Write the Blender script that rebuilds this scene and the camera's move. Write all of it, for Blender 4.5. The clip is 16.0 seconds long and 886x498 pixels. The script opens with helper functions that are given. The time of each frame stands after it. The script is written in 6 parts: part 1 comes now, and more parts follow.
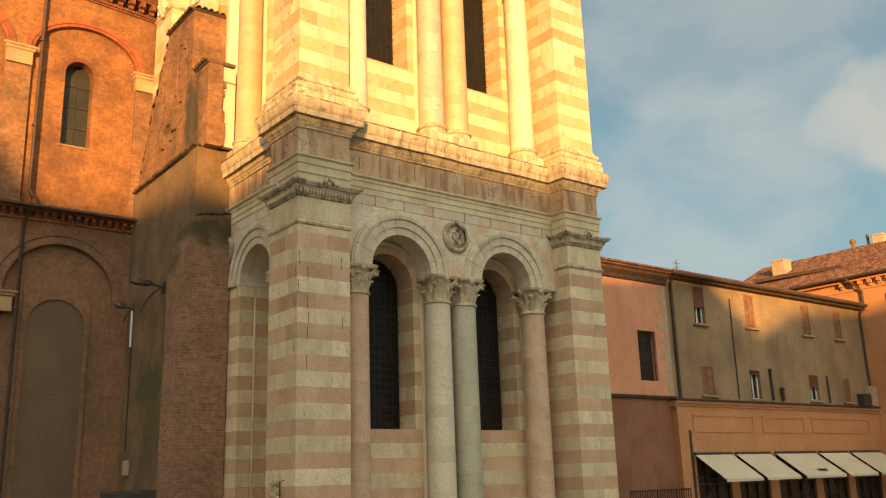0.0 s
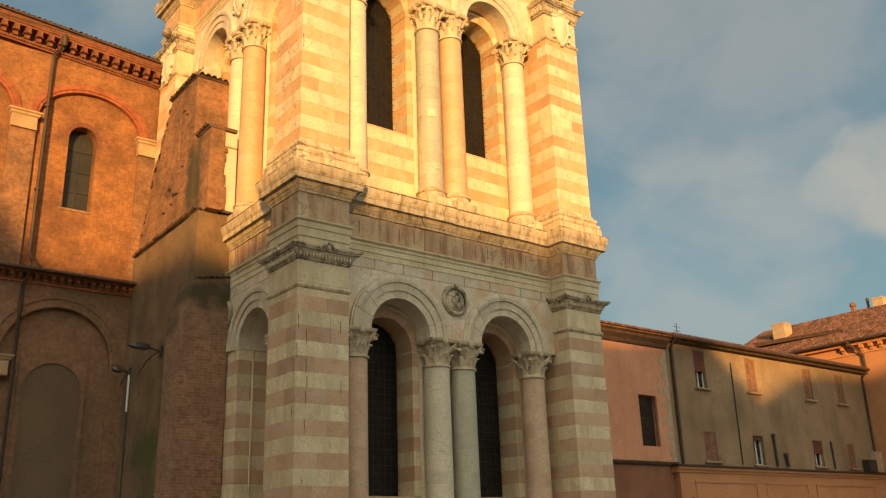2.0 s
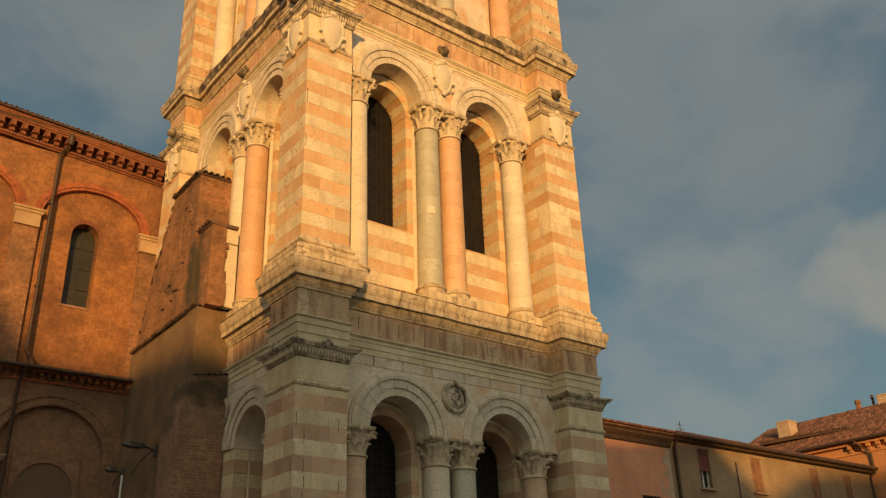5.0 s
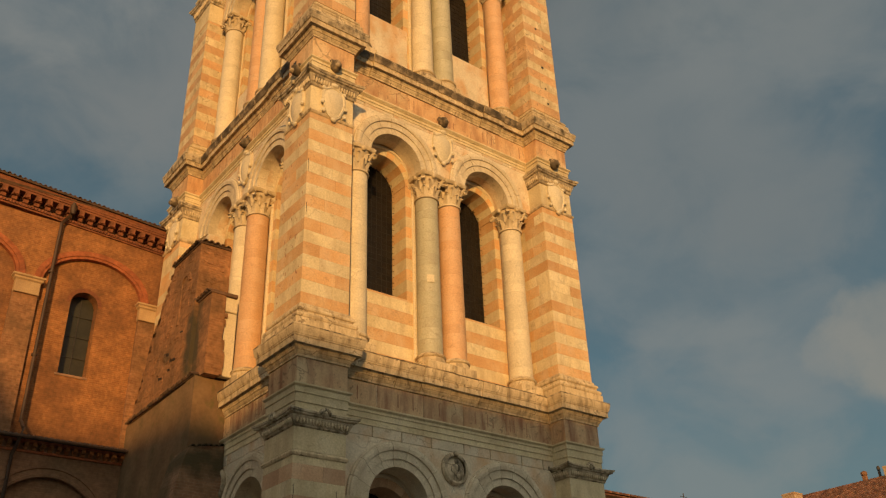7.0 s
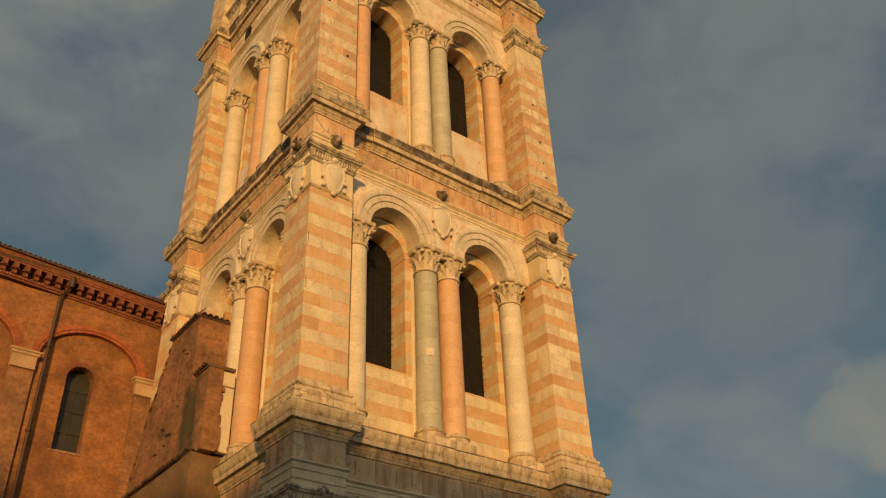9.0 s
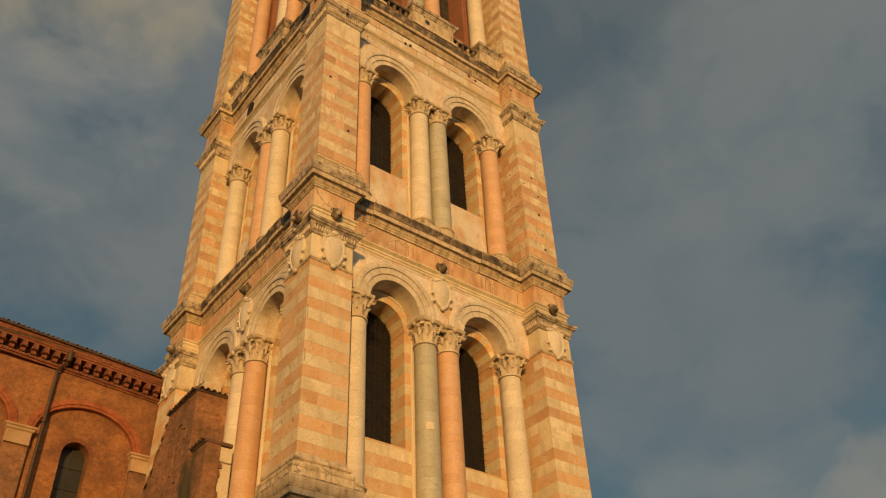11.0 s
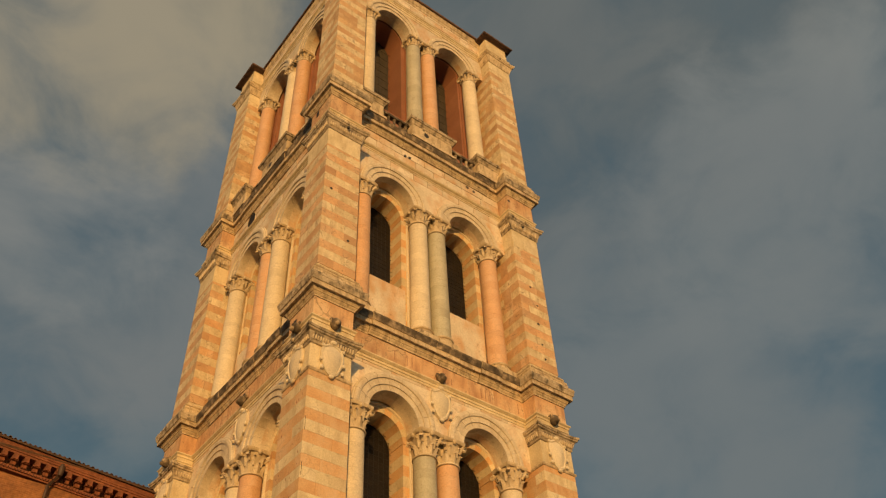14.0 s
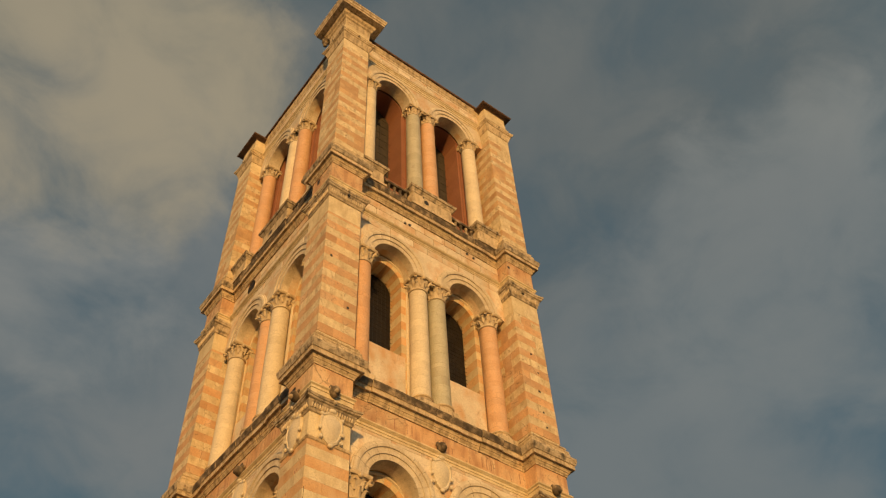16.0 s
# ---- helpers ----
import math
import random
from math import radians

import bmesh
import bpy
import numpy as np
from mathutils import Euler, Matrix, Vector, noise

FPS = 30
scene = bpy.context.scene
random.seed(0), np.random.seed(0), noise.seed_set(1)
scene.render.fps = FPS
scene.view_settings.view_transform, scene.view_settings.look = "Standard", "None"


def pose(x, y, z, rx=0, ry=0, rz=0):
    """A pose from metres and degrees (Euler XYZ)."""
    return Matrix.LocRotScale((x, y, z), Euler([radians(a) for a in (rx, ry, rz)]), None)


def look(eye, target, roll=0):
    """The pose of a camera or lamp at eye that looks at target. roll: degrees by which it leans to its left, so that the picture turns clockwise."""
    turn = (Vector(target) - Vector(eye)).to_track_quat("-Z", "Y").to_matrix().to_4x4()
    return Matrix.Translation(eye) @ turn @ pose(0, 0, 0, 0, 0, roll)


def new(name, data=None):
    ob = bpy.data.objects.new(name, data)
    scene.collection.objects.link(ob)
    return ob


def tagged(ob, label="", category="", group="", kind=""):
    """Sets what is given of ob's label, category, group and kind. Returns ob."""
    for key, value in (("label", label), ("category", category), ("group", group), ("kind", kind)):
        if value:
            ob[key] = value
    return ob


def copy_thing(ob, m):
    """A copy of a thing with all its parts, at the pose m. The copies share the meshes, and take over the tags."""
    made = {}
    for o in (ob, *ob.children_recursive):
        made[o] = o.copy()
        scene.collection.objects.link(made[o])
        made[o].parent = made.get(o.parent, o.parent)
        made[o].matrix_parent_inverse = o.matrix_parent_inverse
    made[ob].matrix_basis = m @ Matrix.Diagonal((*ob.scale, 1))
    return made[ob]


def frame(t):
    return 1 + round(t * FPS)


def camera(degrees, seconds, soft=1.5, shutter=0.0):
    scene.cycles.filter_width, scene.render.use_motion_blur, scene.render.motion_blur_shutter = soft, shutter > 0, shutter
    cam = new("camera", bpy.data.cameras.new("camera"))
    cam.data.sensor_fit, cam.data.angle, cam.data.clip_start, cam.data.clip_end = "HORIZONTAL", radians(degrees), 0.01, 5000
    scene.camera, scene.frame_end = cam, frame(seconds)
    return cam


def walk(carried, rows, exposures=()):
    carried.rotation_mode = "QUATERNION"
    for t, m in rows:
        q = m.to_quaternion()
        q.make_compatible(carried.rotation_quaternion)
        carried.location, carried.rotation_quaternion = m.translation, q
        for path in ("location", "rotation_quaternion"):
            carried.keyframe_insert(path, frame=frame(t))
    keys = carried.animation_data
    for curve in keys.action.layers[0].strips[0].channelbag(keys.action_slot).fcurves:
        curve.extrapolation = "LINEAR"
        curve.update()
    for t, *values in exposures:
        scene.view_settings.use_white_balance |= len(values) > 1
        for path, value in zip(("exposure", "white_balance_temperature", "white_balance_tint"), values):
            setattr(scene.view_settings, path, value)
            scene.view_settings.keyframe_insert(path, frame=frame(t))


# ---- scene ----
cam = camera(52.86, 16.0, soft=1.25)
EYE = (-9.849, -18.173, 1.65)
ROWS = [(0.0, -37.57, 14.49, 1.79), (0.5, -37.58, 15.59, 1.79), (1.0, -37.6, 16.63, 1.8), (1.5, -37.61, 17.5, 1.8), (2.0, -37.61, 18.56, 1.8),
        (2.5, -37.61, 19.57, 1.8), (3.0, -37.62, 20.61, 1.8), (3.5, -37.62, 21.54, 1.81), (6.0, -37.63, 26.89, 1.85), (6.5, -37.64, 27.91, 1.85),
        (7.0, -37.64, 29.13, 1.86), (7.5, -37.65, 30.4, 1.87), (8.0, -37.66, 31.57, 1.89), (8.5, -37.65, 32.7, 1.92), (9.0, -37.64, 33.82, 1.95),
        (11.5, -37.54, 39.67, 2.15), (12.0, -37.53, 40.84, 2.19), (12.5, -37.52, 41.93, 2.2), (13.0, -37.51, 43.22, 2.23), (13.5, -37.5, 44.39, 2.25),
        (14.0, -37.48, 45.49, 2.27), (14.5, -37.46, 46.47, 2.28), (15.0, -37.45, 47.62, 2.29), (15.5, -37.42, 48.62, 2.32), (16.0, -37.38, 49.78, 2.36)]
walk(cam, [(t, pose(*EYE, 90 + p, r, y)) for t, y, p, r in ROWS],
     exposures=[(0.0, 1.23), (1.5, 0.98), (2.5, 0.75), (3.5, 0.5), (6.0, 0.07), (7.0, -0.02), (9.0, -0.12), (12.5, -0.18), (16.0, -0.08)])

GZ = -0.75          # the square's paving
SUN_EL, SUN_TO = radians(5.0), (0.559, 0.829)   # light travels towards +x +y

# ---- light ----
SKY_GAIN = (0.078, 0.082, 0.068)
HAZE = (0.103, 0.162, 0.190)
CLOUD_GREY = (0.099, 0.136, 0.149)
CLOUD_SUNWARD = (2.30, 2.02, 1.50)    # clouds on the sun's side glow
BANKS = [((0.38, 0.28, 0.885), 0.985, 0.90, (0.18, 0.172, 0.150), 0.5), ((0.09, 0.70, 0.705), 0.988, 0.955, (0.195, 0.205, 0.20), 0.8),
         ((0.03, 0.55, 0.835), 0.994, 0.971, (0.40, 0.33, 0.215), 0.75), ((0.70, 0.235, 0.675), 0.996, 0.970, (0.255, 0.262, 0.245), 0.64),
         ((0.863, 0.372, 0.342), 0.9999, 0.9968, (0.34, 0.30, 0.235), 0.62), ((0.842, 0.42, 0.335), 0.99995, 0.9991, (0.30, 0.28, 0.235), 0.45), ((0.76, 0.44, 0.47), 0.994, 0.965, (0.185, 0.21, 0.215), 0.45),
         ((0.79, 0.55, 0.27), 0.998, 0.985, (0.25, 0.255, 0.24), 0.35), ((0.71, 0.34, 0.62), 0.992, 0.955, (0.175, 0.193, 0.194), 0.62), ((0.10, 0.72, 0.69), 0.9985, 0.990, (0.27, 0.27, 0.25), 0.5)]
world = bpy.data.worlds.new("sky")
scene.world = world
world.use_nodes = True
wt = world.node_tree
wt.nodes.clear()


def wnode(kind, **props):
    n = wt.nodes.new(kind)
    for k, v in props.items():
        if k == "op":
            n.operation = v
        elif k == "vals":
            for i, x in v.items():
                n.inputs[i].default_value = x
    return n


sky = wnode("ShaderNodeTexSky")
sky.sky_type = "NISHITA"
sky.sun_disc = False
sky.sun_elevation = radians(7)
sky.sun_rotation = math.atan2(-SUN_TO[0], -SUN_TO[1])
sky.dust_density, sky.ozone_density = 0.6, 2.0
coord = wnode("ShaderNodeTexCoord")
wmap = wnode("ShaderNodeMapping")
wmap.inputs["Location"].default_value = (3.1, 0.4, 7.7)
wmap.inputs["Scale"].default_value = (1.6, 1.6, 2.4)
cn = wnode("ShaderNodeTexNoise", vals={"Scale": 1.5, "Detail": 7.0, "Roughness": 0.52, "Distortion": 0.25})
wt.links.new(coord.outputs["Generated"], wmap.inputs["Vector"])
wt.links.new(wmap.outputs["Vector"], cn.inputs["Vector"])
ramp = wnode("ShaderNodeValToRGB")
ramp.color_ramp.elements[0].position, ramp.color_ramp.elements[1].position = 0.33, 0.63
wt.links.new(cn.outputs["Fac"], ramp.inputs["Fac"])


# the banks have torn, uneven outlines
tear = wnode("ShaderNodeTexNoise", vals={"Scale": 9.0, "Detail": 7.0, "Roughness": 0.6})
wt.links.new(coord.outputs["Generated"], tear.inputs["Vector"])
centred = wnode("ShaderNodeVectorMath", op="SUBTRACT", vals={1: (0.5, 0.5, 0.5)})
wt.links.new(tear.outputs["Color"], centred.inputs[0])
shift = wnode("ShaderNodeVectorMath", op="MULTIPLY_ADD", vals={1: (0.11, 0.11, 0.07)})
wt.links.new(centred.outputs[0], shift.inputs[0])
wt.links.new(coord.outputs["Generated"], shift.inputs[2])
torn_dir = wnode("ShaderNodeVectorMath", op="NORMALIZE")
wt.links.new(shift.outputs[0], torn_dir.inputs[0])


def cloud_bank(direction, cos_in, cos_out):
    """A soft bank of cloud towards a direction."""
    d = wnode("ShaderNodeVectorMath", op="DOT_PRODUCT")
    wt.links.new(torn_dir.outputs[0], d.inputs[0])
    d.inputs[1].default_value = Vector(direction).normalized()
    m = wnode("ShaderNodeMapRange")
    m.interpolation_type = "SMOOTHERSTEP"
    m.inputs["From Min"].default_value, m.inputs["From Max"].default_value = cos_out, cos_in
    wt.links.new(d.outputs["Value"], m.inputs["Value"])
    return m.outputs["Result"]


def wmath(op, p, q):
    n = wnode("ShaderNodeMath", op=op)
    n.use_clamp = True
    for i, v in enumerate((p, q)):
        if isinstance(v, (int, float)):
            n.inputs[i].default_value = v
        else:
            wt.links.new(v, n.inputs[i])
    return n.outputs[0]


def wmix(fac, p, q, blend="MIX"):
    n = wnode("ShaderNodeMix")
    n.data_type, n.blend_type = "RGBA", blend
    for i, v in ((0, fac), (6, p), (7, q)):
        if isinstance(v, (int, float)):
            n.inputs[i].default_value = v
        elif isinstance(v, tuple):
            n.inputs[i].default_value = (*v, 1)
        else:
            wt.links.new(v, n.inputs[i])
    return n.outputs[2]


clear = wmix(0.45, wmix(1.0, sky.outputs["Color"], SKY_GAIN, "MULTIPLY"), HAZE)
fine = wnode("ShaderNodeTexNoise", vals={"Scale": 5.0, "Detail": 8.0, "Roughness": 0.55, "Distortion": 0.4})
wt.links.new(wmap.outputs["Vector"], fine.inputs["Vector"])
wisp = wnode("ShaderNodeMapRange")
wisp.inputs["From Min"].default_value, wisp.inputs["From Max"].default_value = 0.4, 0.62
wt.links.new(fine.outputs["Fac"], wisp.inputs["Value"])
puff = wnode("ShaderNodeMapRange")
puff.inputs["From Min"].default_value, puff.inputs["From Max"].default_value = 0.36, 0.56
wt.links.new(cn.outputs["Fac"], puff.inputs["Value"])
# the high grey sheet, thicker overhead, then the banks that catch the sun
sep = wnode("ShaderNodeSeparateXYZ")
wt.links.new(coord.outputs["Generated"], sep.inputs[0])
high = wnode("ShaderNodeMapRange")
high.inputs["From Min"].default_value, high.inputs["From Max"].default_value = 0.35, 0.9
high.inputs["To Min"].default_value, high.inputs["To Max"].default_value = 0.25, 0.95
wt.links.new(sep.outputs["Z"], high.inputs["Value"])
sheet = wmath("MULTIPLY", ramp.outputs["Color"], high.outputs["Result"])
toward = wnode("ShaderNodeVectorMath", op="DOT_PRODUCT")
wt.links.new(coord.outputs["Generated"], toward.inputs[0])
toward.inputs[1].default_value = Vector((-SUN_TO[0], -SUN_TO[1], 0.1)).normalized()
glow = wnode("ShaderNodeMapRange")
glow.interpolation_type = "SMOOTHSTEP"
glow.inputs["From Min"].default_value, glow.inputs["From Max"].default_value = -0.2, 1.0
wt.links.new(toward.outputs["Value"], glow.inputs["Value"])
grey = wmix(glow.outputs["Result"], CLOUD_GREY, CLOUD_SUNWARD)
col = wmix(sheet, clear, grey)
streaks = wmath("MULTIPLY", wmath("MULTIPLY", wisp.outputs["Result"], puff.outputs["Result"]), 0.35)
col = wmix(streaks, col, (0.225, 0.243, 0.235))
ragged = wnode("ShaderNodeMath", op="MULTIPLY_ADD", vals={1: 1.5, 2: -0.75})
wt.links.new(cn.outputs["Fac"], ragged.inputs[0])
torn = wnode("ShaderNodeMath", op="MULTIPLY_ADD", vals={1: 1.7, 2: -0.85})
wt.links.new(fine.outputs["Fac"], torn.inputs[0])
edge = wnode("ShaderNodeMath", op="ADD")
wt.links.new(ragged.outputs[0], edge.inputs[0])
wt.links.new(torn.outputs[0], edge.inputs[1])
for direction, cin, cout, tint, amount in BANKS:
    body = wnode("ShaderNodeMath", op="ADD")
    wt.links.new(cloud_bank(direction, cin, cout), body.inputs[0])
    wt.links.new(edge.outputs[0], body.inputs[1])
    m = wnode("ShaderNodeMapRange")
    m.interpolation_type = "SMOOTHSTEP"
    m.inputs["From Min"].default_value, m.inputs["From Max"].default_value = 0.15, 1.3
    wt.links.new(body.outputs[0], m.inputs["Value"])
    inside = wmath("MULTIPLY", m.outputs["Result"], wmath("MULTIPLY", cloud_bank(direction, cout + 0.3 * (cin - cout), cout), amount))
    col = wmix(inside, col, tint)
bg = wnode("ShaderNodeBackground")
out = wnode("ShaderNodeOutputWorld")
wt.links.new(col, bg.inputs["Color"])
bg.inputs["Strength"].default_value = 1.0
wt.links.new(bg.outputs[0], out.inputs[0])

sun = new("sun", bpy.data.lights.new("sun", "SUN"))
sun.data.energy, sun.data.angle, sun.data.color = 4.1, radians(0.7), (1.0, 0.538, 0.166)
sun.matrix_world = look((-100 * SUN_TO[0], -100 * SUN_TO[1], 100 * math.tan(SUN_EL)), (0, 0, 0))

# ---- materials ----


def surface(name, colours, scale=2.0, rough=0.85, bump=0.25, fine=30.0, spread=0.12, stain=None, stain_amount=0.5, streak=1.0, metal=0.0, stain_scale=2.2, marks=0.0):
    """A mottled surface: two noises, a shade of its own for every piece, and stains that run down."""
    m = bpy.data.materials.new(name)
    m.use_nodes = True
    t = m.node_tree
    N, L = t.nodes, t.links
    b = N["Principled BSDF"]
    b.inputs["Roughness"].default_value, b.inputs["Metallic"].default_value = rough, metal
    tc, oi = N.new("ShaderNodeTexCoord"), N.new("ShaderNodeObjectInfo")
    both, wrap = N.new("ShaderNodeMath"), N.new("ShaderNodeMath")
    wrap.operation = "FRACT"
    L.new(oi.outputs["Random"], both.inputs[0])
    L.new(N.new("ShaderNodeNewGeometry").outputs["Random Per Island"], both.inputs[1])
    L.new(both.outputs[0], wrap.inputs[0])
    rnd = wrap.outputs[0]
    off = N.new("ShaderNodeVectorMath")
    off.operation = "MULTIPLY_ADD"
    off.inputs[0].default_value = (1, 1, 1)
    comb = N.new("ShaderNodeCombineXYZ")
    mul = N.new("ShaderNodeMath")
    mul.operation = "MULTIPLY"
    mul.inputs[1].default_value = 37.0
    L.new(rnd, mul.inputs[0])
    for i in range(3):
        L.new(mul.outputs[0], comb.inputs[i])
    L.new(tc.outputs["Object"], off.inputs[0])
    off.inputs[1].default_value = (1, 1, 1)
    L.new(comb.outputs[0], off.inputs[2])
    big, small = N.new("ShaderNodeTexNoise"), N.new("ShaderNodeTexNoise")
    big.inputs["Scale"].default_value, big.inputs["Detail"].default_value = scale, 6
    small.inputs["Scale"].default_value, small.inputs["Detail"].default_value = fine, 4
    L.new(off.outputs[0], big.inputs["Vector"])
    L.new(off.outputs[0], small.inputs["Vector"])
    ramp = N.new("ShaderNodeValToRGB")
    e = ramp.color_ramp.elements
    e[0].position, e[1].position = 0.32, 0.68
    e[0].color, e[1].color = (*colours[0], 1), (*colours[-1], 1)
    if len(colours) == 3:
        mid = e.new(0.5)
        mid.color = (*colours[1], 1)
    L.new(big.outputs["Fac"], ramp.inputs["Fac"])
    # piece by piece shade, and grain
    hsv = N.new("ShaderNodeHueSaturation")
    val = N.new("ShaderNodeMapRange")
    val.inputs["To Min"].default_value, val.inputs["To Max"].default_value = 1 - spread, 1 + spread
    L.new(rnd, val.inputs["Value"])
    grain = N.new("ShaderNodeMapRange")
    grain.inputs["From Min"].default_value, grain.inputs["From Max"].default_value = 0.3, 0.7
    grain.inputs["To Min"].default_value, grain.inputs["To Max"].default_value = 0.86, 1.1
    L.new(small.outputs["Fac"], grain.inputs["Value"])
    vm = N.new("ShaderNodeMath")
    vm.operation = "MULTIPLY"
    L.new(val.outputs[0], vm.inputs[0])
    L.new(grain.outputs[0], vm.inputs[1])
    L.new(vm.outputs[0], hsv.inputs["Value"])
    L.new(ramp.outputs[0], hsv.inputs["Color"])
    colour = hsv.outputs["Color"]
    if stain:
        sm = N.new("ShaderNodeMapping")
        sm.inputs["Scale"].default_value = (1.0, 1.0, 1.0 / streak)
        sn = N.new("ShaderNodeTexNoise")
        sn.inputs["Scale"].default_value, sn.inputs["Detail"].default_value = stain_scale, 7
        L.new(off.outputs[0], sm.inputs[0])
        L.new(sm.outputs[0], sn.inputs["Vector"])
        sr = N.new("ShaderNodeMapRange")
        sr.inputs["From Min"].default_value, sr.inputs["From Max"].default_value = 0.46, 0.7
        sr.inputs["To Max"].default_value = stain_amount
        L.new(sn.outputs["Fac"], sr.inputs["Value"])
        mx = N.new("ShaderNodeMix")
        mx.data_type = "RGBA"
        mx.inputs[7].default_value = (*stain, 1)
        L.new(sr.outputs[0], mx.inputs[0])
        L.new(colour, mx.inputs[6])
        colour = mx.outputs[2]
    if marks:
        # fine dark cracks in places, and chipped pits
        warp, wadd = N.new("ShaderNodeTexNoise"), N.new("ShaderNodeVectorMath")
        warp.inputs["Scale"].default_value, warp.inputs["Detail"].default_value = 3.0, 4
        wadd.operation = "MULTIPLY_ADD"
        wadd.inputs[1].default_value = (0.5, 0.5, 0.25)
        L.new(off.outputs[0], warp.inputs["Vector"])
        L.new(warp.outputs["Color"], wadd.inputs[0])
        L.new(off.outputs[0], wadd.inputs[2])
        vor, vr = N.new("ShaderNodeTexVoronoi"), N.new("ShaderNodeMapRange")
        vor.feature = "DISTANCE_TO_EDGE"
        vor.inputs["Scale"].default_value = 1.5
        L.new(wadd.outputs[0], vor.inputs["Vector"])
        vr.inputs["From Min"].default_value, vr.inputs["From Max"].default_value = 0.008, 0.028
        vr.inputs["To Min"].default_value, vr.inputs["To Max"].default_value = 1.0, 0.0
        L.new(vor.outputs["Distance"], vr.inputs["Value"])
        mr = N.new("ShaderNodeMapRange")
        mr.inputs["From Min"].default_value, mr.inputs["From Max"].default_value = 0.5, 0.6
        L.new(big.outputs["Fac"], mr.inputs["Value"])
        cm = N.new("ShaderNodeMath")
        cm.operation = "MULTIPLY"
        L.new(vr.outputs[0], cm.inputs[0])
        L.new(mr.outputs[0], cm.inputs[1])
        pit, pr = N.new("ShaderNodeTexNoise"), N.new("ShaderNodeMapRange")
        pit.inputs["Scale"].default_value, pit.inputs["Detail"].default_value = 7.0, 5
        L.new(wadd.outputs[0], pit.inputs["Vector"])
        pr.inputs["From Min"].default_value, pr.inputs["From Max"].default_value = 0.63, 0.69
        L.new(pit.outputs["Fac"], pr.inputs["Value"])
        most, scaled = N.new("ShaderNodeMath"), N.new("ShaderNodeMath")
        most.operation, scaled.operation = "MAXIMUM", "MULTIPLY"
        scaled.inputs[1].default_value = marks
        L.new(cm.outputs[0], most.inputs[0])
        L.new(pr.outputs[0], most.inputs[1])
        L.new(most.outputs[0], scaled.inputs[0])
        mk = N.new("ShaderNodeMix")
        mk.data_type = "RGBA"
        mk.inputs[7].default_value = (0.13, 0.085, 0.045, 1)
        L.new(scaled.outputs[0], mk.inputs[0])
        L.new(colour, mk.inputs[6])
        colour = mk.outputs[2]
    L.new(colour, b.inputs["Base Color"])
    bp = N.new("ShaderNodeBump")
    bp.inputs["Strength"].default_value, bp.inputs["Distance"].default_value = bump, 0.03
    add = N.new("ShaderNodeMath")
    L.new(big.outputs["Fac"], add.inputs[0])
    L.new(small.outputs["Fac"], add.inputs[1])
    L.new(add.outputs[0], bp.inputs["Height"])
    L.new(bp.outputs[0], b.inputs["Normal"])
    return m


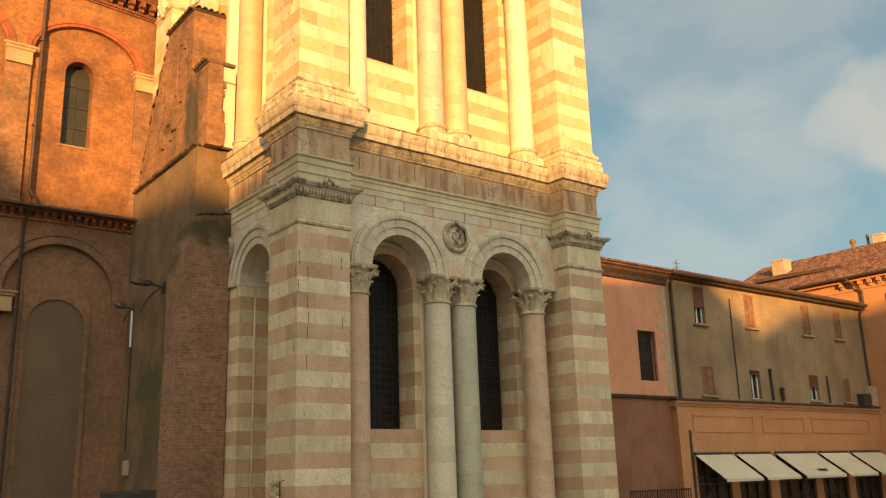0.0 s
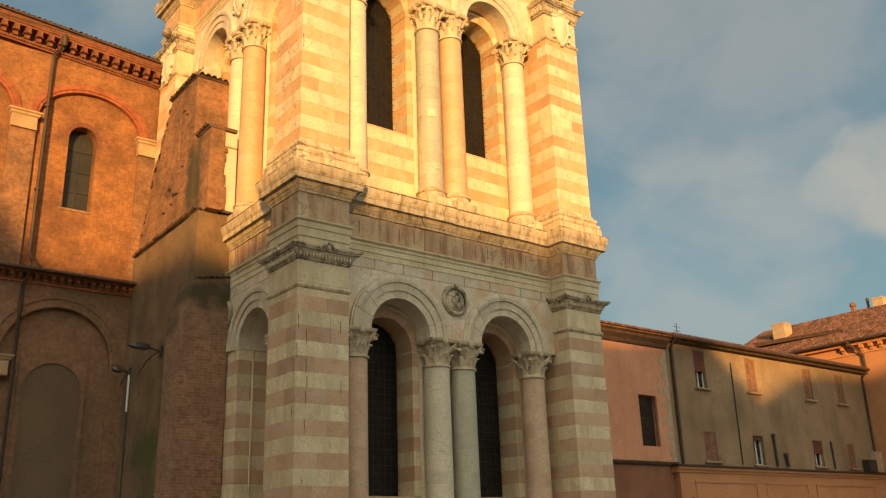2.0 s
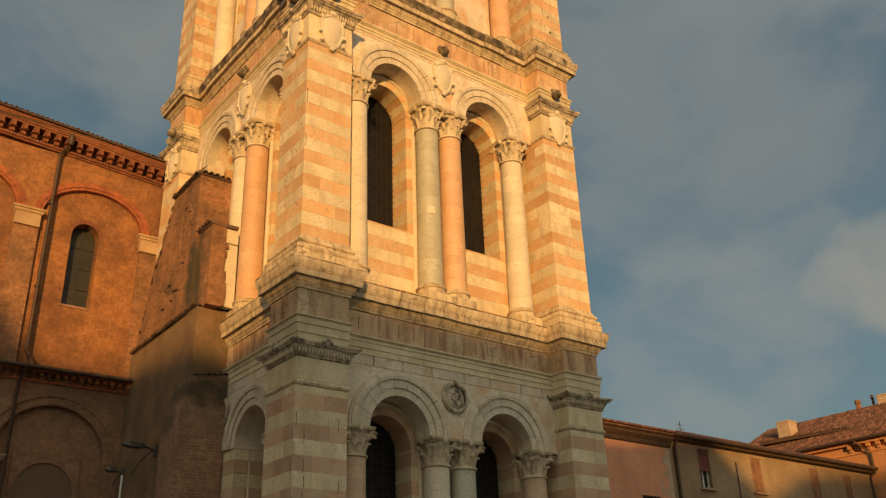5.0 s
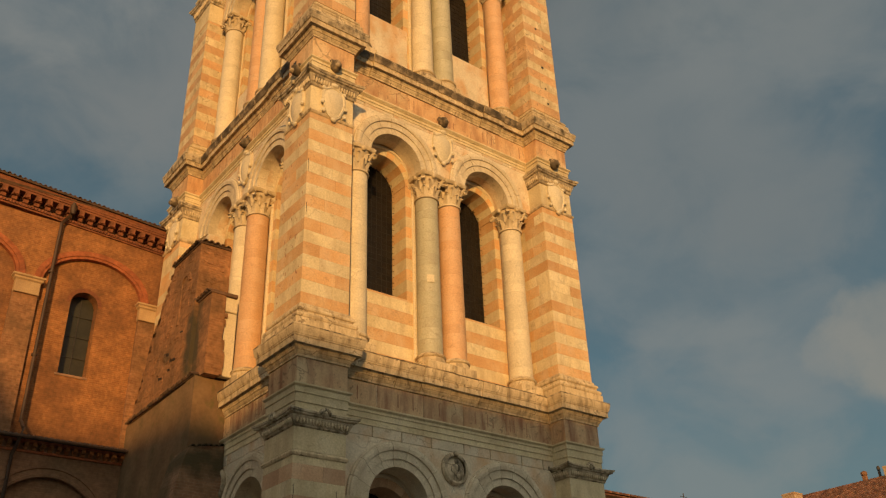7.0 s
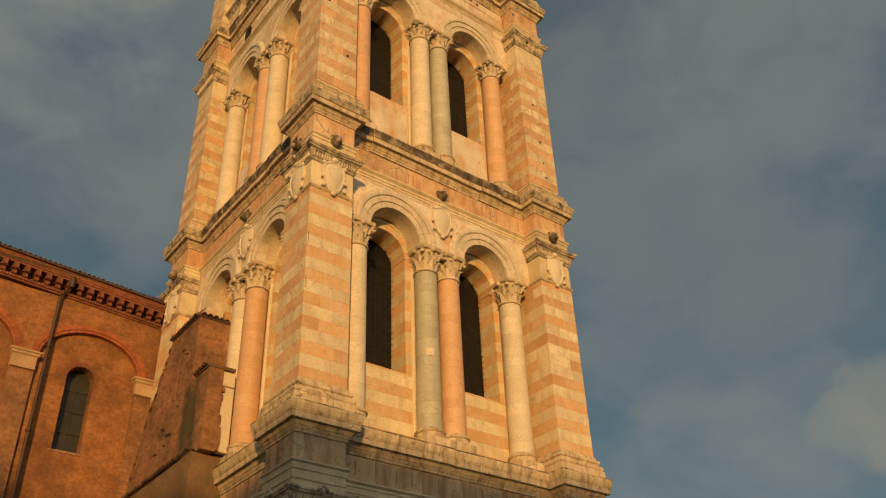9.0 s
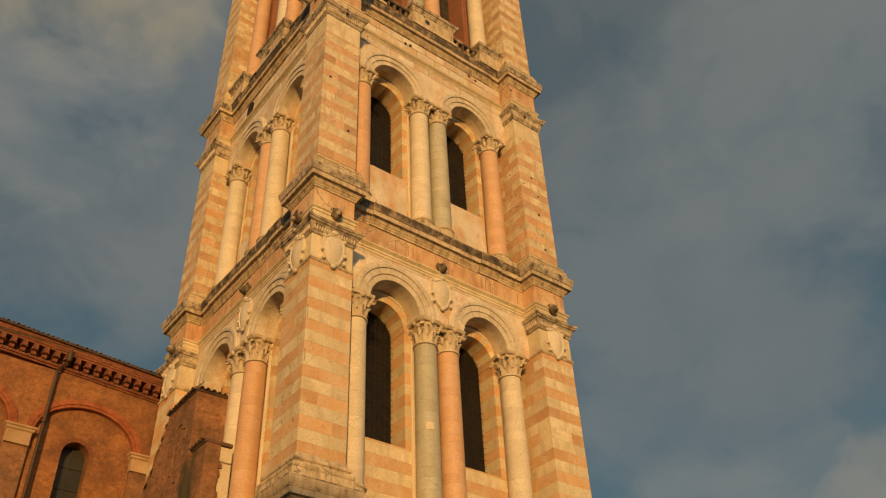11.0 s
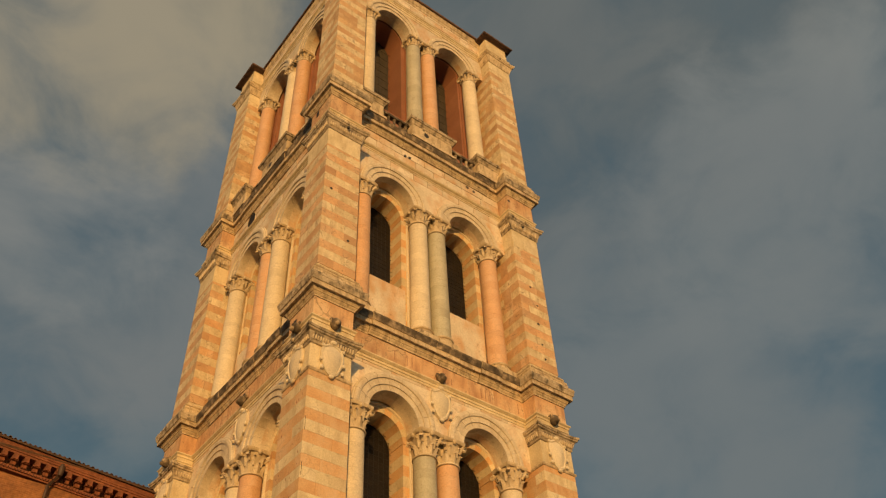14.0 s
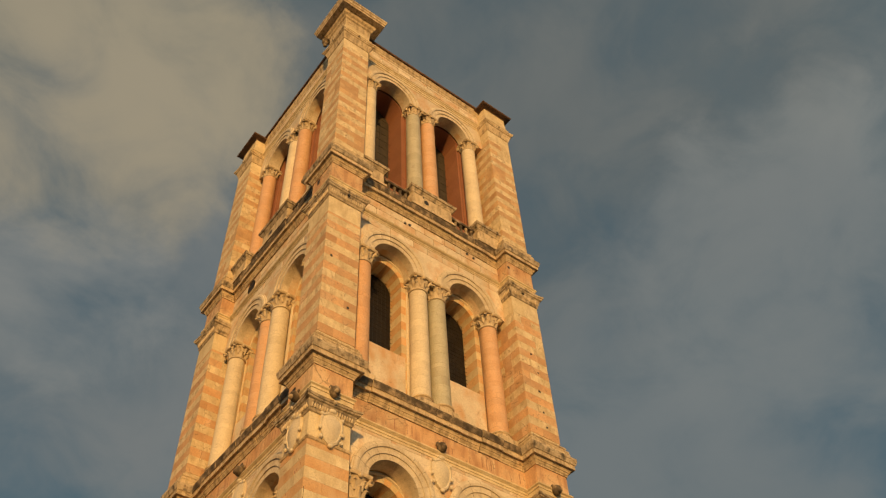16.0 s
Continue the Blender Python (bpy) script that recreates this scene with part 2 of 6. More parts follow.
def brickwork(name, c1, c2, mortar, dirt, width=0.28, height=0.075, dirt_amount=0.6, dirt_scale=0.5, flat=False, blotch=0.25):
    """Brickwork whose courses follow the world's x + y and z."""
    m = bpy.data.materials.new(name)
    m.use_nodes = True
    t = m.node_tree
    N, L = t.nodes, t.links
    b = N["Principled BSDF"]
    b.inputs["Roughness"].default_value = 0.92
    tc, sep, comb = N.new("ShaderNodeTexCoord"), N.new("ShaderNodeSeparateXYZ"), N.new("ShaderNodeCombineXYZ")
    L.new(tc.outputs["Object"], sep.inputs[0])
    s = N.new("ShaderNodeMath")
    L.new(sep.outputs[0], s.inputs[0])
    L.new(sep.outputs[1], s.inputs[1])
    L.new(sep.outputs[0] if flat else s.outputs[0], comb.inputs[0])
    L.new(sep.outputs[1 if flat else 2], comb.inputs[1])
    br = N.new("ShaderNodeTexBrick")
    br.inputs["Scale"].default_value = 1.0
    br.inputs["Brick Width"].default_value, br.inputs["Row Height"].default_value = width, height
    br.inputs["Mortar Size"].default_value, br.inputs["Bias"].default_value = 0.009, 0.0
    br.inputs["Color1"].default_value, br.inputs["Color2"].default_value, br.inputs["Mortar"].default_value = (*c1, 1), (*c2, 1), (*[(u + v) / 2 for u, v in zip(mortar, c2)], 1)
    wob, wsc, wad = N.new("ShaderNodeTexNoise"), N.new("ShaderNodeVectorMath"), N.new("ShaderNodeVectorMath")
    wob.inputs["Scale"].default_value, wob.inputs["Detail"].default_value = 2.2, 5
    wsc.operation, wsc.inputs[3].default_value = "SCALE", 0.09
    L.new(tc.outputs["Object"], wob.inputs["Vector"])
    L.new(wob.outputs["Color"], wsc.inputs[0])
    L.new(comb.outputs[0], wad.inputs[0])
    L.new(wsc.outputs[0], wad.inputs[1])
    L.new(wad.outputs[0], br.inputs["Vector"])
    n1, n2 = N.new("ShaderNodeTexNoise"), N.new("ShaderNodeTexNoise")
    n1.inputs["Scale"].default_value, n1.inputs["Detail"].default_value = dirt_scale, 8
    n2.inputs["Scale"].default_value, n2.inputs["Detail"].default_value = 8.0, 9
    L.new(tc.outputs["Object"], n1.inputs["Vector"])
    L.new(tc.outputs["Object"], n2.inputs["Vector"])
    r = N.new("ShaderNodeMapRange")
    r.inputs["From Min"].default_value, r.inputs["From Max"].default_value, r.inputs["To Max"].default_value = 0.42, 0.66, dirt_amount
    L.new(n1.outputs["Fac"], r.inputs["Value"])
    mx = N.new("ShaderNodeMix")
    mx.data_type = "RGBA"
    mx.inputs[7].default_value = (*dirt, 1)
    L.new(r.outputs[0], mx.inputs[0])
    L.new(br.outputs["Color"], mx.inputs[6])
    hs = N.new("ShaderNodeHueSaturation")
    g = N.new("ShaderNodeMapRange")
    g.inputs["From Min"].default_value, g.inputs["From Max"].default_value = 0.3, 0.7
    g.inputs["To Min"].default_value, g.inputs["To Max"].default_value = 0.77, 1.2
    L.new(n2.outputs["Fac"], g.inputs["Value"])
    n3, g3, gm = N.new("ShaderNodeTexNoise"), N.new("ShaderNodeMapRange"), N.new("ShaderNodeMath")
    n3.inputs["Scale"].default_value, n3.inputs["Detail"].default_value, n3.inputs["Roughness"].default_value = 2.3, 9, 0.65
    L.new(tc.outputs["Object"], n3.inputs["Vector"])
    g3.inputs["From Min"].default_value, g3.inputs["From Max"].default_value = 0.34, 0.66
    g3.inputs["To Min"].default_value, g3.inputs["To Max"].default_value = 1 - blotch, 1 + blotch
    L.new(n3.outputs["Fac"], g3.inputs["Value"])
    gm.operation = "MULTIPLY"
    L.new(g.outputs[0], gm.inputs[0])
    L.new(g3.outputs[0], gm.inputs[1])
    L.new(gm.outputs[0], hs.inputs["Value"])
    L.new(mx.outputs[2], hs.inputs["Color"])
    L.new(hs.outputs["Color"], b.inputs["Base Color"])
    bp = N.new("ShaderNodeBump")
    bp.inputs["Strength"].default_value, bp.inputs["Distance"].default_value = 0.5, 0.02
    sub = N.new("ShaderNodeMath")
    sub.operation = "SUBTRACT"
    L.new(n2.outputs["Fac"], sub.inputs[0])
    L.new(br.outputs["Fac"], sub.inputs[1])
    L.new(sub.outputs[0], bp.inputs["Height"])
    L.new(bp.outputs[0], b.inputs["Normal"])
    return m


WHITE = surface("white_marble", [(0.55, 0.455, 0.28), (0.64, 0.535, 0.335), (0.69, 0.595, 0.405)], 1.1, 0.75, 0.3, 22, 0.11, (0.36, 0.25, 0.14), 0.45, 3.0, stain_scale=3.5, marks=0.22)
# ground-storey pink, deeper so that its colour carries the shade there
PINK_DEEP = surface("shaded_storey_pink_marble", [(0.45, 0.275, 0.163), (0.51, 0.325, 0.197), (0.555, 0.385, 0.25)], 1.1, 0.75, 0.3, 22, 0.14, (0.60, 0.46, 0.34), 0.3, 3.0, marks=0.15)
PINK = surface("pink_marble", [(0.53, 0.305, 0.136), (0.58, 0.352, 0.166), (0.61, 0.415, 0.226)], 1.1, 0.75, 0.3, 22, 0.12, (0.64, 0.50, 0.34), 0.45, 2.0, stain_scale=2.5, marks=0.2)
PINK_PALE = surface("faded_pink_marble", [(0.515, 0.30, 0.148), (0.565, 0.35, 0.182), (0.60, 0.41, 0.245)], 1.1, 0.75, 0.3, 22, 0.15, (0.34, 0.22, 0.12), 0.4, 2.0, stain_scale=3.5, marks=0.5)
PINK_FADED = surface("bleached_pink_marble", [(0.47, 0.285, 0.14), (0.53, 0.345, 0.178), (0.59, 0.42, 0.245)], 1.4, 0.8, 0.5, 24, 0.11, (0.32, 0.20, 0.11), 0.5, 2.0, stain_scale=3.0, marks=0.4)
WHITE_OLD = surface("browned_white_marble", [(0.55, 0.445, 0.27), (0.63, 0.52, 0.325), (0.69, 0.59, 0.40)], 1.4, 0.8, 0.5, 24, 0.09, (0.30, 0.20, 0.11), 0.55, 2.5, stain_scale=4.5, marks=0.6)
ROSE = surface("pale_rose_marble", [(0.50, 0.335, 0.215), (0.56, 0.39, 0.26), (0.60, 0.44, 0.31)], 1.6, 0.65, 0.2, 22, 0.05, (0.36, 0.24, 0.15), 0.3, 5.0, marks=0.2)
PINKS = (PINK_DEEP, PINK, PINK_PALE, PINK_FADED)
WHITES = (WHITE, WHITE, WHITE_OLD, WHITE_OLD)
JAMB_PINKS = (PINK_DEEP, PINK, PINK, PINK)
CREAM = surface("cream_limestone", [(0.61, 0.535, 0.39), (0.67, 0.59, 0.44)], 1.2, 0.75, 0.2, 22, 0.055, (0.36, 0.27, 0.18), 0.2, 5.0, marks=0.22)
GREEN = surface("grey_green_marble", [(0.41, 0.39, 0.285), (0.47, 0.445, 0.335)], 1.6, 0.6, 0.2, 22, 0.055, (0.25, 0.2, 0.13), 0.35, 5.0, marks=0.25)
ORANGE = surface("orange_marble", [(0.555, 0.33, 0.175), (0.60, 0.37, 0.205)], 1.6, 0.6, 0.2, 22, 0.055, (0.66, 0.5, 0.36), 0.3, 3.0, marks=0.18)
ASHLAR = surface("ashlar_stone", [(0.52, 0.45, 0.33), (0.62, 0.54, 0.41), (0.68, 0.60, 0.47)], 0.8, 0.8, 0.25, 20, 0.10, (0.52, 0.29, 0.125), 0.8, 1.5, stain_scale=1.5, marks=0.3)
BLOCK = surface("ashlar_block", [(0.52, 0.45, 0.33), (0.62, 0.54, 0.41), (0.68, 0.60, 0.47)], 0.8, 0.8, 0.25, 20, 0.10, (0.52, 0.29, 0.125), 0.8, 1.5, stain_scale=1.5, marks=0.35)
WORN = surface("weathered_limestone", [(0.48, 0.375, 0.235), (0.57, 0.455, 0.29), (0.63, 0.52, 0.35)], 2.6, 0.85, 0.45, 30, 0.10, (0.14, 0.10, 0.06), 0.65, 5.0, stain_scale=6.0, marks=0.7)
MOULDED = surface("moulded_limestone", [(0.53, 0.455, 0.325), (0.60, 0.52, 0.385), (0.65, 0.57, 0.43)], 1.5, 0.8, 0.25, 24, 0.045, (0.30, 0.215, 0.135), 0.4, 2.0, stain_scale=3.0, marks=0.3)
CARVED = surface("carved_limestone", [(0.51, 0.41, 0.27), (0.58, 0.48, 0.325), (0.64, 0.54, 0.38)], 2.6, 0.85, 0.35, 30, 0.08, (0.24, 0.175, 0.11), 0.45, 3.0, stain_scale=5.0, marks=0.3)
STREAKED = surface("soot_streaked_stone", [(0.34, 0.275, 0.185), (0.46, 0.38, 0.265), (0.55, 0.46, 0.33)], 3.0, 0.9, 0.5, 30, 0.12, (0.05, 0.04, 0.028), 0.95, 2.0, stain_scale=5.0, marks=0.7)
DARKSTONE = surface("sooty_stone", [(0.05, 0.038, 0.026), (0.13, 0.10, 0.066), (0.40, 0.31, 0.20)], 3.2, 0.9, 0.5, 34, 0.3, (0.04, 0.03, 0.02), 0.8, 2.0, stain_scale=4.0)
FRIEZE = surface("rosy_frieze_marble", [(0.47, 0.285, 0.15), (0.56, 0.38, 0.215), (0.61, 0.455, 0.275)], 0.9, 0.7, 0.2, 20, 0.10, (0.22, 0.085, 0.045), 0.85, 5.0, stain_scale=4.0, marks=0.6)
ROSY = surface("orange_frieze_marble", [(0.50, 0.29, 0.14), (0.58, 0.37, 0.20), (0.62, 0.45, 0.27)], 1.2, 0.75, 0.25, 24, 0.10, (0.25, 0.11, 0.055), 0.55, 5.0, stain_scale=4.0, marks=0.6)
CUT = surface("cut_letter_stone", [(0.30, 0.15, 0.085), (0.38, 0.20, 0.12)], 3, 0.9, 0.1)
RED = surface("red_plaster", [(0.235, 0.098, 0.055), (0.30, 0.13, 0.072)], 0.8, 0.9, 0.2, 20, 0.05, (0.25, 0.12, 0.06), 0.4, 3.0)
GLASS = surface("dark_leaded_glass", [(0.010, 0.009, 0.008), (0.022, 0.018, 0.014)], 3, 0.45, 0.3, 12, 0.1)
GLASS.node_tree.nodes["Principled BSDF"].inputs["Specular IOR Level"].default_value = 0.2
# dark sheet colour that stands in for the shade inside the open belfry
BELFRY_INSIDE = surface("unlit_belfry_inside", [(0.03, 0.025, 0.016), (0.055, 0.045, 0.028)], 3, 0.8, 0.3, 12, 0.1)
IRON = surface("black_iron_and_hole_shade", [(0.009, 0.008, 0.007), (0.022, 0.018, 0.014)], 6, 0.6, 0.2, 40, 0.1)
BRICK = brickwork("church_brick", (0.245, 0.095, 0.030), (0.295, 0.123, 0.040), (0.33, 0.17, 0.068), (0.145, 0.062, 0.026), 0.26, 0.07, 0.8, 0.7)
BRICK_RED = brickwork("red_arch_brick", (0.31, 0.085, 0.032), (0.35, 0.11, 0.04), (0.28, 0.105, 0.05), (0.22, 0.065, 0.028), dirt_amount=0.5)
BRICK_DARK = brickwork("dark_eave_brick", (0.20, 0.065, 0.03), (0.24, 0.085, 0.035), (0.2, 0.08, 0.04), (0.13, 0.045, 0.022), dirt_amount=0.6)
BRICK_OLD = brickwork("old_brick", (0.34, 0.185, 0.105), (0.25, 0.125, 0.07), (0.42, 0.31, 0.205), (0.17, 0.11, 0.065), 0.27, 0.085, 0.55, 0.7, blotch=0.10)
# church brick again, browner and duller to paint the lower wall's shade
BRICK_SHADED = brickwork("shaded_church_brick", (0.24, 0.122, 0.066), (0.27, 0.14, 0.075), (0.26, 0.145, 0.085), (0.15, 0.10, 0.055), 0.26, 0.07, 0.7, 0.5, blotch=0.10)
BRICK_WARM = brickwork("warm_old_brick", (0.31, 0.148, 0.067), (0.225, 0.10, 0.045), (0.34, 0.20, 0.10), (0.15, 0.08, 0.038), 0.27, 0.078, 0.8, 1.1)
PLASTER = surface("patchy_plaster", [(0.15, 0.09, 0.047), (0.19, 0.116, 0.06), (0.23, 0.14, 0.074)], 0.9, 0.95, 0.5, 9, 0.03, (0.09, 0.07, 0.036), 0.75, 1.6, stain_scale=1.3)


def tint_patches(mat, patches, tint, start=0.72):
    """Soft patches of a second tint, (y, z, half width, half height, amount), on a wall that faces -x."""
    N, L = mat.node_tree.nodes, mat.node_tree.links
    target = N["Principled BSDF"].inputs["Base Color"]
    tc, no = N.new("ShaderNodeTexCoord"), N.new("ShaderNodeTexNoise")
    no.inputs["Scale"].default_value, no.inputs["Detail"].default_value = 2.6, 8
    L.new(tc.outputs["Object"], no.inputs["Vector"])
    for y, z, ry, rz, amount in patches:
        sub, dist, rng_, add, cut = N.new("ShaderNodeMapping"), N.new("ShaderNodeVectorMath"), N.new("ShaderNodeMapRange"), N.new("ShaderNodeMath"), N.new("ShaderNodeMapRange")
        sub.inputs["Scale"].default_value = (0.0, 1 / ry, 1 / rz)
        sub.inputs["Location"].default_value = (0.0, -y / ry, -z / rz)
        L.new(tc.outputs["Object"], sub.inputs[0])
        dist.operation = "LENGTH"
        L.new(sub.outputs[0], dist.inputs[0])
        rng_.inputs["From Min"].default_value, rng_.inputs["From Max"].default_value = 1.6, 0.0
        L.new(dist.outputs["Value"], rng_.inputs["Value"])
        L.new(rng_.outputs[0], add.inputs[0])
        L.new(no.outputs["Fac"], add.inputs[1])
        cut.inputs["From Min"].default_value, cut.inputs["From Max"].default_value, cut.inputs["To Max"].default_value = start, start + 0.5, amount
        L.new(add.outputs[0], cut.inputs["Value"])
        mx = N.new("ShaderNodeMix")
        mx.data_type = "RGBA"
        mx.inputs[7].default_value = (*tint, 1)
        L.new(cut.outputs[0], mx.inputs[0])
        L.new(target.links[0].from_socket, mx.inputs[6])
        L.new(mx.outputs[2], target)


# green growth on the plaster
tint_patches(PLASTER, [(6.75, 5.6, 0.45, 0.75, 0.9), (8.3, 4.55, 1.0, 0.5, 0.85), (7.4, 4.9, 0.6, 0.35, 0.7), (7.6, 3.4, 0.9, 0.5, 0.55)], (0.065, 0.075, 0.02), 0.6)
# soft dark patches on the old brick beside the stub
tint_patches(BRICK_WARM, [(5.92, 12.5, 0.50, 1.7, 0.97), (7.7, 12.6, 0.35, 0.2, 0.6)], (0.055, 0.045, 0.026))
# moss on the brick pier's head
tint_patches(BRICK_OLD, [(5.7, 8.75, 2.2, 0.42, 0.9), (6.0, 7.9, 0.6, 0.5, 0.7)], (0.05, 0.045, 0.02))
TILE = surface("roof_tile", [(0.095, 0.038, 0.024), (0.165, 0.068, 0.04), (0.235, 0.125, 0.078)], 5, 0.9, 0.4, 30, 0.45, (0.06, 0.04, 0.025), 0.6, 1.0)
TILE_OLD = surface("dark_roof_tile", [(0.07, 0.045, 0.03), (0.14, 0.075, 0.045)], 5, 0.95, 0.4, 30, 0.3)
INFILL = surface("grey_brown_render", [(0.135, 0.09, 0.053), (0.17, 0.115, 0.068)], 0.7, 0.95, 0.2, 14, 0.04, (0.12, 0.075, 0.045), 0.5, 3.0, stain_scale=0.9)
TANSTONE = surface("tan_sandstone", [(0.40, 0.265, 0.14), (0.48, 0.33, 0.18)], 2.0, 0.85, 0.3, 24, 0.08, (0.28, 0.17, 0.09), 0.5, 3.0)
DUSTYGLASS = surface("dusty_church_glass", [(0.022, 0.021, 0.013), (0.04, 0.036, 0.022)], 1.2, 0.45, 0.15, 10, 0.1)
# eave wood, darkened to hold the shade under the roof edge
EAVE_SHADE = surface("eave_wood_in_shade", [(0.05, 0.03, 0.018), (0.10, 0.055, 0.03)], 4, 0.85, 0.3, 30, 0.1)
COPPER = surface("brown_drainpipe", [(0.045, 0.026, 0.017), (0.08, 0.043, 0.026)], 3, 0.65, 0.1, 20, 0.1)
TAN = surface("tan_plaster", [(0.245, 0.162, 0.09), (0.30, 0.205, 0.115), (0.345, 0.245, 0.145)], 0.5, 0.95, 0.3, 10, 0.02, (0.165, 0.108, 0.064), 0.7, 2.0, stain_scale=0.9, marks=0.35)
SALMON = surface("salmon_plaster", [(0.58, 0.265, 0.15), (0.66, 0.32, 0.19)], 0.5, 0.95, 0.2, 14, 0.02, (0.42, 0.18, 0.1), 0.3, 2.5)
SHOPWALL = surface("orange_plaster", [(0.46, 0.21, 0.09), (0.54, 0.26, 0.12)], 0.6, 0.9, 0.15, 14, 0.02, (0.40, 0.18, 0.08), 0.3, 2.0)
BROWNWALL = surface("brown_plaster", [(0.22, 0.09, 0.05), (0.28, 0.125, 0.07)], 0.6, 0.95, 0.2, 14, 0.02, (0.15, 0.07, 0.04), 0.4, 2.0)
PALE = surface("pale_bare_plaster", [(0.40, 0.285, 0.185), (0.50, 0.385, 0.265)], 3, 0.95, 0.3, 20, 0.1, (0.40, 0.22, 0.14), 0.6, 2.0, stain_scale=3.0)
CANVAS = surface("cream_canvas", [(0.54, 0.49, 0.36), (0.60, 0.55, 0.41)], 0.8, 0.9, 0.1, 40, 0.03, (0.40, 0.36, 0.27), 0.3, 3.0)
SHUTTER = surface("brown_shutter", [(0.20, 0.095, 0.05), (0.26, 0.13, 0.07)], 3, 0.8, 0.15, 30, 0.2)
BLIND = surface("red_roller_blind", [(0.15, 0.045, 0.03), (0.20, 0.065, 0.04)], 3, 0.7, 0.15, 30, 0.1)
SHOPGLASS = surface("dark_shop_glass", [(0.02, 0.02, 0.018), (0.05, 0.045, 0.035)], 1.0, 0.12, 0.02, 6, 0.2)
FRAME = surface("dark_metal_frame", [(0.03, 0.026, 0.022), (0.06, 0.05, 0.04)], 4, 0.5, 0.1, 30, 0.1)
WHITEPAINT = surface("white_paint", [(0.66, 0.64, 0.6), (0.74, 0.72, 0.68)], 2, 0.6, 0.05, 30, 0.05)
MOSS = surface("moss", [(0.040, 0.030, 0.014), (0.075, 0.055, 0.026)], 5, 1.0, 0.6, 30, 0.2)
PAVING = brickwork("stone_paving", (0.20, 0.178, 0.15), (0.25, 0.22, 0.185), (0.11, 0.095, 0.08), (0.2, 0.18, 0.15), 0.6, 0.4, 0.4, 0.5, True, blotch=0.10)
HOUSE = surface("brown_house_plaster", [(0.30, 0.19, 0.11), (0.38, 0.25, 0.15)], 0.4, 0.95, 0.2, 12, 0.05, (0.22, 0.14, 0.09), 0.4, 2.0)

# ---- mesh tools ----


class Acc:
    """Gathers plain faces for one mesh."""

    def __init__(self):
        self.v, self.f, self.m = [], [], []

    def add(self, verts, faces, mat=0):
        n = len(self.v)
        self.v += [tuple(p) for p in verts]
        self.f += [tuple(n + i for i in f) for f in faces]
        self.m += [mat] * len(faces)

    def box(self, x0, x1, y0, y1, z0, z1, mat=0, ch=0.0):
        if ch <= 0:
            self.add([(x0, y0, z0), (x1, y0, z0), (x1, y1, z0), (x0, y1, z0), (x0, y0, z1), (x1, y0, z1), (x1, y1, z1), (x0, y1, z1)],
                     [(3, 2, 1, 0), (4, 5, 6, 7), (0, 1, 5, 4), (1, 2, 6, 5), (2, 3, 7, 6), (3, 0, 4, 7)], mat)
            return
        rings = []
        for z, c in ((z0, ch), (z0 + ch, 0), (z1 - ch, 0), (z1, ch)):
            k = ch if c else 0.0
            a0, a1, b0, b1 = x0 + k, x1 - k, y0 + k, y1 - k
            h = ch * (0.2 if c else 1.0)
            rings.append([(a0 + h, b0, z), (a1 - h, b0, z), (a1, b0 + h, z), (a1, b1 - h, z), (a1 - h, b1, z), (a0 + h, b1, z), (a0, b1 - h, z), (a0, b0 + h, z)])
        vs = [p for r in rings for p in r]
        fs = [tuple(range(7, -1, -1)), tuple(range(24, 32))]
        for r in range(3):
            fs += [(8 * r + i, 8 * r + (i + 1) % 8, 8 * r + 8 + (i + 1) % 8, 8 * r + 8 + i) for i in range(8)]
        self.add(vs, fs, mat)

    def lathe(self, cx, cy, prof, n=24, mat=0):
        vs = [(cx + r * math.cos(2 * math.pi * i / n), cy + r * math.sin(2 * math.pi * i / n), z) for r, z in prof for i in range(n)]
        fs = [(j * n + i, j * n + (i + 1) % n, (j + 1) * n + (i + 1) % n, (j + 1) * n + i) for j in range(len(prof) - 1) for i in range(n)]
        fs += [tuple(range(n - 1, -1, -1)), tuple(range((len(prof) - 1) * n, len(prof) * n))]
        self.add(vs, fs, mat)

    def ring(self, x0, x1, y0, y1, prof, mat=0):
        """A moulding right round a square pier: (out, z) from below upwards."""
        vs = []
        for o, z in prof:
            vs += [(x0 - o, y0 - o, z), (x1 + o, y0 - o, z), (x1 + o, y1 + o, z), (x0 - o, y1 + o, z)]
        fs = [(4 * j + i, 4 * j + (i + 1) % 4, 4 * j + 4 + (i + 1) % 4, 4 * j + 4 + i) for j in range(len(prof) - 1) for i in range(4)]
        k = 4 * (len(prof) - 1)
        self.add(vs, fs + [(3, 2, 1, 0), (k, k + 1, k + 2, k + 3)], mat)

    def horned(self, x0, x1, y0, y1, prof, horn, m=8):
        """A slab round a square pier whose sides are hollow and whose corners run out into points."""
        vs, n = [], 4 * m
        cx, cy, hx, hy = (x0 + x1) / 2, (y0 + y1) / 2, (x1 - x0) / 2, (y1 - y0) / 2
        for o, z in prof:
            oc = o + horn * max(0.0, (o - 0.1) / 0.12)
            for s in range(4):
                for i in range(m):
                    t = 2 * i / m - 1
                    along, out = t * (hx + oc), hy + o + (oc - o) * abs(t) ** 3
                    u, w = ((along, -out), (out, along), (-along, out), (-out, -along))[s]
                    vs.append((cx + u, cy + w, z + (oc - o) * 0.35 * abs(t) ** 6))
        fs = [(j * n + i, j * n + (i + 1) % n, (j + 1) * n + (i + 1) % n, (j + 1) * n + i) for j in range(len(prof) - 1) for i in range(n)]
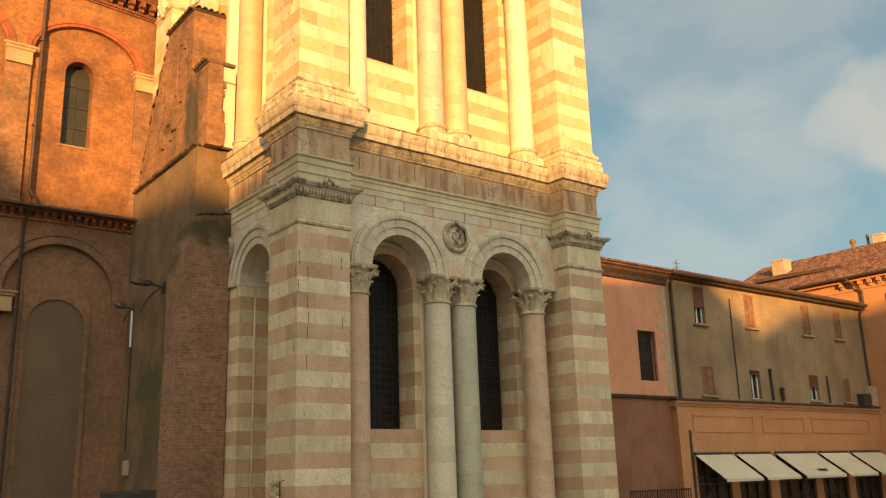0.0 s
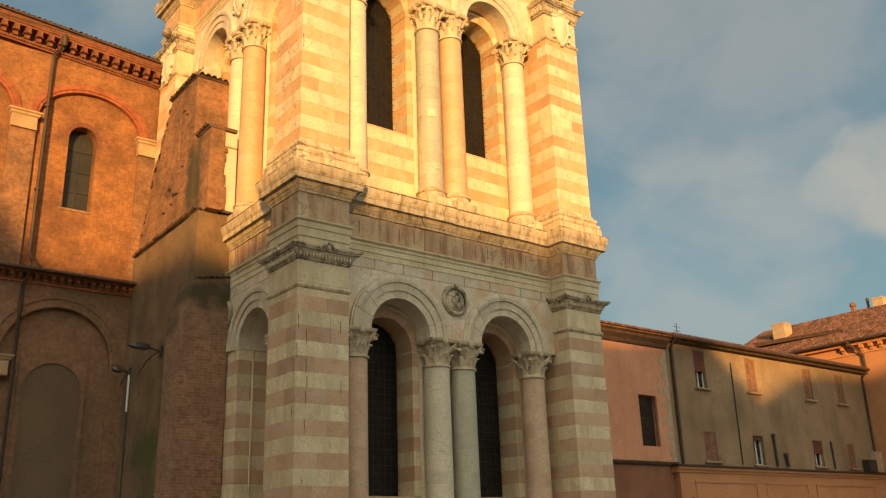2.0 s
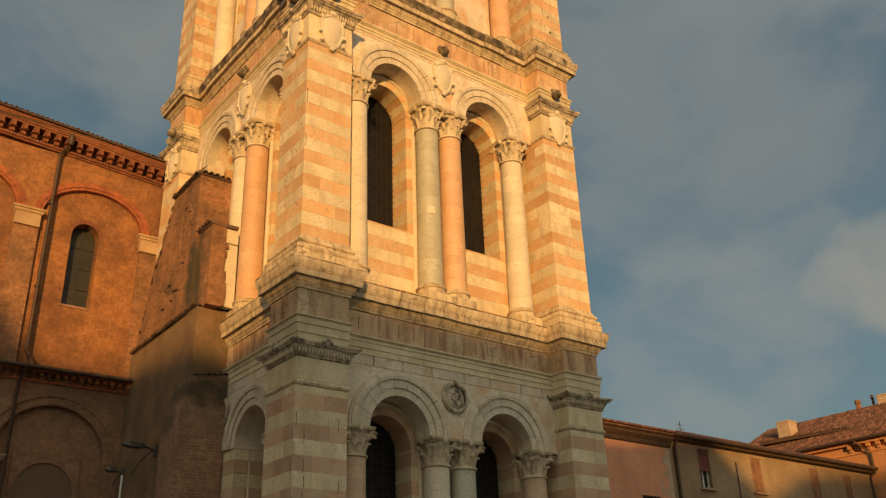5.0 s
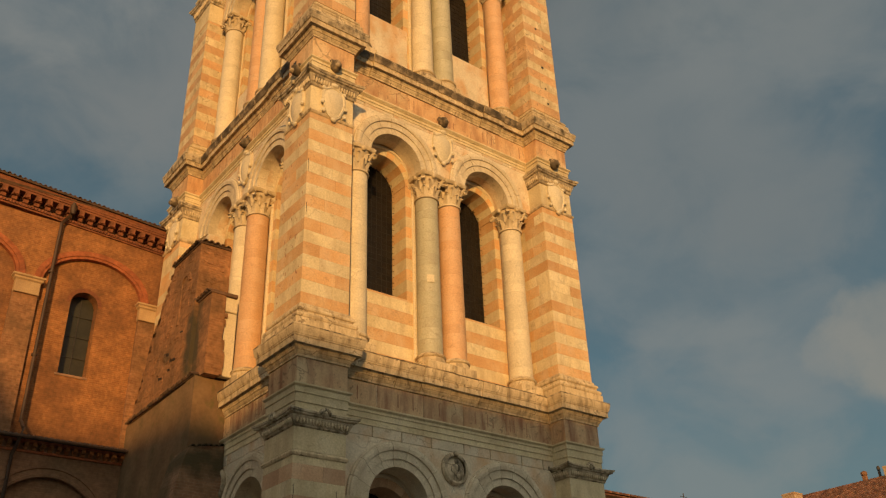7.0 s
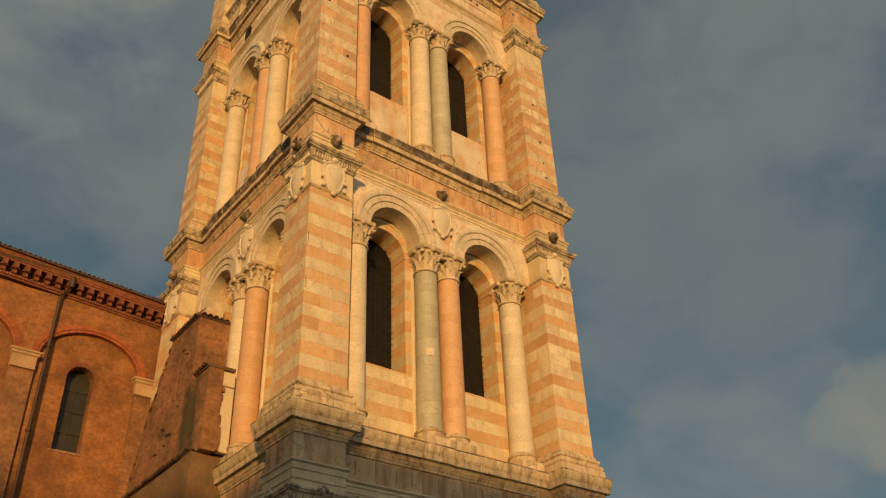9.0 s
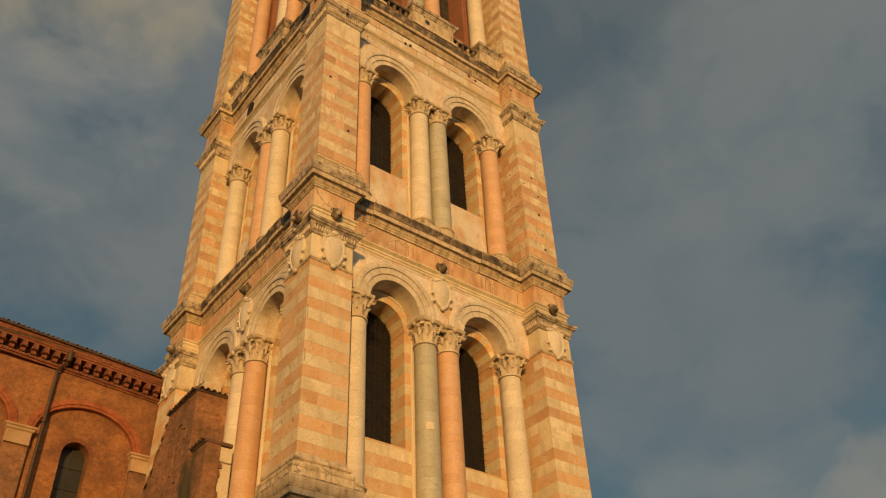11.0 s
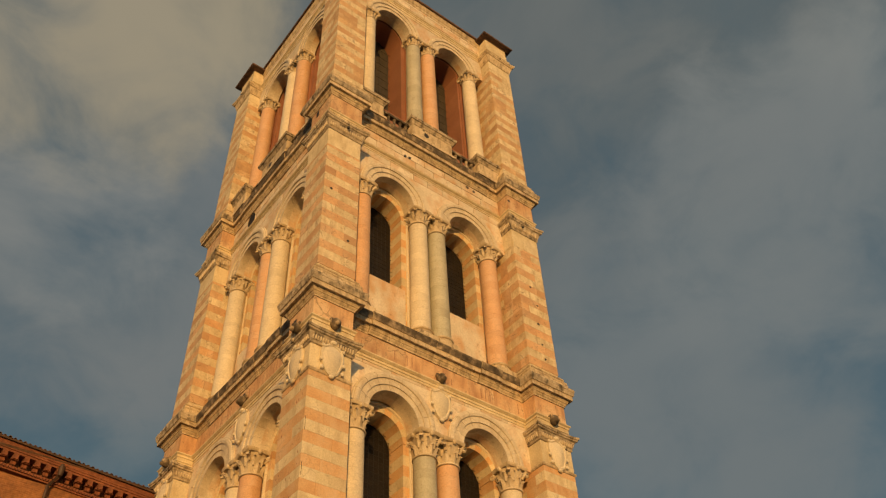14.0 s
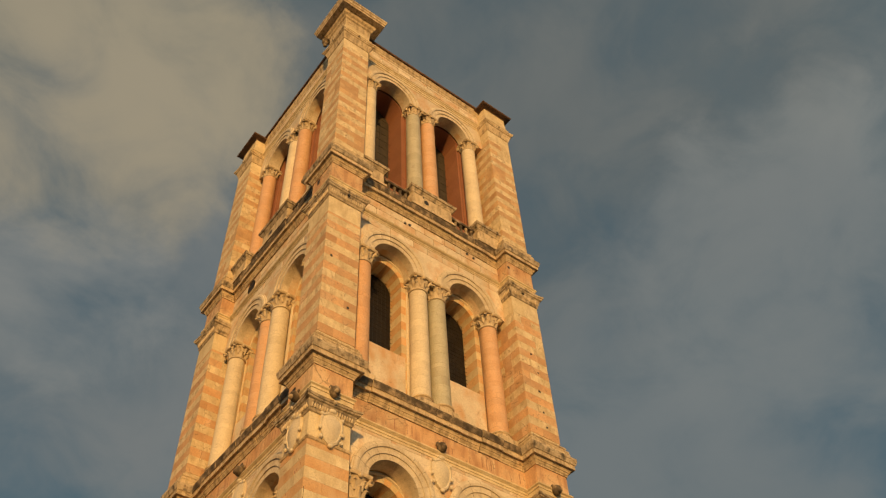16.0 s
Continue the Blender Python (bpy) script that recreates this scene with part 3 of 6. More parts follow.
        self.add(vs, fs + [tuple(range(n - 1, -1, -1)), tuple(range((len(prof) - 1) * n, len(prof) * n))], mat=0)

    def line(self, x0, x1, y, prof, back=0.2, mat=0):
        """A straight moulding along x on a wall at y that faces -y."""
        n = len(prof)
        pts = [(y - o, z) for o, z in prof] + [(y + back, prof[-1][1]), (y + back, prof[0][1])]
        k = len(pts)
        vs = [(x, p[0], p[1]) for x in (x0, x1) for p in pts]
        fs = [(i, i + k, (i + 1) % k + k, (i + 1) % k) for i in range(k)]
        self.add(vs, fs + [tuple(range(k)), tuple(range(2 * k - 1, k - 1, -1))], mat)

    def sweep_arch(self, cx, cz, prof, n=28, a0=0.0, a1=math.pi, sx=1.0, mat=0, blocks=1, gap=0.0):
        """Profile (r, y) swept over a half circle round (cx, cz); blocks: voussoirs with open joints."""
        for b in range(blocks):
            s0 = a0 + (a1 - a0) * b / blocks + gap
            s1 = a0 + (a1 - a0) * (b + 1) / blocks - gap
            m = max(2, n // blocks)
            vs = []
            for i in range(m + 1):
                a = s0 + (s1 - s0) * i / m
                vs += [(cx + sx * r * math.cos(a), y, cz + r * math.sin(a)) for r, y in prof]
            k = len(prof)
            fs = [(i * k + j, i * k + (j + 1) % k, (i + 1) * k + (j + 1) % k, (i + 1) * k + j) for i in range(m) for j in range(k)]
            self.add(vs, fs + [tuple(range(k - 1, -1, -1)), tuple(range(m * k, m * k + k))], mat)

    def arched(self, x0, x1, z0, z1, y0, y1, arches, n=20, mat=0):
        """A slab from z0 to z1 with round-headed cuts (cx, rx, rz) from its foot."""
        xs = [(x0, z0)]
        for cx, rx, rz in arches:
            xs.append((cx - rx, z0))
            xs += [(cx - rx * math.cos(math.pi * i / n), z0 + rz * math.sin(math.pi * i / n)) for i in range(1, n)]
            xs.append((cx + rx, z0))
        xs.append((x1, z0))
        k = len(xs)
        vs = [(x, y, z) for y in (y0, y1) for x, z in xs] + [(x, y, z1) for y in (y0, y1) for x, z in xs]
        fs = []
        for i in range(k - 1):
            fs.append((i, i + 1, 2 * k + i + 1, 2 * k + i))
            fs.append((k + i + 1, k + i, 3 * k + i, 3 * k + i + 1))
            fs.append((i + 1, i, k + i, k + i + 1))
            fs.append((2 * k + i, 2 * k + i + 1, 3 * k + i + 1, 3 * k + i))
        fs += [(0, 2 * k, 3 * k, k), (k - 1, 2 * k - 1, 4 * k - 1, 3 * k - 1)]
        self.add(vs, fs, mat)

    def tube(self, pts, r, n=8, mat=0):
        pts = [Vector(p) for p in pts]
        vs = []
        for i, p in enumerate(pts):
            d = (pts[min(i + 1, len(pts) - 1)] - pts[max(i - 1, 0)]).normalized()
            u = d.orthogonal().normalized() if abs(d.z) > 0.9 else d.cross(Vector((0, 0, 1))).normalized()
            w = d.cross(u)
            if abs(d.z) > 0.9:
                u, w = Vector((1, 0, 0)), Vector((0, 1, 0))
            vs += [p + r * (math.cos(2 * math.pi * j / n) * u + math.sin(2 * math.pi * j / n) * w) for j in range(n)]
        fs = [(i * n + j, i * n + (j + 1) % n, (i + 1) * n + (j + 1) % n, (i + 1) * n + j) for i in range(len(pts) - 1) for j in range(n)]
        self.add(vs, fs + [tuple(range(n - 1, -1, -1)), tuple(range((len(pts) - 1) * n, len(pts) * n))], mat)

    def blob(self, c, r, n=8, m=6, mat=0):
        """A rounded lump with three radii."""
        vs, fs = [], []
        for j in range(1, m):
            a = math.pi * j / m
            vs += [(c[0] + r[0] * math.sin(a) * math.cos(2 * math.pi * i / n), c[1] + r[1] * math.sin(a) * math.sin(2 * math.pi * i / n), c[2] + r[2] * math.cos(a)) for i in range(n)]
        k = len(vs)
        vs += [(c[0], c[1], c[2] + r[2]), (c[0], c[1], c[2] - r[2])]
        for j in range(m - 2):
            fs += [(j * n + i, (j + 1) * n + i, (j + 1) * n + (i + 1) % n, j * n + (i + 1) % n) for i in range(n)]
        fs += [(i, (i + 1) % n, k) for i in range(n)] + [((m - 2) * n + (i + 1) % n, (m - 2) * n + i, k + 1) for i in range(n)]
        self.add(vs, fs, mat)

    def mesh(self, name, mats, smooth=False):
        me = bpy.data.meshes.new(name)
        me.from_pydata(self.v, [], self.f)
        for mt in mats:
            me.materials.append(mt)
        me.polygons.foreach_set("material_index", self.m)
        me.update()
        bm = bmesh.new()
        bm.from_mesh(me)
        bmesh.ops.recalc_face_normals(bm, faces=bm.faces)
        bm.to_mesh(me)
        bm.free()
        if smooth:
            me.polygons.foreach_set("use_smooth", [True] * len(me.polygons))
            me.set_sharp_from_angle(angle=radians(38))
        return me


def part(name, acc, mats, parent=None, label="", smooth=False):
    """One mesh object, under a thing or a part."""
    me = acc if isinstance(acc, bpy.types.Mesh) else acc.mesh(name, mats if isinstance(mats, list) else [mats], smooth)
    ob = new(name, me)
    ob.parent = parent
    return tagged(ob, label)


def thing(name, label, category, group="", at=(0, 0, 0)):
    ob = new(name)
    ob.empty_display_size = 0.3
    ob.location = at
    return tagged(ob, label, category, group)


# ---- ground ----
g = Acc()
g.add([(-2500, -2500, GZ), (2500, -2500, GZ), (2500, 2500, GZ), (-2500, 2500, GZ)], [(0, 1, 2, 3)])
tagged(part("ground", g, PAVING), "grey stone paving of the square", "ground", kind="structure")

# ---- bell tower ----
W, A, D = 10.56, 1.45, 0.6          # width, pier, wall set back behind the piers
COLS = (2.17, 4.83, 5.73, 8.39)     # column axes along a side
ARCH = (3.43, 7.13)                 # arch centres
COL_Y, BACK, PANE = 0.93, 1.3, 2.05

tower = thing("bell_tower", "tall square bell tower of banded white and pink marble", "bell tower")
TIERS = [
    dict(zb=GZ, base=0.2, colbase=0.35, cc=(6.28, 7.05), sill=2.95, stripe=7.67, neck=True, cap=(8.37, 8.76), arc=9.44, corn=(10.13, 10.88),
         course=0.3678, phase=1.235, jamb=(0.377, 1.09), swap=0.0, cols=(ROSE, CREAM, GREEN, ROSE)),
    dict(zb=10.88, base=11.6, colbase=11.5, cc=(16.74, 17.65), sill=13.33, stripe=17.66, neck=True, cap=(18.64, 19.2), arc=19.7, corn=(20.5, 21.27),
         course=0.370, phase=12.28, jamb=(0.375, 14.77), swap=0.03, cols=(CREAM, GREEN, ORANGE, CREAM)),
    dict(zb=21.27, base=21.9, colbase=21.95, cc=(27.28, 28.05), sill=23.95, stripe=28.2, neck=False, cap=(29.15, 29.85), arc=30.3, corn=(31.35, 32.14),
         course=0.3825, phase=22.73, jamb=(0.41, 25.49), swap=0.06, cols=(ORANGE, CREAM, GREEN, ORANGE)),
    dict(zb=32.14, base=32.84, colbase=33.85, cc=(40.27, 40.95), sill=34.6, stripe=41.5, neck=False, cap=(42.1, 42.85), arc=43.2, corn=(43.75, 44.35),
         course=0.38, phase=33.2, jamb=(0.41, 33.2), swap=0.1, cols=(CREAM, GREEN, ORANGE, CREAM))]
TO_WEST = Matrix(((0, 1, 0, 0), (-1, 0, 0, W), (0, 0, 1, 0), (0, 0, 0, 1)))
TO_NORTH = Matrix(((-1, 0, 0, W), (0, -1, 0, W), (0, 0, 1, 0), (0, 0, 0, 1)))
TO_EAST = Matrix(((0, -1, 0, W), (1, 0, 0, 0), (0, 0, 1, 0), (0, 0, 0, 1)))


def capital_mesh(height, girth=1.0):
    """A leafy capital: bell, two rows of curling leaves, corner scrolls and a hollow-sided slab."""
    a = Acc()
    h = height
    a.lathe(0, 0, [(0.37, 0), (0.43, 0.02), (0.43, 0.07), (0.36, 0.09), (0.34, 0.3 * h), (0.36, 0.55 * h), (0.43, 0.82 * h), (0.45, 0.88 * h)], 20)
    for row, (z0, z1, rr, n) in enumerate(((0.1, 0.48 * h, 0.36, 8), (0.36 * h, 0.72 * h, 0.38, 8))):
        for i in range(n):
            t = 2 * math.pi * (i + 0.5 * row) / n
            ca, sa = math.cos(t), math.sin(t)
            vs = []
            for z, o, w in ((z0, 0.0, 0.12), ((z0 + z1) / 2, 0.03, 0.13), (z1 - 0.05, 0.08, 0.10), (z1, 0.125, 0.07), (z1 - 0.04, 0.15, 0.05)):
                r = rr + o
                for s in (-1, 0, 1):
                    k = r + (0.03 if s == 0 else -0.045)
                    vs.append((k * ca - s * w * sa, k * sa + s * w * ca, z))
            fs = [(3 * j + i2, 3 * j + i2 + 1, 3 * j + i2 + 4, 3 * j + i2 + 3) for j in range(4) for i2 in range(2)]
            a.add(vs, fs)
    for i in range(4):
        t = math.pi / 4 + i * math.pi / 2
        c, s = math.cos(t), math.sin(t)
        pts = [(0.40 * c, 0.40 * s, 0.58 * h), (0.52 * c, 0.52 * s, 0.76 * h), (0.60 * c, 0.60 * s, 0.84 * h), (0.66 * c, 0.66 * s, 0.79 * h), (0.64 * c, 0.64 * s, 0.69 * h), (0.57 * c, 0.57 * s, 0.70 * h)]
        a.tube(pts, 0.068, 7)
        q = t + math.pi / 4
        a.blob((0.46 * math.cos(q), 0.46 * math.sin(q), 0.9 * h), (0.09, 0.09, 0.1), 7, 5)
    vs = []
    for z, k in ((0.88 * h, 0.93), (0.92 * h, 1.0), (h, 1.03)):
        for i in range(16):
            t = 2 * math.pi * i / 16 + math.pi / 4
            r = (0.66 if i % 4 == 0 else 0.56 if i % 2 else 0.485) * k
            if i % 4 in (1, 3):
                r = 0.545 * k
            vs.append((r * math.cos(t), r * math.sin(t), z))
    fs = [(16 * j + i, 16 * j + (i + 1) % 16, 16 * j + 16 + (i + 1) % 16, 16 * j + 16 + i) for j in range(2) for i in range(16)]
    a.add(vs, fs + [tuple(range(15, -1, -1)), tuple(range(32, 48))])
    a.v = [(x * girth, y * girth, z) for x, y, z in a.v]
    return a.mesh("capital", [CARVED], True)


def quoins(h, rng, swap):
    """One course of a corner pier: blocks laid in a pinwheel, each with a flag for a replaced stone."""
    e, b = 0.0004, rng.choice((0.52, 0.95, 0.62, 0.85, 0.45))
    rects = []
    for x0, x1, y0, y1 in ((0, A - b, 0, b), (A - b, A, 0, A - b), (b, A, A - b, A), (0, b, b, A)):
        if swap > 0.05 and rng.random() < 0.4:
            f = rng.uniform(0.35, 0.65)
            if x1 - x0 > y1 - y0:
                m = x0 + f * (x1 - x0)
                rects += [(x0, m, y0, y1), (m, x1, y0, y1)]
            else:
                m = y0 + f * (y1 - y0)
                rects += [(x0, x1, y0, m), (x0, x1, m, y1)]
        else:
            rects.append((x0, x1, y0, y1))
    blocks = []
    for x0, x1, y0, y1 in rects:
        j = [rng.uniform(-0.002, 0.003) for q in range(4)]
        a = Acc()
        a.box(x0 + e + j[0], x1 - e - j[1], y0 + e + j[2], y1 - e - j[3], e, h - e, 0, 0.0025)
        blocks.append((a, rng.random() < swap))
    return blocks


def pier(tier, x, y, name_label):
    """A corner pier with its courses, necking, block, leaf cap, entablature and base."""
    k = tier
    acc = Acc()
    acc.box(x + 0.02, x + A - 0.02, y + 0.02, y + A - 0.02, k["zb"], k["corn"][1] - 0.05)
    # block above the stripes, frieze block
    acc.box(x, x + A, y, y + A, k["stripe"] + (0.14 if k["neck"] else 0), k["cap"][0], 0, 0.01)
    body = part("pier", acc, WHITE, tower, name_label)
    if k["neck"]:
        m = Acc()
        z = k["stripe"]
        m.ring(x, x + A, y, y + A, [(0, z), (0.03, z + 0.02), (0.05, z + 0.07), (0.03, z + 0.11), (0, z + 0.14)])
        part("necking", m, WORN, body)
    z0, z1 = k["cap"]
    hh = z1 - z0
    m = Acc()
    m.ring(x, x + A, y, y + A, [(0.0, z0), (0.035, z0 + 0.02), (0.045, z0 + 0.08 * hh), (0.03, z0 + 0.12 * hh), (0.05, z0 + 0.2 * hh), (0.12, z0 + 0.55 * hh), (0.125, z0 + 0.68 * hh)])
    m.horned(x, x + A, y, y + A, [(0.10, z0 + 0.62 * hh), (0.17, z0 + 0.68 * hh), (0.175, z0 + 0.78 * hh), (0.20, z0 + 0.8 * hh), (0.205, z0 + 0.93 * hh), (0.15, z1)], 0.07)
    # soot, and the shade between the lighter eggs, both in the cap's colour
    part("pier_cap", m, WORN if k is TIERS[3] else STREAKED, body, "soot-stained carved cap")
    for s in range(4):
        m = Acc()
        for i in range(0 if k is TIERS[3] else 17):
            o, t = 0.075, 0.03 + (A - 0.06) * i / 16
            c = ((x + t, y - o), (x + A + o, y + t), (x + A - t, y + A + o), (x - o, y + A - t))[s]
            m.blob((c[0], c[1], z0 + 0.38 * hh), (0.036 if s % 2 == 0 else 0.05, 0.05 if s % 2 == 0 else 0.036, 0.2 * hh), 6, 5)
        if k is not TIERS[3]:
            part("egg_moulding", m, CARVED, body)
        m, rr = Acc(), random.Random(s + int(z0))
        o = 0.21
        c = ((x + A / 2, y - o), (x + A + o, y + A / 2), (x + A / 2, y + A + o), (x - o, y + A / 2))[s]
        m.blob((c[0], c[1], z0 + 0.86 * hh), (0.06, 0.06, 0.075), 8, 6)
        if k is TIERS[0]:
            for i in range(7):
                t = math.pi * (i + 0.5) / 7
                d = (math.cos(t) * (1 if s % 2 == 0 else 0), math.cos(t) * (0 if s % 2 == 0 else 1))
                m.blob((c[0] + 0.13 * d[0], c[1] + 0.13 * d[1], z0 + 0.86 * hh + 0.11 * math.sin(t)), (0.05, 0.05, 0.055), 6, 5)
        part("rosette", m, STREAKED, body, "small dark carved rosette", True)
    # architrave
    za, zb = z1, k["arc"]
    m = Acc()
    q = (zb - za) / 3
    m.ring(x, x + A, y, y + A, [(0.0, za), (0.0, za + q), (0.025, za + q), (0.025, za + 2 * q), (0.05, za + 2 * q), (0.05, zb - 0.08), (0.10, zb - 0.04), (0.10, zb), (0.0, zb)])
    part("architrave", m, WHITE, body)
    m = Acc()
    m.box(x - 0.005, x + A + 0.005, y - 0.005, y + A + 0.005, zb, k["corn"][0], 0, 0.01)
    part("frieze_block", m, FRIEZE if k is TIERS[0] else ROSY if k is not TIERS[3] else WHITE, body)
    if k is not TIERS[3]:
        c0, c1 = k["corn"]
        m = Acc()
        m.ring(x, x + A, y, y + A, cornice_profile(c0, c1))
        part("cornice", m, WORN, body)
        m = Acc()
        m.ring(x, x + A, y, y + A, crown_profile(c0, c1, k is TIERS[0]))
        part("cornice_edge", m, STREAKED, body, "soot-streaked top edge")
    # base mouldings
    if k is not TIERS[0]:
        b0, b1 = k["zb"], k["base"]
        m = Acc()
        hh = b1 - b0
        m.ring(x, x + A, y, y + A, [(0.2, b0), (0.2, b0 + 0.32 * hh), (0.14, b0 + 0.34 * hh), (0.175, b0 + 0.38 * hh), (0.19, b0 + 0.45 * hh), (0.175, b0 + 0.52 * hh), (0.12, b0 + 0.55 * hh), (0.09, b0 + 0.57 * hh), (0.085, b0 + 0.65 * hh), (0.12, b0 + 0.68 * hh), (0.13, b0 + 0.74 * hh), (0.11, b0 + 0.8 * hh), (0.05, b0 + 0.82 * hh), (0.045, b0 + 0.92 * hh), (0.0, b1)])
        part("base_moulding", m, WORN, body)
    # courses
    h, z = k["course"], k["phase"]
    i = 0
    while z > k["base"]:
        z -= h
        i += 1
    pink = i % 2 == 0
    n = 0
    while z < k["stripe"] - 0.05:
        za, zb = max(z, k["base"]), min(z + h, k["stripe"])
        if zb - za > 0.08:
            for blk, odd in quoins(zb - za, random.Random(int(za * 1000) + int(x * 10) + int(y * 70)), k["swap"]):
                ob = part("stone_block", blk, (PINKS if pink != odd else WHITES)[TIERS.index(k)], body)
                ob.location = (x, y, za)
        z += h
        n += 1
        pink = not pink
    return body


def cornice_profile(c0, c1, out=0.335):
    """Bed mouldings, an overhanging corona with a drip, and a crowning curve."""
    h = c1 - c0
    pts = ((0.0, 0.0), (0.035, 0.0), (0.035, 0.09), (0.05, 0.09), (0.085, 0.17), (0.085, 0.205), (0.11, 0.205), (0.125, 0.27), (0.15, 0.31), (0.15, 0.345), (0.165, 0.345), (0.165, 0.375),
           (out - 0.095, 0.375), (out - 0.085, 0.35), (out - 0.07, 0.35), (out - 0.07, 0.575), (out - 0.05, 0.575), (out - 0.05, 0.62), (out - 0.035, 0.64), (out - 0.01, 0.76), (out - 0.004, 0.82),
           (out, 0.82), (out, 0.93), (out - 0.10, 1.0))
    return [(o, c0 + f * h) for o, f in pts]


def crown_profile(c0, c1, thin, out=0.335):
    """The blackened upper edge of a cornice."""
    h = c1 - c0
    if thin:
        return [(out - 0.04, c1 - 0.07), (out + 0.008, c1 - 0.06), (out + 0.008, c1 - 0.03), (out - 0.15, c1 + 0.02)]
    return [(out - 0.06, c0 + 0.585 * h), (out - 0.036, c0 + 0.59 * h), (out - 0.028, c0 + 0.64 * h), (out, c0 + 0.77 * h), (out + 0.004, c0 + 0.815 * h), (out + 0.012, c0 + 0.815 * h), (out + 0.012, c0 + 0.94 * h), (out - 0.12, c1 + 0.03)]


SOUTH = []          # parts of the south side, copied round the tower
for number, k in enumerate(TIERS):
    belfry = number == 3
    z_spring = k["cc"][1]
    z_top = k["corn"][0] if not belfry else 44.1
    pane = 2.35 if belfry else PANE
    made = []
    # spandrel wall with the twin arches, of coursed blocks above
    s = Acc()
    zc = z_spring + 1.62
    blocks = []
    s.arched(A, W - A, z_spring, zc, D, D + 0.62, [(c, 0.95, 0.95) for c in ARCH])
    z = zc
    row = 0
    while z < z_top - 0.02:
        z2 = min(z + 0.42, z_top)
        x = A - (0.5 if row % 2 else 0.0)
        rng = random.Random(number * 100 + row)
        while x < W - A:
            x2 = x + rng.uniform(0.7, 1.25)
            if x2 > W - A - 0.3:
                x2 = W - A
            blk = Acc()
            y0 = D + rng.uniform(-0.007, 0.007)
            open_by = 0.006 if number < 2 else 0.010
            blk.box(max(x, A) + open_by, x2 - open_by, y0, D + 0.6, z + open_by, z2 - open_by, 0, 0.014)
            blocks.append(blk)
            x = x2
        z, row = z2, row + 1
    wall = part("wall", s, ASHLAR, tower)
    for blk in blocks:
        part("stone_block", blk, BLOCK, wall)
    made.append(wall)
    for c in ARCH:
        a = Acc()
        prof = [(0.945, D + 0.3), (0.945, D - 0.03), (1.15, D - 0.03), (1.15, D - 0.07), (1.36, D - 0.07), (1.37, D - 0.115), (1.46, D - 0.13), (1.54, D - 0.11), (1.56, D - 0.07), (1.60, D - 0.06), (1.60, D + 0.1)]
        a.sweep_arch(c, z_spring, [(1.0, D + 0.2), (1.0, D - 0.01), (1.55, D - 0.02), (1.55, D + 0.2)], 24)
        ring = part("archivolt", a, MOULDED, tower, "moulded white stone arch")
        made.append(ring)
        for i in range(9):
            a = Acc()
            a.sweep_arch(c, z_spring, prof, 5, math.pi * i / 9 + 0.004, math.pi * (i + 1) / 9 - 0.004)
            part("voussoir", a, MOULDED, ring)
    # architrave, frieze, cornice between the piers
    a = Acc()
    za, zb = k["cap"][1] + 0.2, k["arc"]
    if belfry:
        za, zb = 42.55, 43.05
    q = (zb - za) / 3
    a.line(A, W - A, D, [(0.0, za), (0.02, za), (0.02, za + q), (0.045, za + q), (0.045, za + 2 * q), (0.07, za + 2 * q), (0.07, zb - 0.09), (0.13, zb - 0.04), (0.13, zb), (0, zb)], 0.1)
    made.append(part("architrave", a, WHITE, tower))
    if not belfry:
        c0, c1 = k["corn"]
        x, rng = A, random.Random(number + 7)
        while x < W - A - 0.01:
            x2 = min(x + rng.uniform(0.8, 1.4), W - A)
            if W - A - x2 < 0.5:
                x2 = W - A
            a = Acc()
            shift = rng.uniform(-0.024, 0.024)
            a.line(x + 0.008, x2 - 0.008, D + shift, cornice_profile(c0, c1), 0.4)
            stone = part("cornice_stone", a, WORN, tower)
            made.append(stone)
            a = Acc()
            a.line(x + 0.009, x2 - 0.009, D + shift + rng.uniform(-0.006, 0.006), crown_profile(c0, c1, number == 0), 0.3)
            part("cornice_edge", a, DARKSTONE, stone, "soot-blackened top edge")
            x = x2
    if number < 2:
        x, rng, fr = A, random.Random(number + 3), None
        while x < W - A - 0.01:
            x2 = min(x + rng.uniform(1.1, 1.9), W - A)
            if W - A - x2 < 0.5:
                x2 = W - A
            a = Acc()
            a.box(x + 0.006, x2 - 0.006, D - 0.012, D + 0.1, k["arc"] + 0.01, k["corn"][0] - 0.02, 0, 0.006)
            if fr is None:
                fr = part("frieze", a, ROSY if number else FRIEZE, tower, "rosy marble frieze with worn cut letters")
                made.append(fr)
            else:
                part("panel", a, ROSY if number else FRIEZE, fr)
            x = x2
        a = Acc()
        x, hh = A + 0.5, k["corn"][0] - k["arc"]
        while x < W - A - 0.5:
            x += rng.choice((0.16, 0.2, 0.2, 0.26, 0.5, 0.9, 1.3))
            a.box(x, x + 0.026, D - 0.018, D + 0.02, k["arc"] + 0.25 * hh, k["arc"] + (0.78 if rng.random() < 0.8 else 0.55) * hh)
        part("cut_letter_strokes", a, CUT, fr)
    # recessed wall behind the columns, in stripes; its openings pass right through
    a = Acc()
    h, z = k["jamb"]
    i = 0
    while z > k["zb"]:
        z -= h
        i += 1
    pink = i % 2 == 0
    courses = []
    spring2 = z_spring - (0.0 if belfry else 0.25)
    RW = 0.93 if belfry else 0.85
    zb0 = k["zb"]
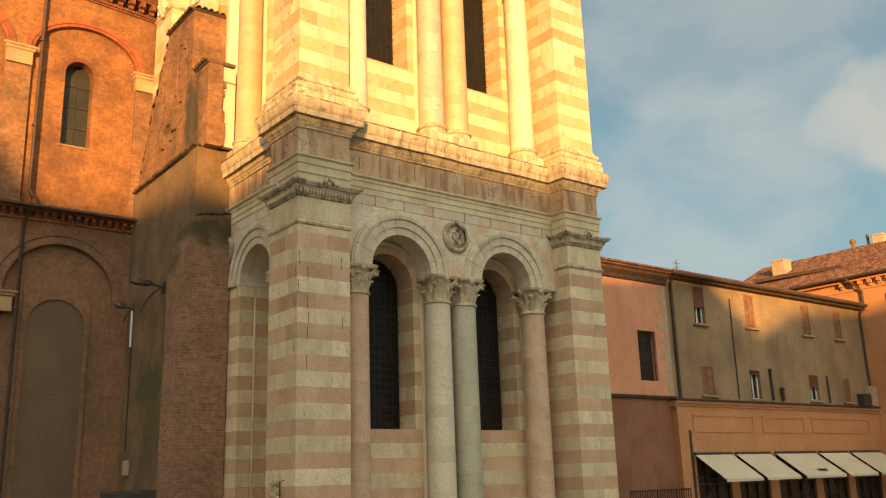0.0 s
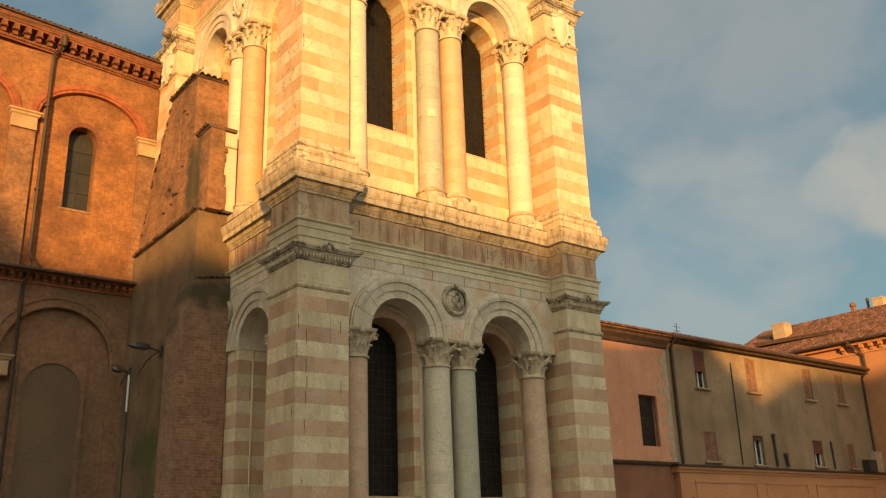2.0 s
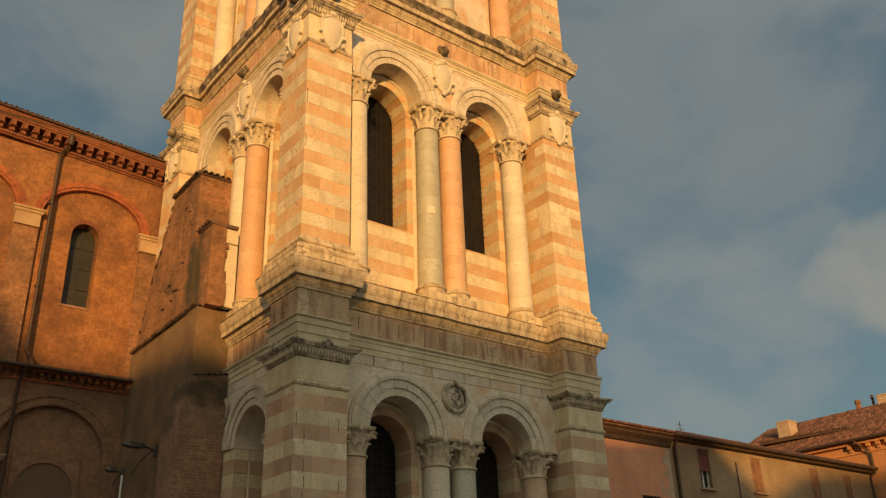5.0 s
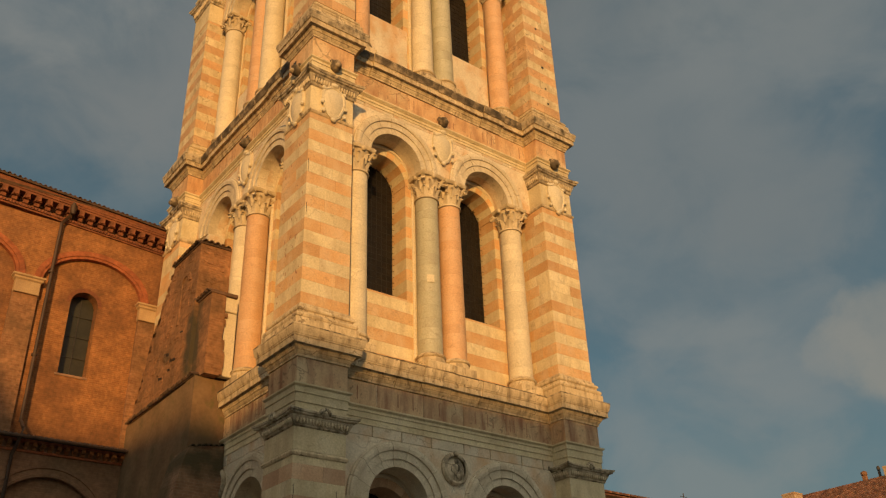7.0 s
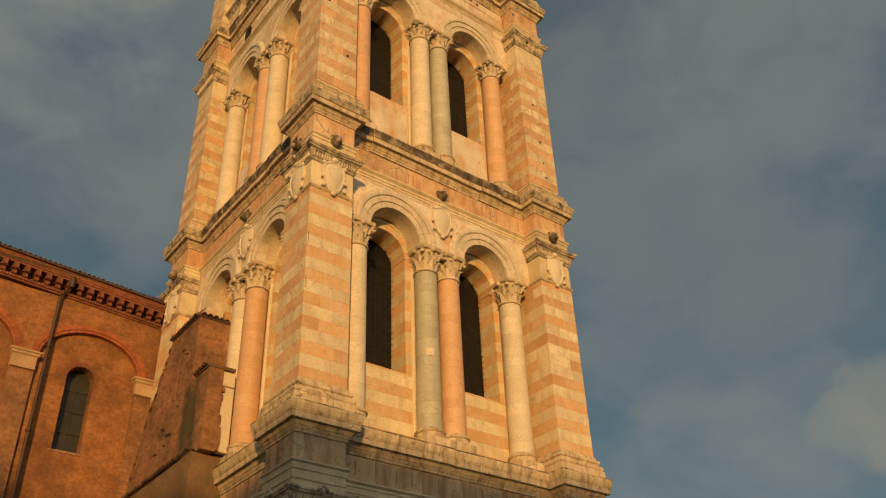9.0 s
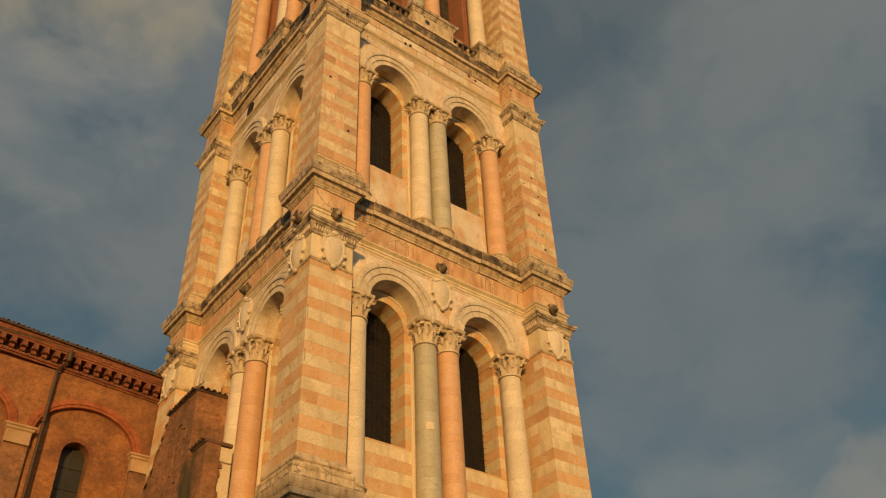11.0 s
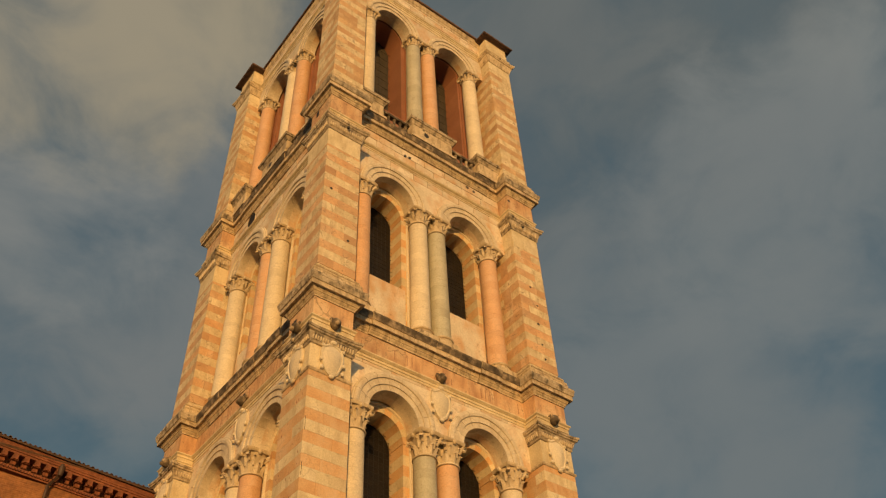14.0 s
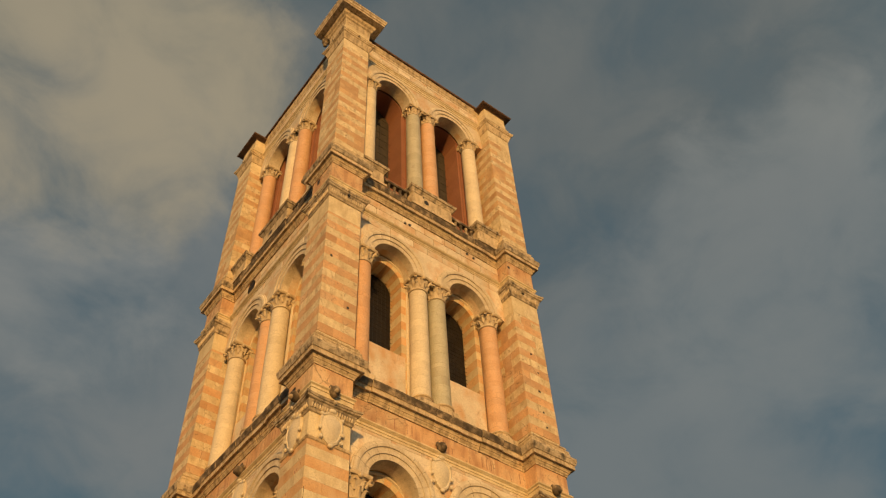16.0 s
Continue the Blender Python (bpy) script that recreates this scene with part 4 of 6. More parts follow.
    while z < spring2 - 0.01:
        if belfry:
            h = 1.6
        za, zb = max(z, zb0), min(z + h, spring2)
        cuts = sorted({za, zb, *( [k["sill"]] if za < k["sill"] < zb else [])})
        for p, q in zip(cuts[:-1], cuts[1:]):
            if q - p < 0.02:
                continue
            if q <= k["sill"] + 0.001:
                spans = [(A - 0.1, W - A + 0.1)]
            else:
                spans = [(A - 0.1, ARCH[0] - RW), (ARCH[0] + RW, ARCH[1] - RW), (ARCH[1] + RW, W - A + 0.1)]
            for x0, x1 in spans:
                st = Acc()
                gap = 0.0 if belfry else 0.0004
                st.box(x0, x1, BACK, pane + 0.25, p + gap, q - gap, 0, 0 if belfry else 0.0025)
                courses.append((st, RED if belfry else JAMB_PINKS[number] if pink else WHITE))
        z += h
        pink = not pink
    a.arched(A - 0.1, W - A + 0.1, spring2, z_top, BACK, pane + 0.25, [(c, RW, RW) for c in ARCH], 20, 1 if number in (1, 2) else 0)
    rec = part("recessed_wall", a, [RED, RED] if belfry else [WHITE, PINK], tower, "red plastered recess" if belfry else "striped recess")
    made.append(rec)
    for st, mt in courses:
        part("stone_course", st, mt, rec)
    # moulded rim and inner voussoirs of each opening
    for c in ARCH:
        a = Acc()
        prof = [(RW + 0.22, BACK - 0.01), (RW + 0.25, BACK - 0.07), (RW + 0.31, BACK - 0.07), (RW + 0.34, BACK - 0.01), (RW + 0.34, BACK + 0.05), (RW + 0.22, BACK + 0.05)]
        a.sweep_arch(c, spring2, prof, 24)
        for sgn in (-1, 1):
            x0, x1 = sorted((c + sgn * (RW + 0.22), c + sgn * (RW + 0.34)))
            a.box(x0, x1, BACK - 0.07, BACK + 0.05, k["zb"] + 0.3 if not belfry else 33.6, spring2, 0, 0.025)
        made.append(part("opening_rim", a, RED if belfry else CREAM, tower))
        if not belfry:
            ring = None
            for i in range(11):
                a = Acc()
                a.sweep_arch(c, spring2, [(RW - 0.012, PANE - 0.02), (RW - 0.012, BACK - 0.012), (RW + 0.30, BACK - 0.012), (RW + 0.30, PANE - 0.02)], 3, math.pi * i / 11 + 0.003, math.pi * (i + 1) / 11 - 0.003)
                mt = WHITE if i % 2 and number else JAMB_PINKS[number]
                if ring is None:
                    ring = part("inner_arch", a, mt, tower)
                    made.append(ring)
                else:
                    part("voussoir", a, mt, ring)
        # window: dark leaded glass behind an iron grille; in the belfry a sheet painted dark for the unlit inside
        zs0 = k["sill"] - 0.3
        pts = [(c - 0.9, zs0), (c + 0.9, zs0)] + [(c + 0.9 * math.cos(math.pi * i / 20), spring2 + 0.9 * math.sin(math.pi * i / 20)) for i in range(21)]
        a = Acc()
        n = len(pts)
        a.add([(x, pane, z) for x, z in pts] + [(x, pane + 0.04, z) for x, z in pts],
              [tuple(range(n)), tuple(range(2 * n - 1, n - 1, -1))] + [(i, (i + 1) % n, n + (i + 1) % n, n + i) for i in range(n)])
        win = part("window", a, BELFRY_INSIDE if belfry else GLASS, tower, "dark pane behind an iron grille")
        made.append(win)
        a = Acc()
        for i in range(2 if belfry else 9):
            x = c - 0.3 + 0.6 * i if belfry else c - 0.76 + 0.19 * i
            top = spring2 + math.sqrt(max(0.0, RW ** 2 - (x - c) ** 2)) - 0.02
            a.box(x - 0.006, x + 0.006, pane - 0.09, pane - 0.078, k["sill"] + 0.02, top)
        z = k["sill"] + 0.2
        while z < spring2 + 0.6:
            half = RW if z < spring2 else math.sqrt(RW ** 2 - (z - spring2) ** 2)
            a.box(c - half, c + half, pane - 0.105, pane - 0.09, z - 0.005, z + 0.005)
            z += 0.62 if belfry else 0.21
        part("grille", a, IRON, win, "black iron grille")
    if number == 2:
        for c in ARCH:
            a = Acc()
            a.box(c - 0.93, c + 0.93, BACK - 0.14, BACK, 21.2, 23.9, 0, 0.015)
            made.append(part("sill_slab", a, BLOCK, tower, "plain stone slab under a window"))
    # columns
    c0, c1 = k["cc"]
    capm = capital_mesh(c1 - c0, 0.86 if belfry else 0.93)
    for x, mt in zip(COLS, k["cols"]):
        b0, col = k["colbase"], None
        total = c0 - b0
        rng = random.Random(int(x * 100) + number)
        cuts = [0.0] + [(i + rng.uniform(-0.3, 0.3)) / 13 for i in range(1, 13)] + [1.0]
        for p, q in zip(cuts[:-1], cuts[1:]):
            r0, r1 = 0.375 - 0.02 * p, 0.375 - 0.02 * q
            u, v = b0 + total * p, b0 + total * q
            a = Acc()
            a.lathe(x, COL_Y, [(r0 - 0.005, u), (r0, u + 0.005), (r1, v - 0.005), (r1 - 0.005, v)], 28)
            if col is None:
                col = part("column", a, mt, tower, "", True)
                made.append(col)
            else:
                part("drum", a, mt, col, "", True)
        cap = part("capital", capm, None, col, "leafy carved capital")
        cap.location = (x, COL_Y, c0)
        a = Acc()
        z0 = b0 - 0.42
        a.box(x - 0.44, x + 0.44, COL_Y - 0.47, COL_Y + 0.45, k["zb"] - 0.02, z0 + 0.12, 0, 0.012)
        a.lathe(x, COL_Y, [(0.43, z0 + 0.1), (0.445, z0 + 0.15), (0.43, z0 + 0.2), (0.43, z0 + 0.23), (0.41, z0 + 0.28), (0.45, z0 + 0.31), (0.46, z0 + 0.35), (0.43, z0 + 0.39), (0.375, z0 + 0.43)], 28)
        part("column_base", a, WORN, col, "", True)
    if belfry:
        for x0, x1 in ((A, A + 1.25), (4.2, W - 4.2), (W - A - 1.25, W - A)):
            a = Acc()
            a.box(x0, x1, 0.28, BACK, 32.1, 33.15, 0, 0.02)
            a.ring(x0, x1, 0.28, BACK, [(0.09, 32.12), (0.09, 32.26), (0.04, 32.3), (0.0, 32.34)])
            ped = part("pedestal", a, WORN, tower, "moulded stone pedestal")
            made.append(ped)
            # soot, with the shade under the mouldings also put into the stone
            a = Acc()
            a.ring(x0, x1, 0.28, BACK, [(0.0, 33.02), (0.04, 33.06), (0.04, 33.11), (0.06, 33.13), (0.11, 33.2), (0.11, 33.22), (0.165, 33.23), (0.165, 33.31), (0.18, 33.32), (0.18, 33.37), (0.10, 33.41)])
            part("pedestal_cap", a, STREAKED, ped, "dark-streaked moulded cap")
            if 4 < x0 < 5:
                # dark disc on the uncut stone, painting the shade inside a hole
                a = Acc()
                a.add([(4.95 + 0.13 * math.cos(6.2832 * q / 9), y, 32.72 + 0.15 * math.sin(6.2832 * q / 9)) for y in (0.272, 0.33) for q in range(9)],
                      [tuple(range(9)), tuple(range(17, 8, -1))] + [(q, (q + 1) % 9, 9 + (q + 1) % 9, 9 + q) for q in range(9)])
                part("hole", a, IRON, ped, "dark round plate for the shade in a hole")
        for x0, x1 in ((A + 1.25, 4.2), (W - 4.2, W - A - 1.25)):
            a = Acc()
            a.box(x0, x1, 0.5, 0.68, 32.1, 32.32, 0, 0.01)
            a.box(x0, x1, 0.48, 0.7, 33.0, 33.15, 0, 0.015)
            for i in range(5):
                a.lathe(x0 + (x1 - x0) * (i + 0.5) / 5, 0.59, [(0.06, 32.32), (0.05, 32.38), (0.09, 32.52), (0.05, 32.8), (0.08, 32.95), (0.08, 33.0)], 10)
            made.append(part("balustrade", a, DARKSTONE, tower, "small weathered stone balustrade"))
    if number == 0:
        a = Acc()
        a.sweep_arch(5.28, 8.2, [(0.33, D - 0.02), (0.34, D - 0.10), (0.40, D - 0.11), (0.45, D - 0.06), (0.45, D + 0.02)], 28, 0, 2 * math.pi)
        med = part("medallion", a, STREAKED, tower, "round carved stone medallion")
        made.append(med)
        a = Acc()
        a.blob((5.28, D - 0.02, 8.2), (0.33, 0.05, 0.33), 14, 8)
        rng = random.Random(4)
        for i in range(9):
            t, r = rng.uniform(0, 6.28), rng.uniform(0.03, 0.22)
            a.blob((5.28 + r * math.cos(t), D - 0.06, 8.2 + r * math.sin(t)), (0.08, 0.05, 0.1), 7, 5)
        a.blob((5.28, D - 0.1, 8.6), (0.1, 0.09, 0.08), 7, 5)
        part("relief", a, STREAKED, med, "", True)
    SOUTH.append((number, made))

WEST_COLS = ((ROSE, CREAM, GREEN, ROSE), (CREAM, CREAM, ORANGE, CREAM), (CREAM, ORANGE, CREAM, CREAM), (ORANGE, CREAM, ORANGE, CREAM))
for number, made in SOUTH:
    for turn in (TO_WEST, TO_NORTH, TO_EAST):
        order = iter(WEST_COLS[number])
        gone = (3, 1, 0, 0)[number] if turn is TO_WEST else 0
        for ob in made:
            if number == 0 and turn is TO_WEST and ob.name.split(".")[0] in ("recessed_wall", "opening_rim", "inner_arch", "window"):
                continue
            if gone and ob.name.split(".")[0] == "column":
                gone -= 1
                next(order)
                continue
            dup = copy_thing(ob, turn)
            if turn is TO_WEST and ob.name.split(".")[0] == "column":
                stone = next(order)
                for o in (dup, *dup.children):
                    if o.name.split(".")[0] in ("column", "drum"):
                        o.data = o.data.copy()
                        o.data.materials[0] = stone
for k in TIERS:
    for x, y in ((0, 0), (W - A, 0), (0, W - A), (W - A, W - A)):
        pier(k, x, y, "corner pier of white and pink courses")

a = Acc()
a.box(D, D + 0.62, 8.03, W - A, 10.88, 17.65, 0, 0.01)
part("plain_jamb", a, ASHLAR, tower)
# solid heart of the tower, floors and roof
a = Acc()
a.box(PANE + 0.3, W - PANE - 0.3, PANE + 0.3, W - PANE - 0.3, GZ, 32.1)
a.box(3.2, W - 3.2, 3.2, W - 3.2, 32.1, 44.3)
part("core", a, BRICK_OLD, tower)
a = Acc()
for k in TIERS[:3]:
    a.box(0.9, W - 0.9, 0.9, W - 0.9, k["corn"][1] - 0.25, k["corn"][1] + 0.01)
part("floor_slab", a, WORN, tower)

# small pale square on the green column, placed to fit the camera's view
a = Acc()
turn0 = math.atan2(-19.1, -14.7)
arc = [turn0 + radians(v) for v in (-6, 3, 11, 19, 28)]
a.add([(4.83 + r * math.cos(t), COL_Y + r * math.sin(t), z) for r in (0.36, 0.385) for z in (13.75, 14.0) for t in arc],
      [(i + 10, i + 11, i + 16, i + 15) for i in range(4)] + [(i + 1, i, i + 10, i + 11) for i in range(4)] + [(i + 5, i + 6, i + 16, i + 15) for i in range(4)] + [(0, 5, 15, 10), (9, 4, 14, 19)])
part("repair_patch", a, CREAM, tower, "small pale square on the column")

# shields and heads on the second storey
SHIELD = Acc()
n = 20
rim, dome = [], []
for i in range(n):
    t = 2 * math.pi * i / n
    sx = 0.40 * math.sin(t) * (1 + 0.12 * math.cos(t))
    sz = 0.60 * math.cos(t) + (0.08 if abs(math.sin(t)) > 0.6 else 0.0)
    rim.append((sx, sz))
SHIELD.add([(x, 0.02, z) for x, z in rim] + [(x, -0.08, z) for x, z in rim] + [(0.86 * x, -0.10, 0.88 * z) for x, z in rim] + [(0.8 * x, -0.07, 0.82 * z) for x, z in rim]
           + [(0.4 * x, -0.14, 0.4 * z) for x, z in rim] + [(0, -0.155, 0)],
           [(r * n + i, r * n + (i + 1) % n, (r + 1) * n + (i + 1) % n, (r + 1) * n + i) for r in range(4) for i in range(n)] + [(4 * n + i, 4 * n + (i + 1) % n, 5 * n) for i in range(n)])
for s in (-1, 1):
    for z in (0.42, -0.1, -0.4):
        SHIELD.blob((s * (0.40 - 0.12 * abs(z)), -0.08, z), (0.07, 0.05, 0.07), 6, 5)
SHIELD.blob((0, -0.08, 0.62), (0.14, 0.08, 0.09), 7, 5)
SHIELD.blob((0, -0.06, -0.62), (0.1, 0.06, 0.07), 7, 5)
SHIELD_MESH = SHIELD.mesh("shield", [CREAM], True)
BOSS = Acc()
BOSS.blob((0, -0.12, 0), (0.17, 0.2, 0.2), 9, 7)
BOSS.blob((0, -0.26, -0.07), (0.1, 0.1, 0.09), 8, 6)
for s in (-1, 1):
    BOSS.blob((s * 0.13, -0.08, 0.12), (0.07, 0.09, 0.09), 6, 5)
BOSS_MESH = BOSS.mesh("stone_boss", [DARKSTONE], True)
for x, y, rz in ((0.74, -0.005, 0), (W - 0.74, -0.005, 0), (-0.005, 0.74, -90), (-0.005, W - 0.74, -90)):
    for name, me, z, label in (("shield", SHIELD_MESH, 18.25, "oval carved stone shield"), ("stone_boss", BOSS_MESH, 19.62, "small dark carved boss")):
        ob = part(name, me, None, tower, label)
        ob.matrix_basis = pose(x, y, z, 0, 0, rz)
for x, y, rz in ((W / 2, D - 0.02, 0), (D - 0.02, W / 2, -90)):
    ob = part("shield", SHIELD_MESH, None, tower, "carved stone shield between the arches")
    ob.matrix_basis = pose(x, y, 18.85, 0, 0, rz)
    ob = part("stone_boss", BOSS_MESH, None, tower, "small dark carved boss")
    ob.matrix_basis = pose(x, y, 19.85, 0, 0, rz)

# top: moulded block on one pier, tile-edged roof over the rest
a = Acc()
a.ring(0, A, 0, A, [(0.0, 43.6), (0.03, 44.22), (0.10, 44.28), (0.12, 44.42), (0.21, 44.5), (0.24, 44.64), (0.26, 44.70), (0.56, 44.71), (0.56, 44.86), (0.60, 44.89), (0.62, 45.04), (0.66, 45.08), (0.66, 45.2), (0.4, 45.28)])
part("corner_cornice", a, WORN, tower, "broad moulded stone cornice block")
for x, y in ((-0.12, A + 0.3),):
    a = Acc()
    a.blob((x, y, 44.3), (0.2, 0.2, 0.26), 8, 6)
    a.blob((x, y, 43.95), (0.13, 0.13, 0.2), 8, 6)
    a.box(x - 0.16, x + 0.16, y - 0.16, y + 0.16, 44.45, 44.7, 0, 0.03)
    part("corner_bracket", a, DARKSTONE, tower, "dark weathered bracket under the cornice", True)
a = Acc()
a.line(A, W - A, D, [(0.0, 44.0), (0.025, 44.05), (0.03, 44.2), (0.07, 44.26), (0.10, 44.4), (0.12, 44.5), (0.0, 44.52)], 0.3)
frieze = a.mesh("top_moulding", [WORN])
a = Acc()
a.line(A, W - A, D, [(0.0, 44.5), (0.19, 44.53), (0.215, 44.56), (0.215, 44.63), (0.05, 44.70)], 0.3)
eave = a.mesh("eave", [TILE_OLD])
for m in (Matrix(), TO_WEST, TO_NORTH, TO_EAST):
    ob = part("top_moulding", frieze, None, tower)
    ob.matrix_basis = m
    ob = part("eave", eave, None, tower, "dark tiled eave")
    ob.matrix_basis = m
for x, y in ((W - A, 0), (0, W - A), (W - A, W - A)):
    a = Acc()
    a.ring(x, x + A, y, y + A, [(0.0, 44.3), (0.02, 44.34), (0.26, 44.38), (0.29, 44.41), (0.29, 44.48), (0.05, 44.60)])
    part("pier_roof", a, TILE_OLD, tower, "dark tiled cover of a pier")
a = Acc()
a.add([(0.56, 0.56, 44.3), (W - 0.56, 0.56, 44.3), (W - 0.56, W - 0.56, 44.3), (0.56, W - 0.56, 44.3), (W / 2, W / 2, 45.6)], [(0, 1, 4), (1, 2, 4), (2, 3, 4), (3, 0, 4), (3, 2, 1, 0)])
part("roof", a, TILE_OLD, tower)

# scaffold holes and chipped sockets in the masonry: dark plates paint the shade inside
rng = random.Random(17)
for x, z in ((0.74, 29.5), (9.2, 31.0), (9.65, 29.4), (4.0, 30.95), (4.25, 31.0), (7.35, 31.2), (7.7, 31.15), (4.8, 33.0), (8.7, 33.05), (9.9, 24.2), (9.95, 23.2), (10.0, 25.2), (10.0, 22.5), (9.75, 26.1), (1.1, 23.6), (0.3, 25.8)):
    y = -0.006 if x < A or x > W - A else (0.27 if 32 < z < 34 else D - 0.02)
    y -= 0.22 if 29.2 < z < 29.8 else 0.0
    s = rng.uniform(0.05, 0.085)
    a = Acc()
    n = 7
    pts = [(x + s * rng.uniform(0.7, 1.1) * math.cos(6.2832 * q / n), z + s * rng.uniform(0.7, 1.2) * math.sin(6.2832 * q / n)) for q in range(n)]
    a.add([(u, y + d, w) for d in (0.0, 0.06) for u, w in pts], [tuple(range(n)), tuple(range(2 * n - 1, n - 1, -1))] + [(q, (q + 1) % n, n + (q + 1) % n, n + q) for q in range(n)])
    part("scaffold_hole", a, IRON, tower)
for y, z in ((1.0, 31.1), (1.1, 20.1), (5.5, 20.2)):
    a = Acc()
    x = (D if A < y < W - A else 0.0) - 0.02
    a.box(x, x + 0.1, y - 0.09, y + 0.09, z - 0.16, z + 0.16, 0, 0.01)
    part("scaffold_hole", a, IRON, tower)
# chips, drawn as darker slivers on the face
for i in range(44):
    a = Acc()
    y, z, s = rng.uniform(0.15, 1.3), rng.uniform(12.0, 17.5), rng.uniform(0.014, 0.034)
    a.box(-0.004, 0.03, y, y + s, z, z + s * rng.uniform(1.5, 4.0))
    part("chip", a, CUT, tower)

# oval opening: the wall is uncut, a dark plate gives its inner shade
a = Acc()
n = 16
pts = [(7.42 + 0.30 * math.sin(6.2832 * q / n), 30.9 + 0.40 * math.cos(6.2832 * q / n)) for q in range(n)]
a.add([(D - 0.03 + d, u, w) for d in (0.0, 0.15) for u, w in pts], [tuple(range(n)), tuple(range(2 * n - 1, n - 1, -1))] + [(q, (q + 1) % n, n + (q + 1) % n, n + q) for q in range(n)])
part("oculus", a, GLASS, tower, "small round opening, its inner shade a dark plate")

# west side at ground storey: a deep blind niche with striped reveals
k0 = TIERS[0]
a = Acc()
a.arched(6.0, W - A + 0.1, 7.05, 9.4, D + 0.3, 2.5, [(7.13, 0.945, 0.945)], 28)
a.box(6.0, W - A + 0.1, 2.3, 2.6, GZ, 8.2)
a.v = [(y, W - x, z) for x, y, z in a.v]
fill = part("blind_niche", a, CREAM, tower, "smooth vaulted blind niche")
z = k0["phase"] - 6 * k0["course"]
pink = True
row = 0
while z < 7.04:
    za, zb = max(z, GZ) + 0.002, min(z + k0["course"], 7.05) - 0.002
    cut = (0.98, 1.04)[row % 2]
    for x0, x1, y0 in ((D, cut, 4.395), (cut, 2.32, 4.40)):
        if zb - za > 0.01:
            a = Acc()
            a.box(x0 + 0.001, x1 - 0.001, y0, 6.2, za, zb, 0, 0.006)
            part("stone_course", a, PINK_DEEP if pink else WHITE, fill)
    z += k0["course"]
    row += 1
    pink = not pink
a = Acc()
a.tube([(1.07, 4.42, GZ), (1.07, 4.42, 7.05)], 0.04, 10)
part("angle_roll", a, WHITE, fill, "", True)


def tile_row(acc, p0, p1, out, r=0.09, length=0.35, drop=0.05, pitch=0.2):
    """A row of half-round cover tiles along an edge; out: the way they point."""
    p0, p1, out = Vector(p0), Vector(p1), Vector(out).normalized()
    d = p1 - p0
    n = max(1, int(d.length / pitch))
    side = d.normalized()
    for i in range(n):
        c = p0 + d * ((i + 0.5) / n)
        rr = r * random.uniform(0.88, 1.1)
        j = random.uniform(-0.03, 0.03)
        vs = []
        for o, dz in ((-length + j, drop), (j, 0.0)):
            for m in range(6):
                t = math.pi * m / 5
                vs.append(c + out * o + side * (rr * math.cos(t)) + Vector((0, 0, rr * math.sin(t) + dz)))
            for m in range(6):
                t = math.pi * m / 5
                vs.append(c + out * o + side * (rr * 0.72 * math.cos(t)) + Vector((0, 0, rr * 0.72 * math.sin(t) + dz)))
        fs = [(m, m + 1, m + 13, m + 12) for m in range(5)] + [(m + 7, m + 6, m + 18, m + 19) for m in range(5)]
        fs += [(12 + m, 13 + m, 19 + m, 18 + m) for m in range(5)] + [(m + 1, m, 6 + m, 7 + m) for m in range(5)]
        acc.add(vs, fs)


def prism(acc, outline, axis, lo, hi, mat=0):
    """An outline of (along, z) pushed along axis x or y."""
    n = len(outline)
    put = (lambda u, w, z: (w, u, z)) if axis == "x" else (lambda u, w, z: (u, w, z))
    vs = [put(u, w, z) for w in (lo, hi) for u, z in outline]
    acc.add(vs, [tuple(range(n)), tuple(range(2 * n - 1, n - 1, -1))] + [(i, (i + 1) % n, n + (i + 1) % n, n + i) for i in range(n)], mat)


def wall_with_holes(acc, x0, x1, z0, z1, y0, y1, holes, mat=0):
    """One wall along x, cut clean through by rectangular holes (x0, x1, z0, z1)."""
    xs = sorted({x0, x1, *[v for h in holes for v in h[:2]]})
    zs = sorted({z0, z1, *[v for h in holes for v in h[2:] if z0 < v < z1]})
    nx_, nz_ = len(xs), len(zs)
    vs = [(x, y, z) for y in (y0, y1) for x in xs for z in zs]

    def solid(i, j):
        if not (0 <= i < nx_ - 1 and 0 <= j < nz_ - 1):
            return False
        u, w = (xs[i] + xs[i + 1]) / 2, (zs[j] + zs[j + 1]) / 2
        return not any(h[0] < u < h[1] and h[2] < w < h[3] for h in holes)

    def at(k, i, j):
        return k * nx_ * nz_ + i * nz_ + j

    fs = []
    for i in range(nx_ - 1):
        for j in range(nz_ - 1):
            if not solid(i, j):
                continue
            fs.append((at(0, i, j), at(0, i + 1, j), at(0, i + 1, j + 1), at(0, i, j + 1)))
            fs.append((at(1, i, j + 1), at(1, i + 1, j + 1), at(1, i + 1, j), at(1, i, j)))
            for di, dj, p, q in ((-1, 0, (i, j), (i, j + 1)), (1, 0, (i + 1, j + 1), (i + 1, j)), (0, -1, (i + 1, j), (i, j)), (0, 1, (i, j + 1), (i + 1, j + 1))):
                if not solid(i + di, j + dj):
                    fs.append((at(0, *p), at(0, *q), at(1, *q), at(1, *p)))
    acc.add(vs, fs, mat)


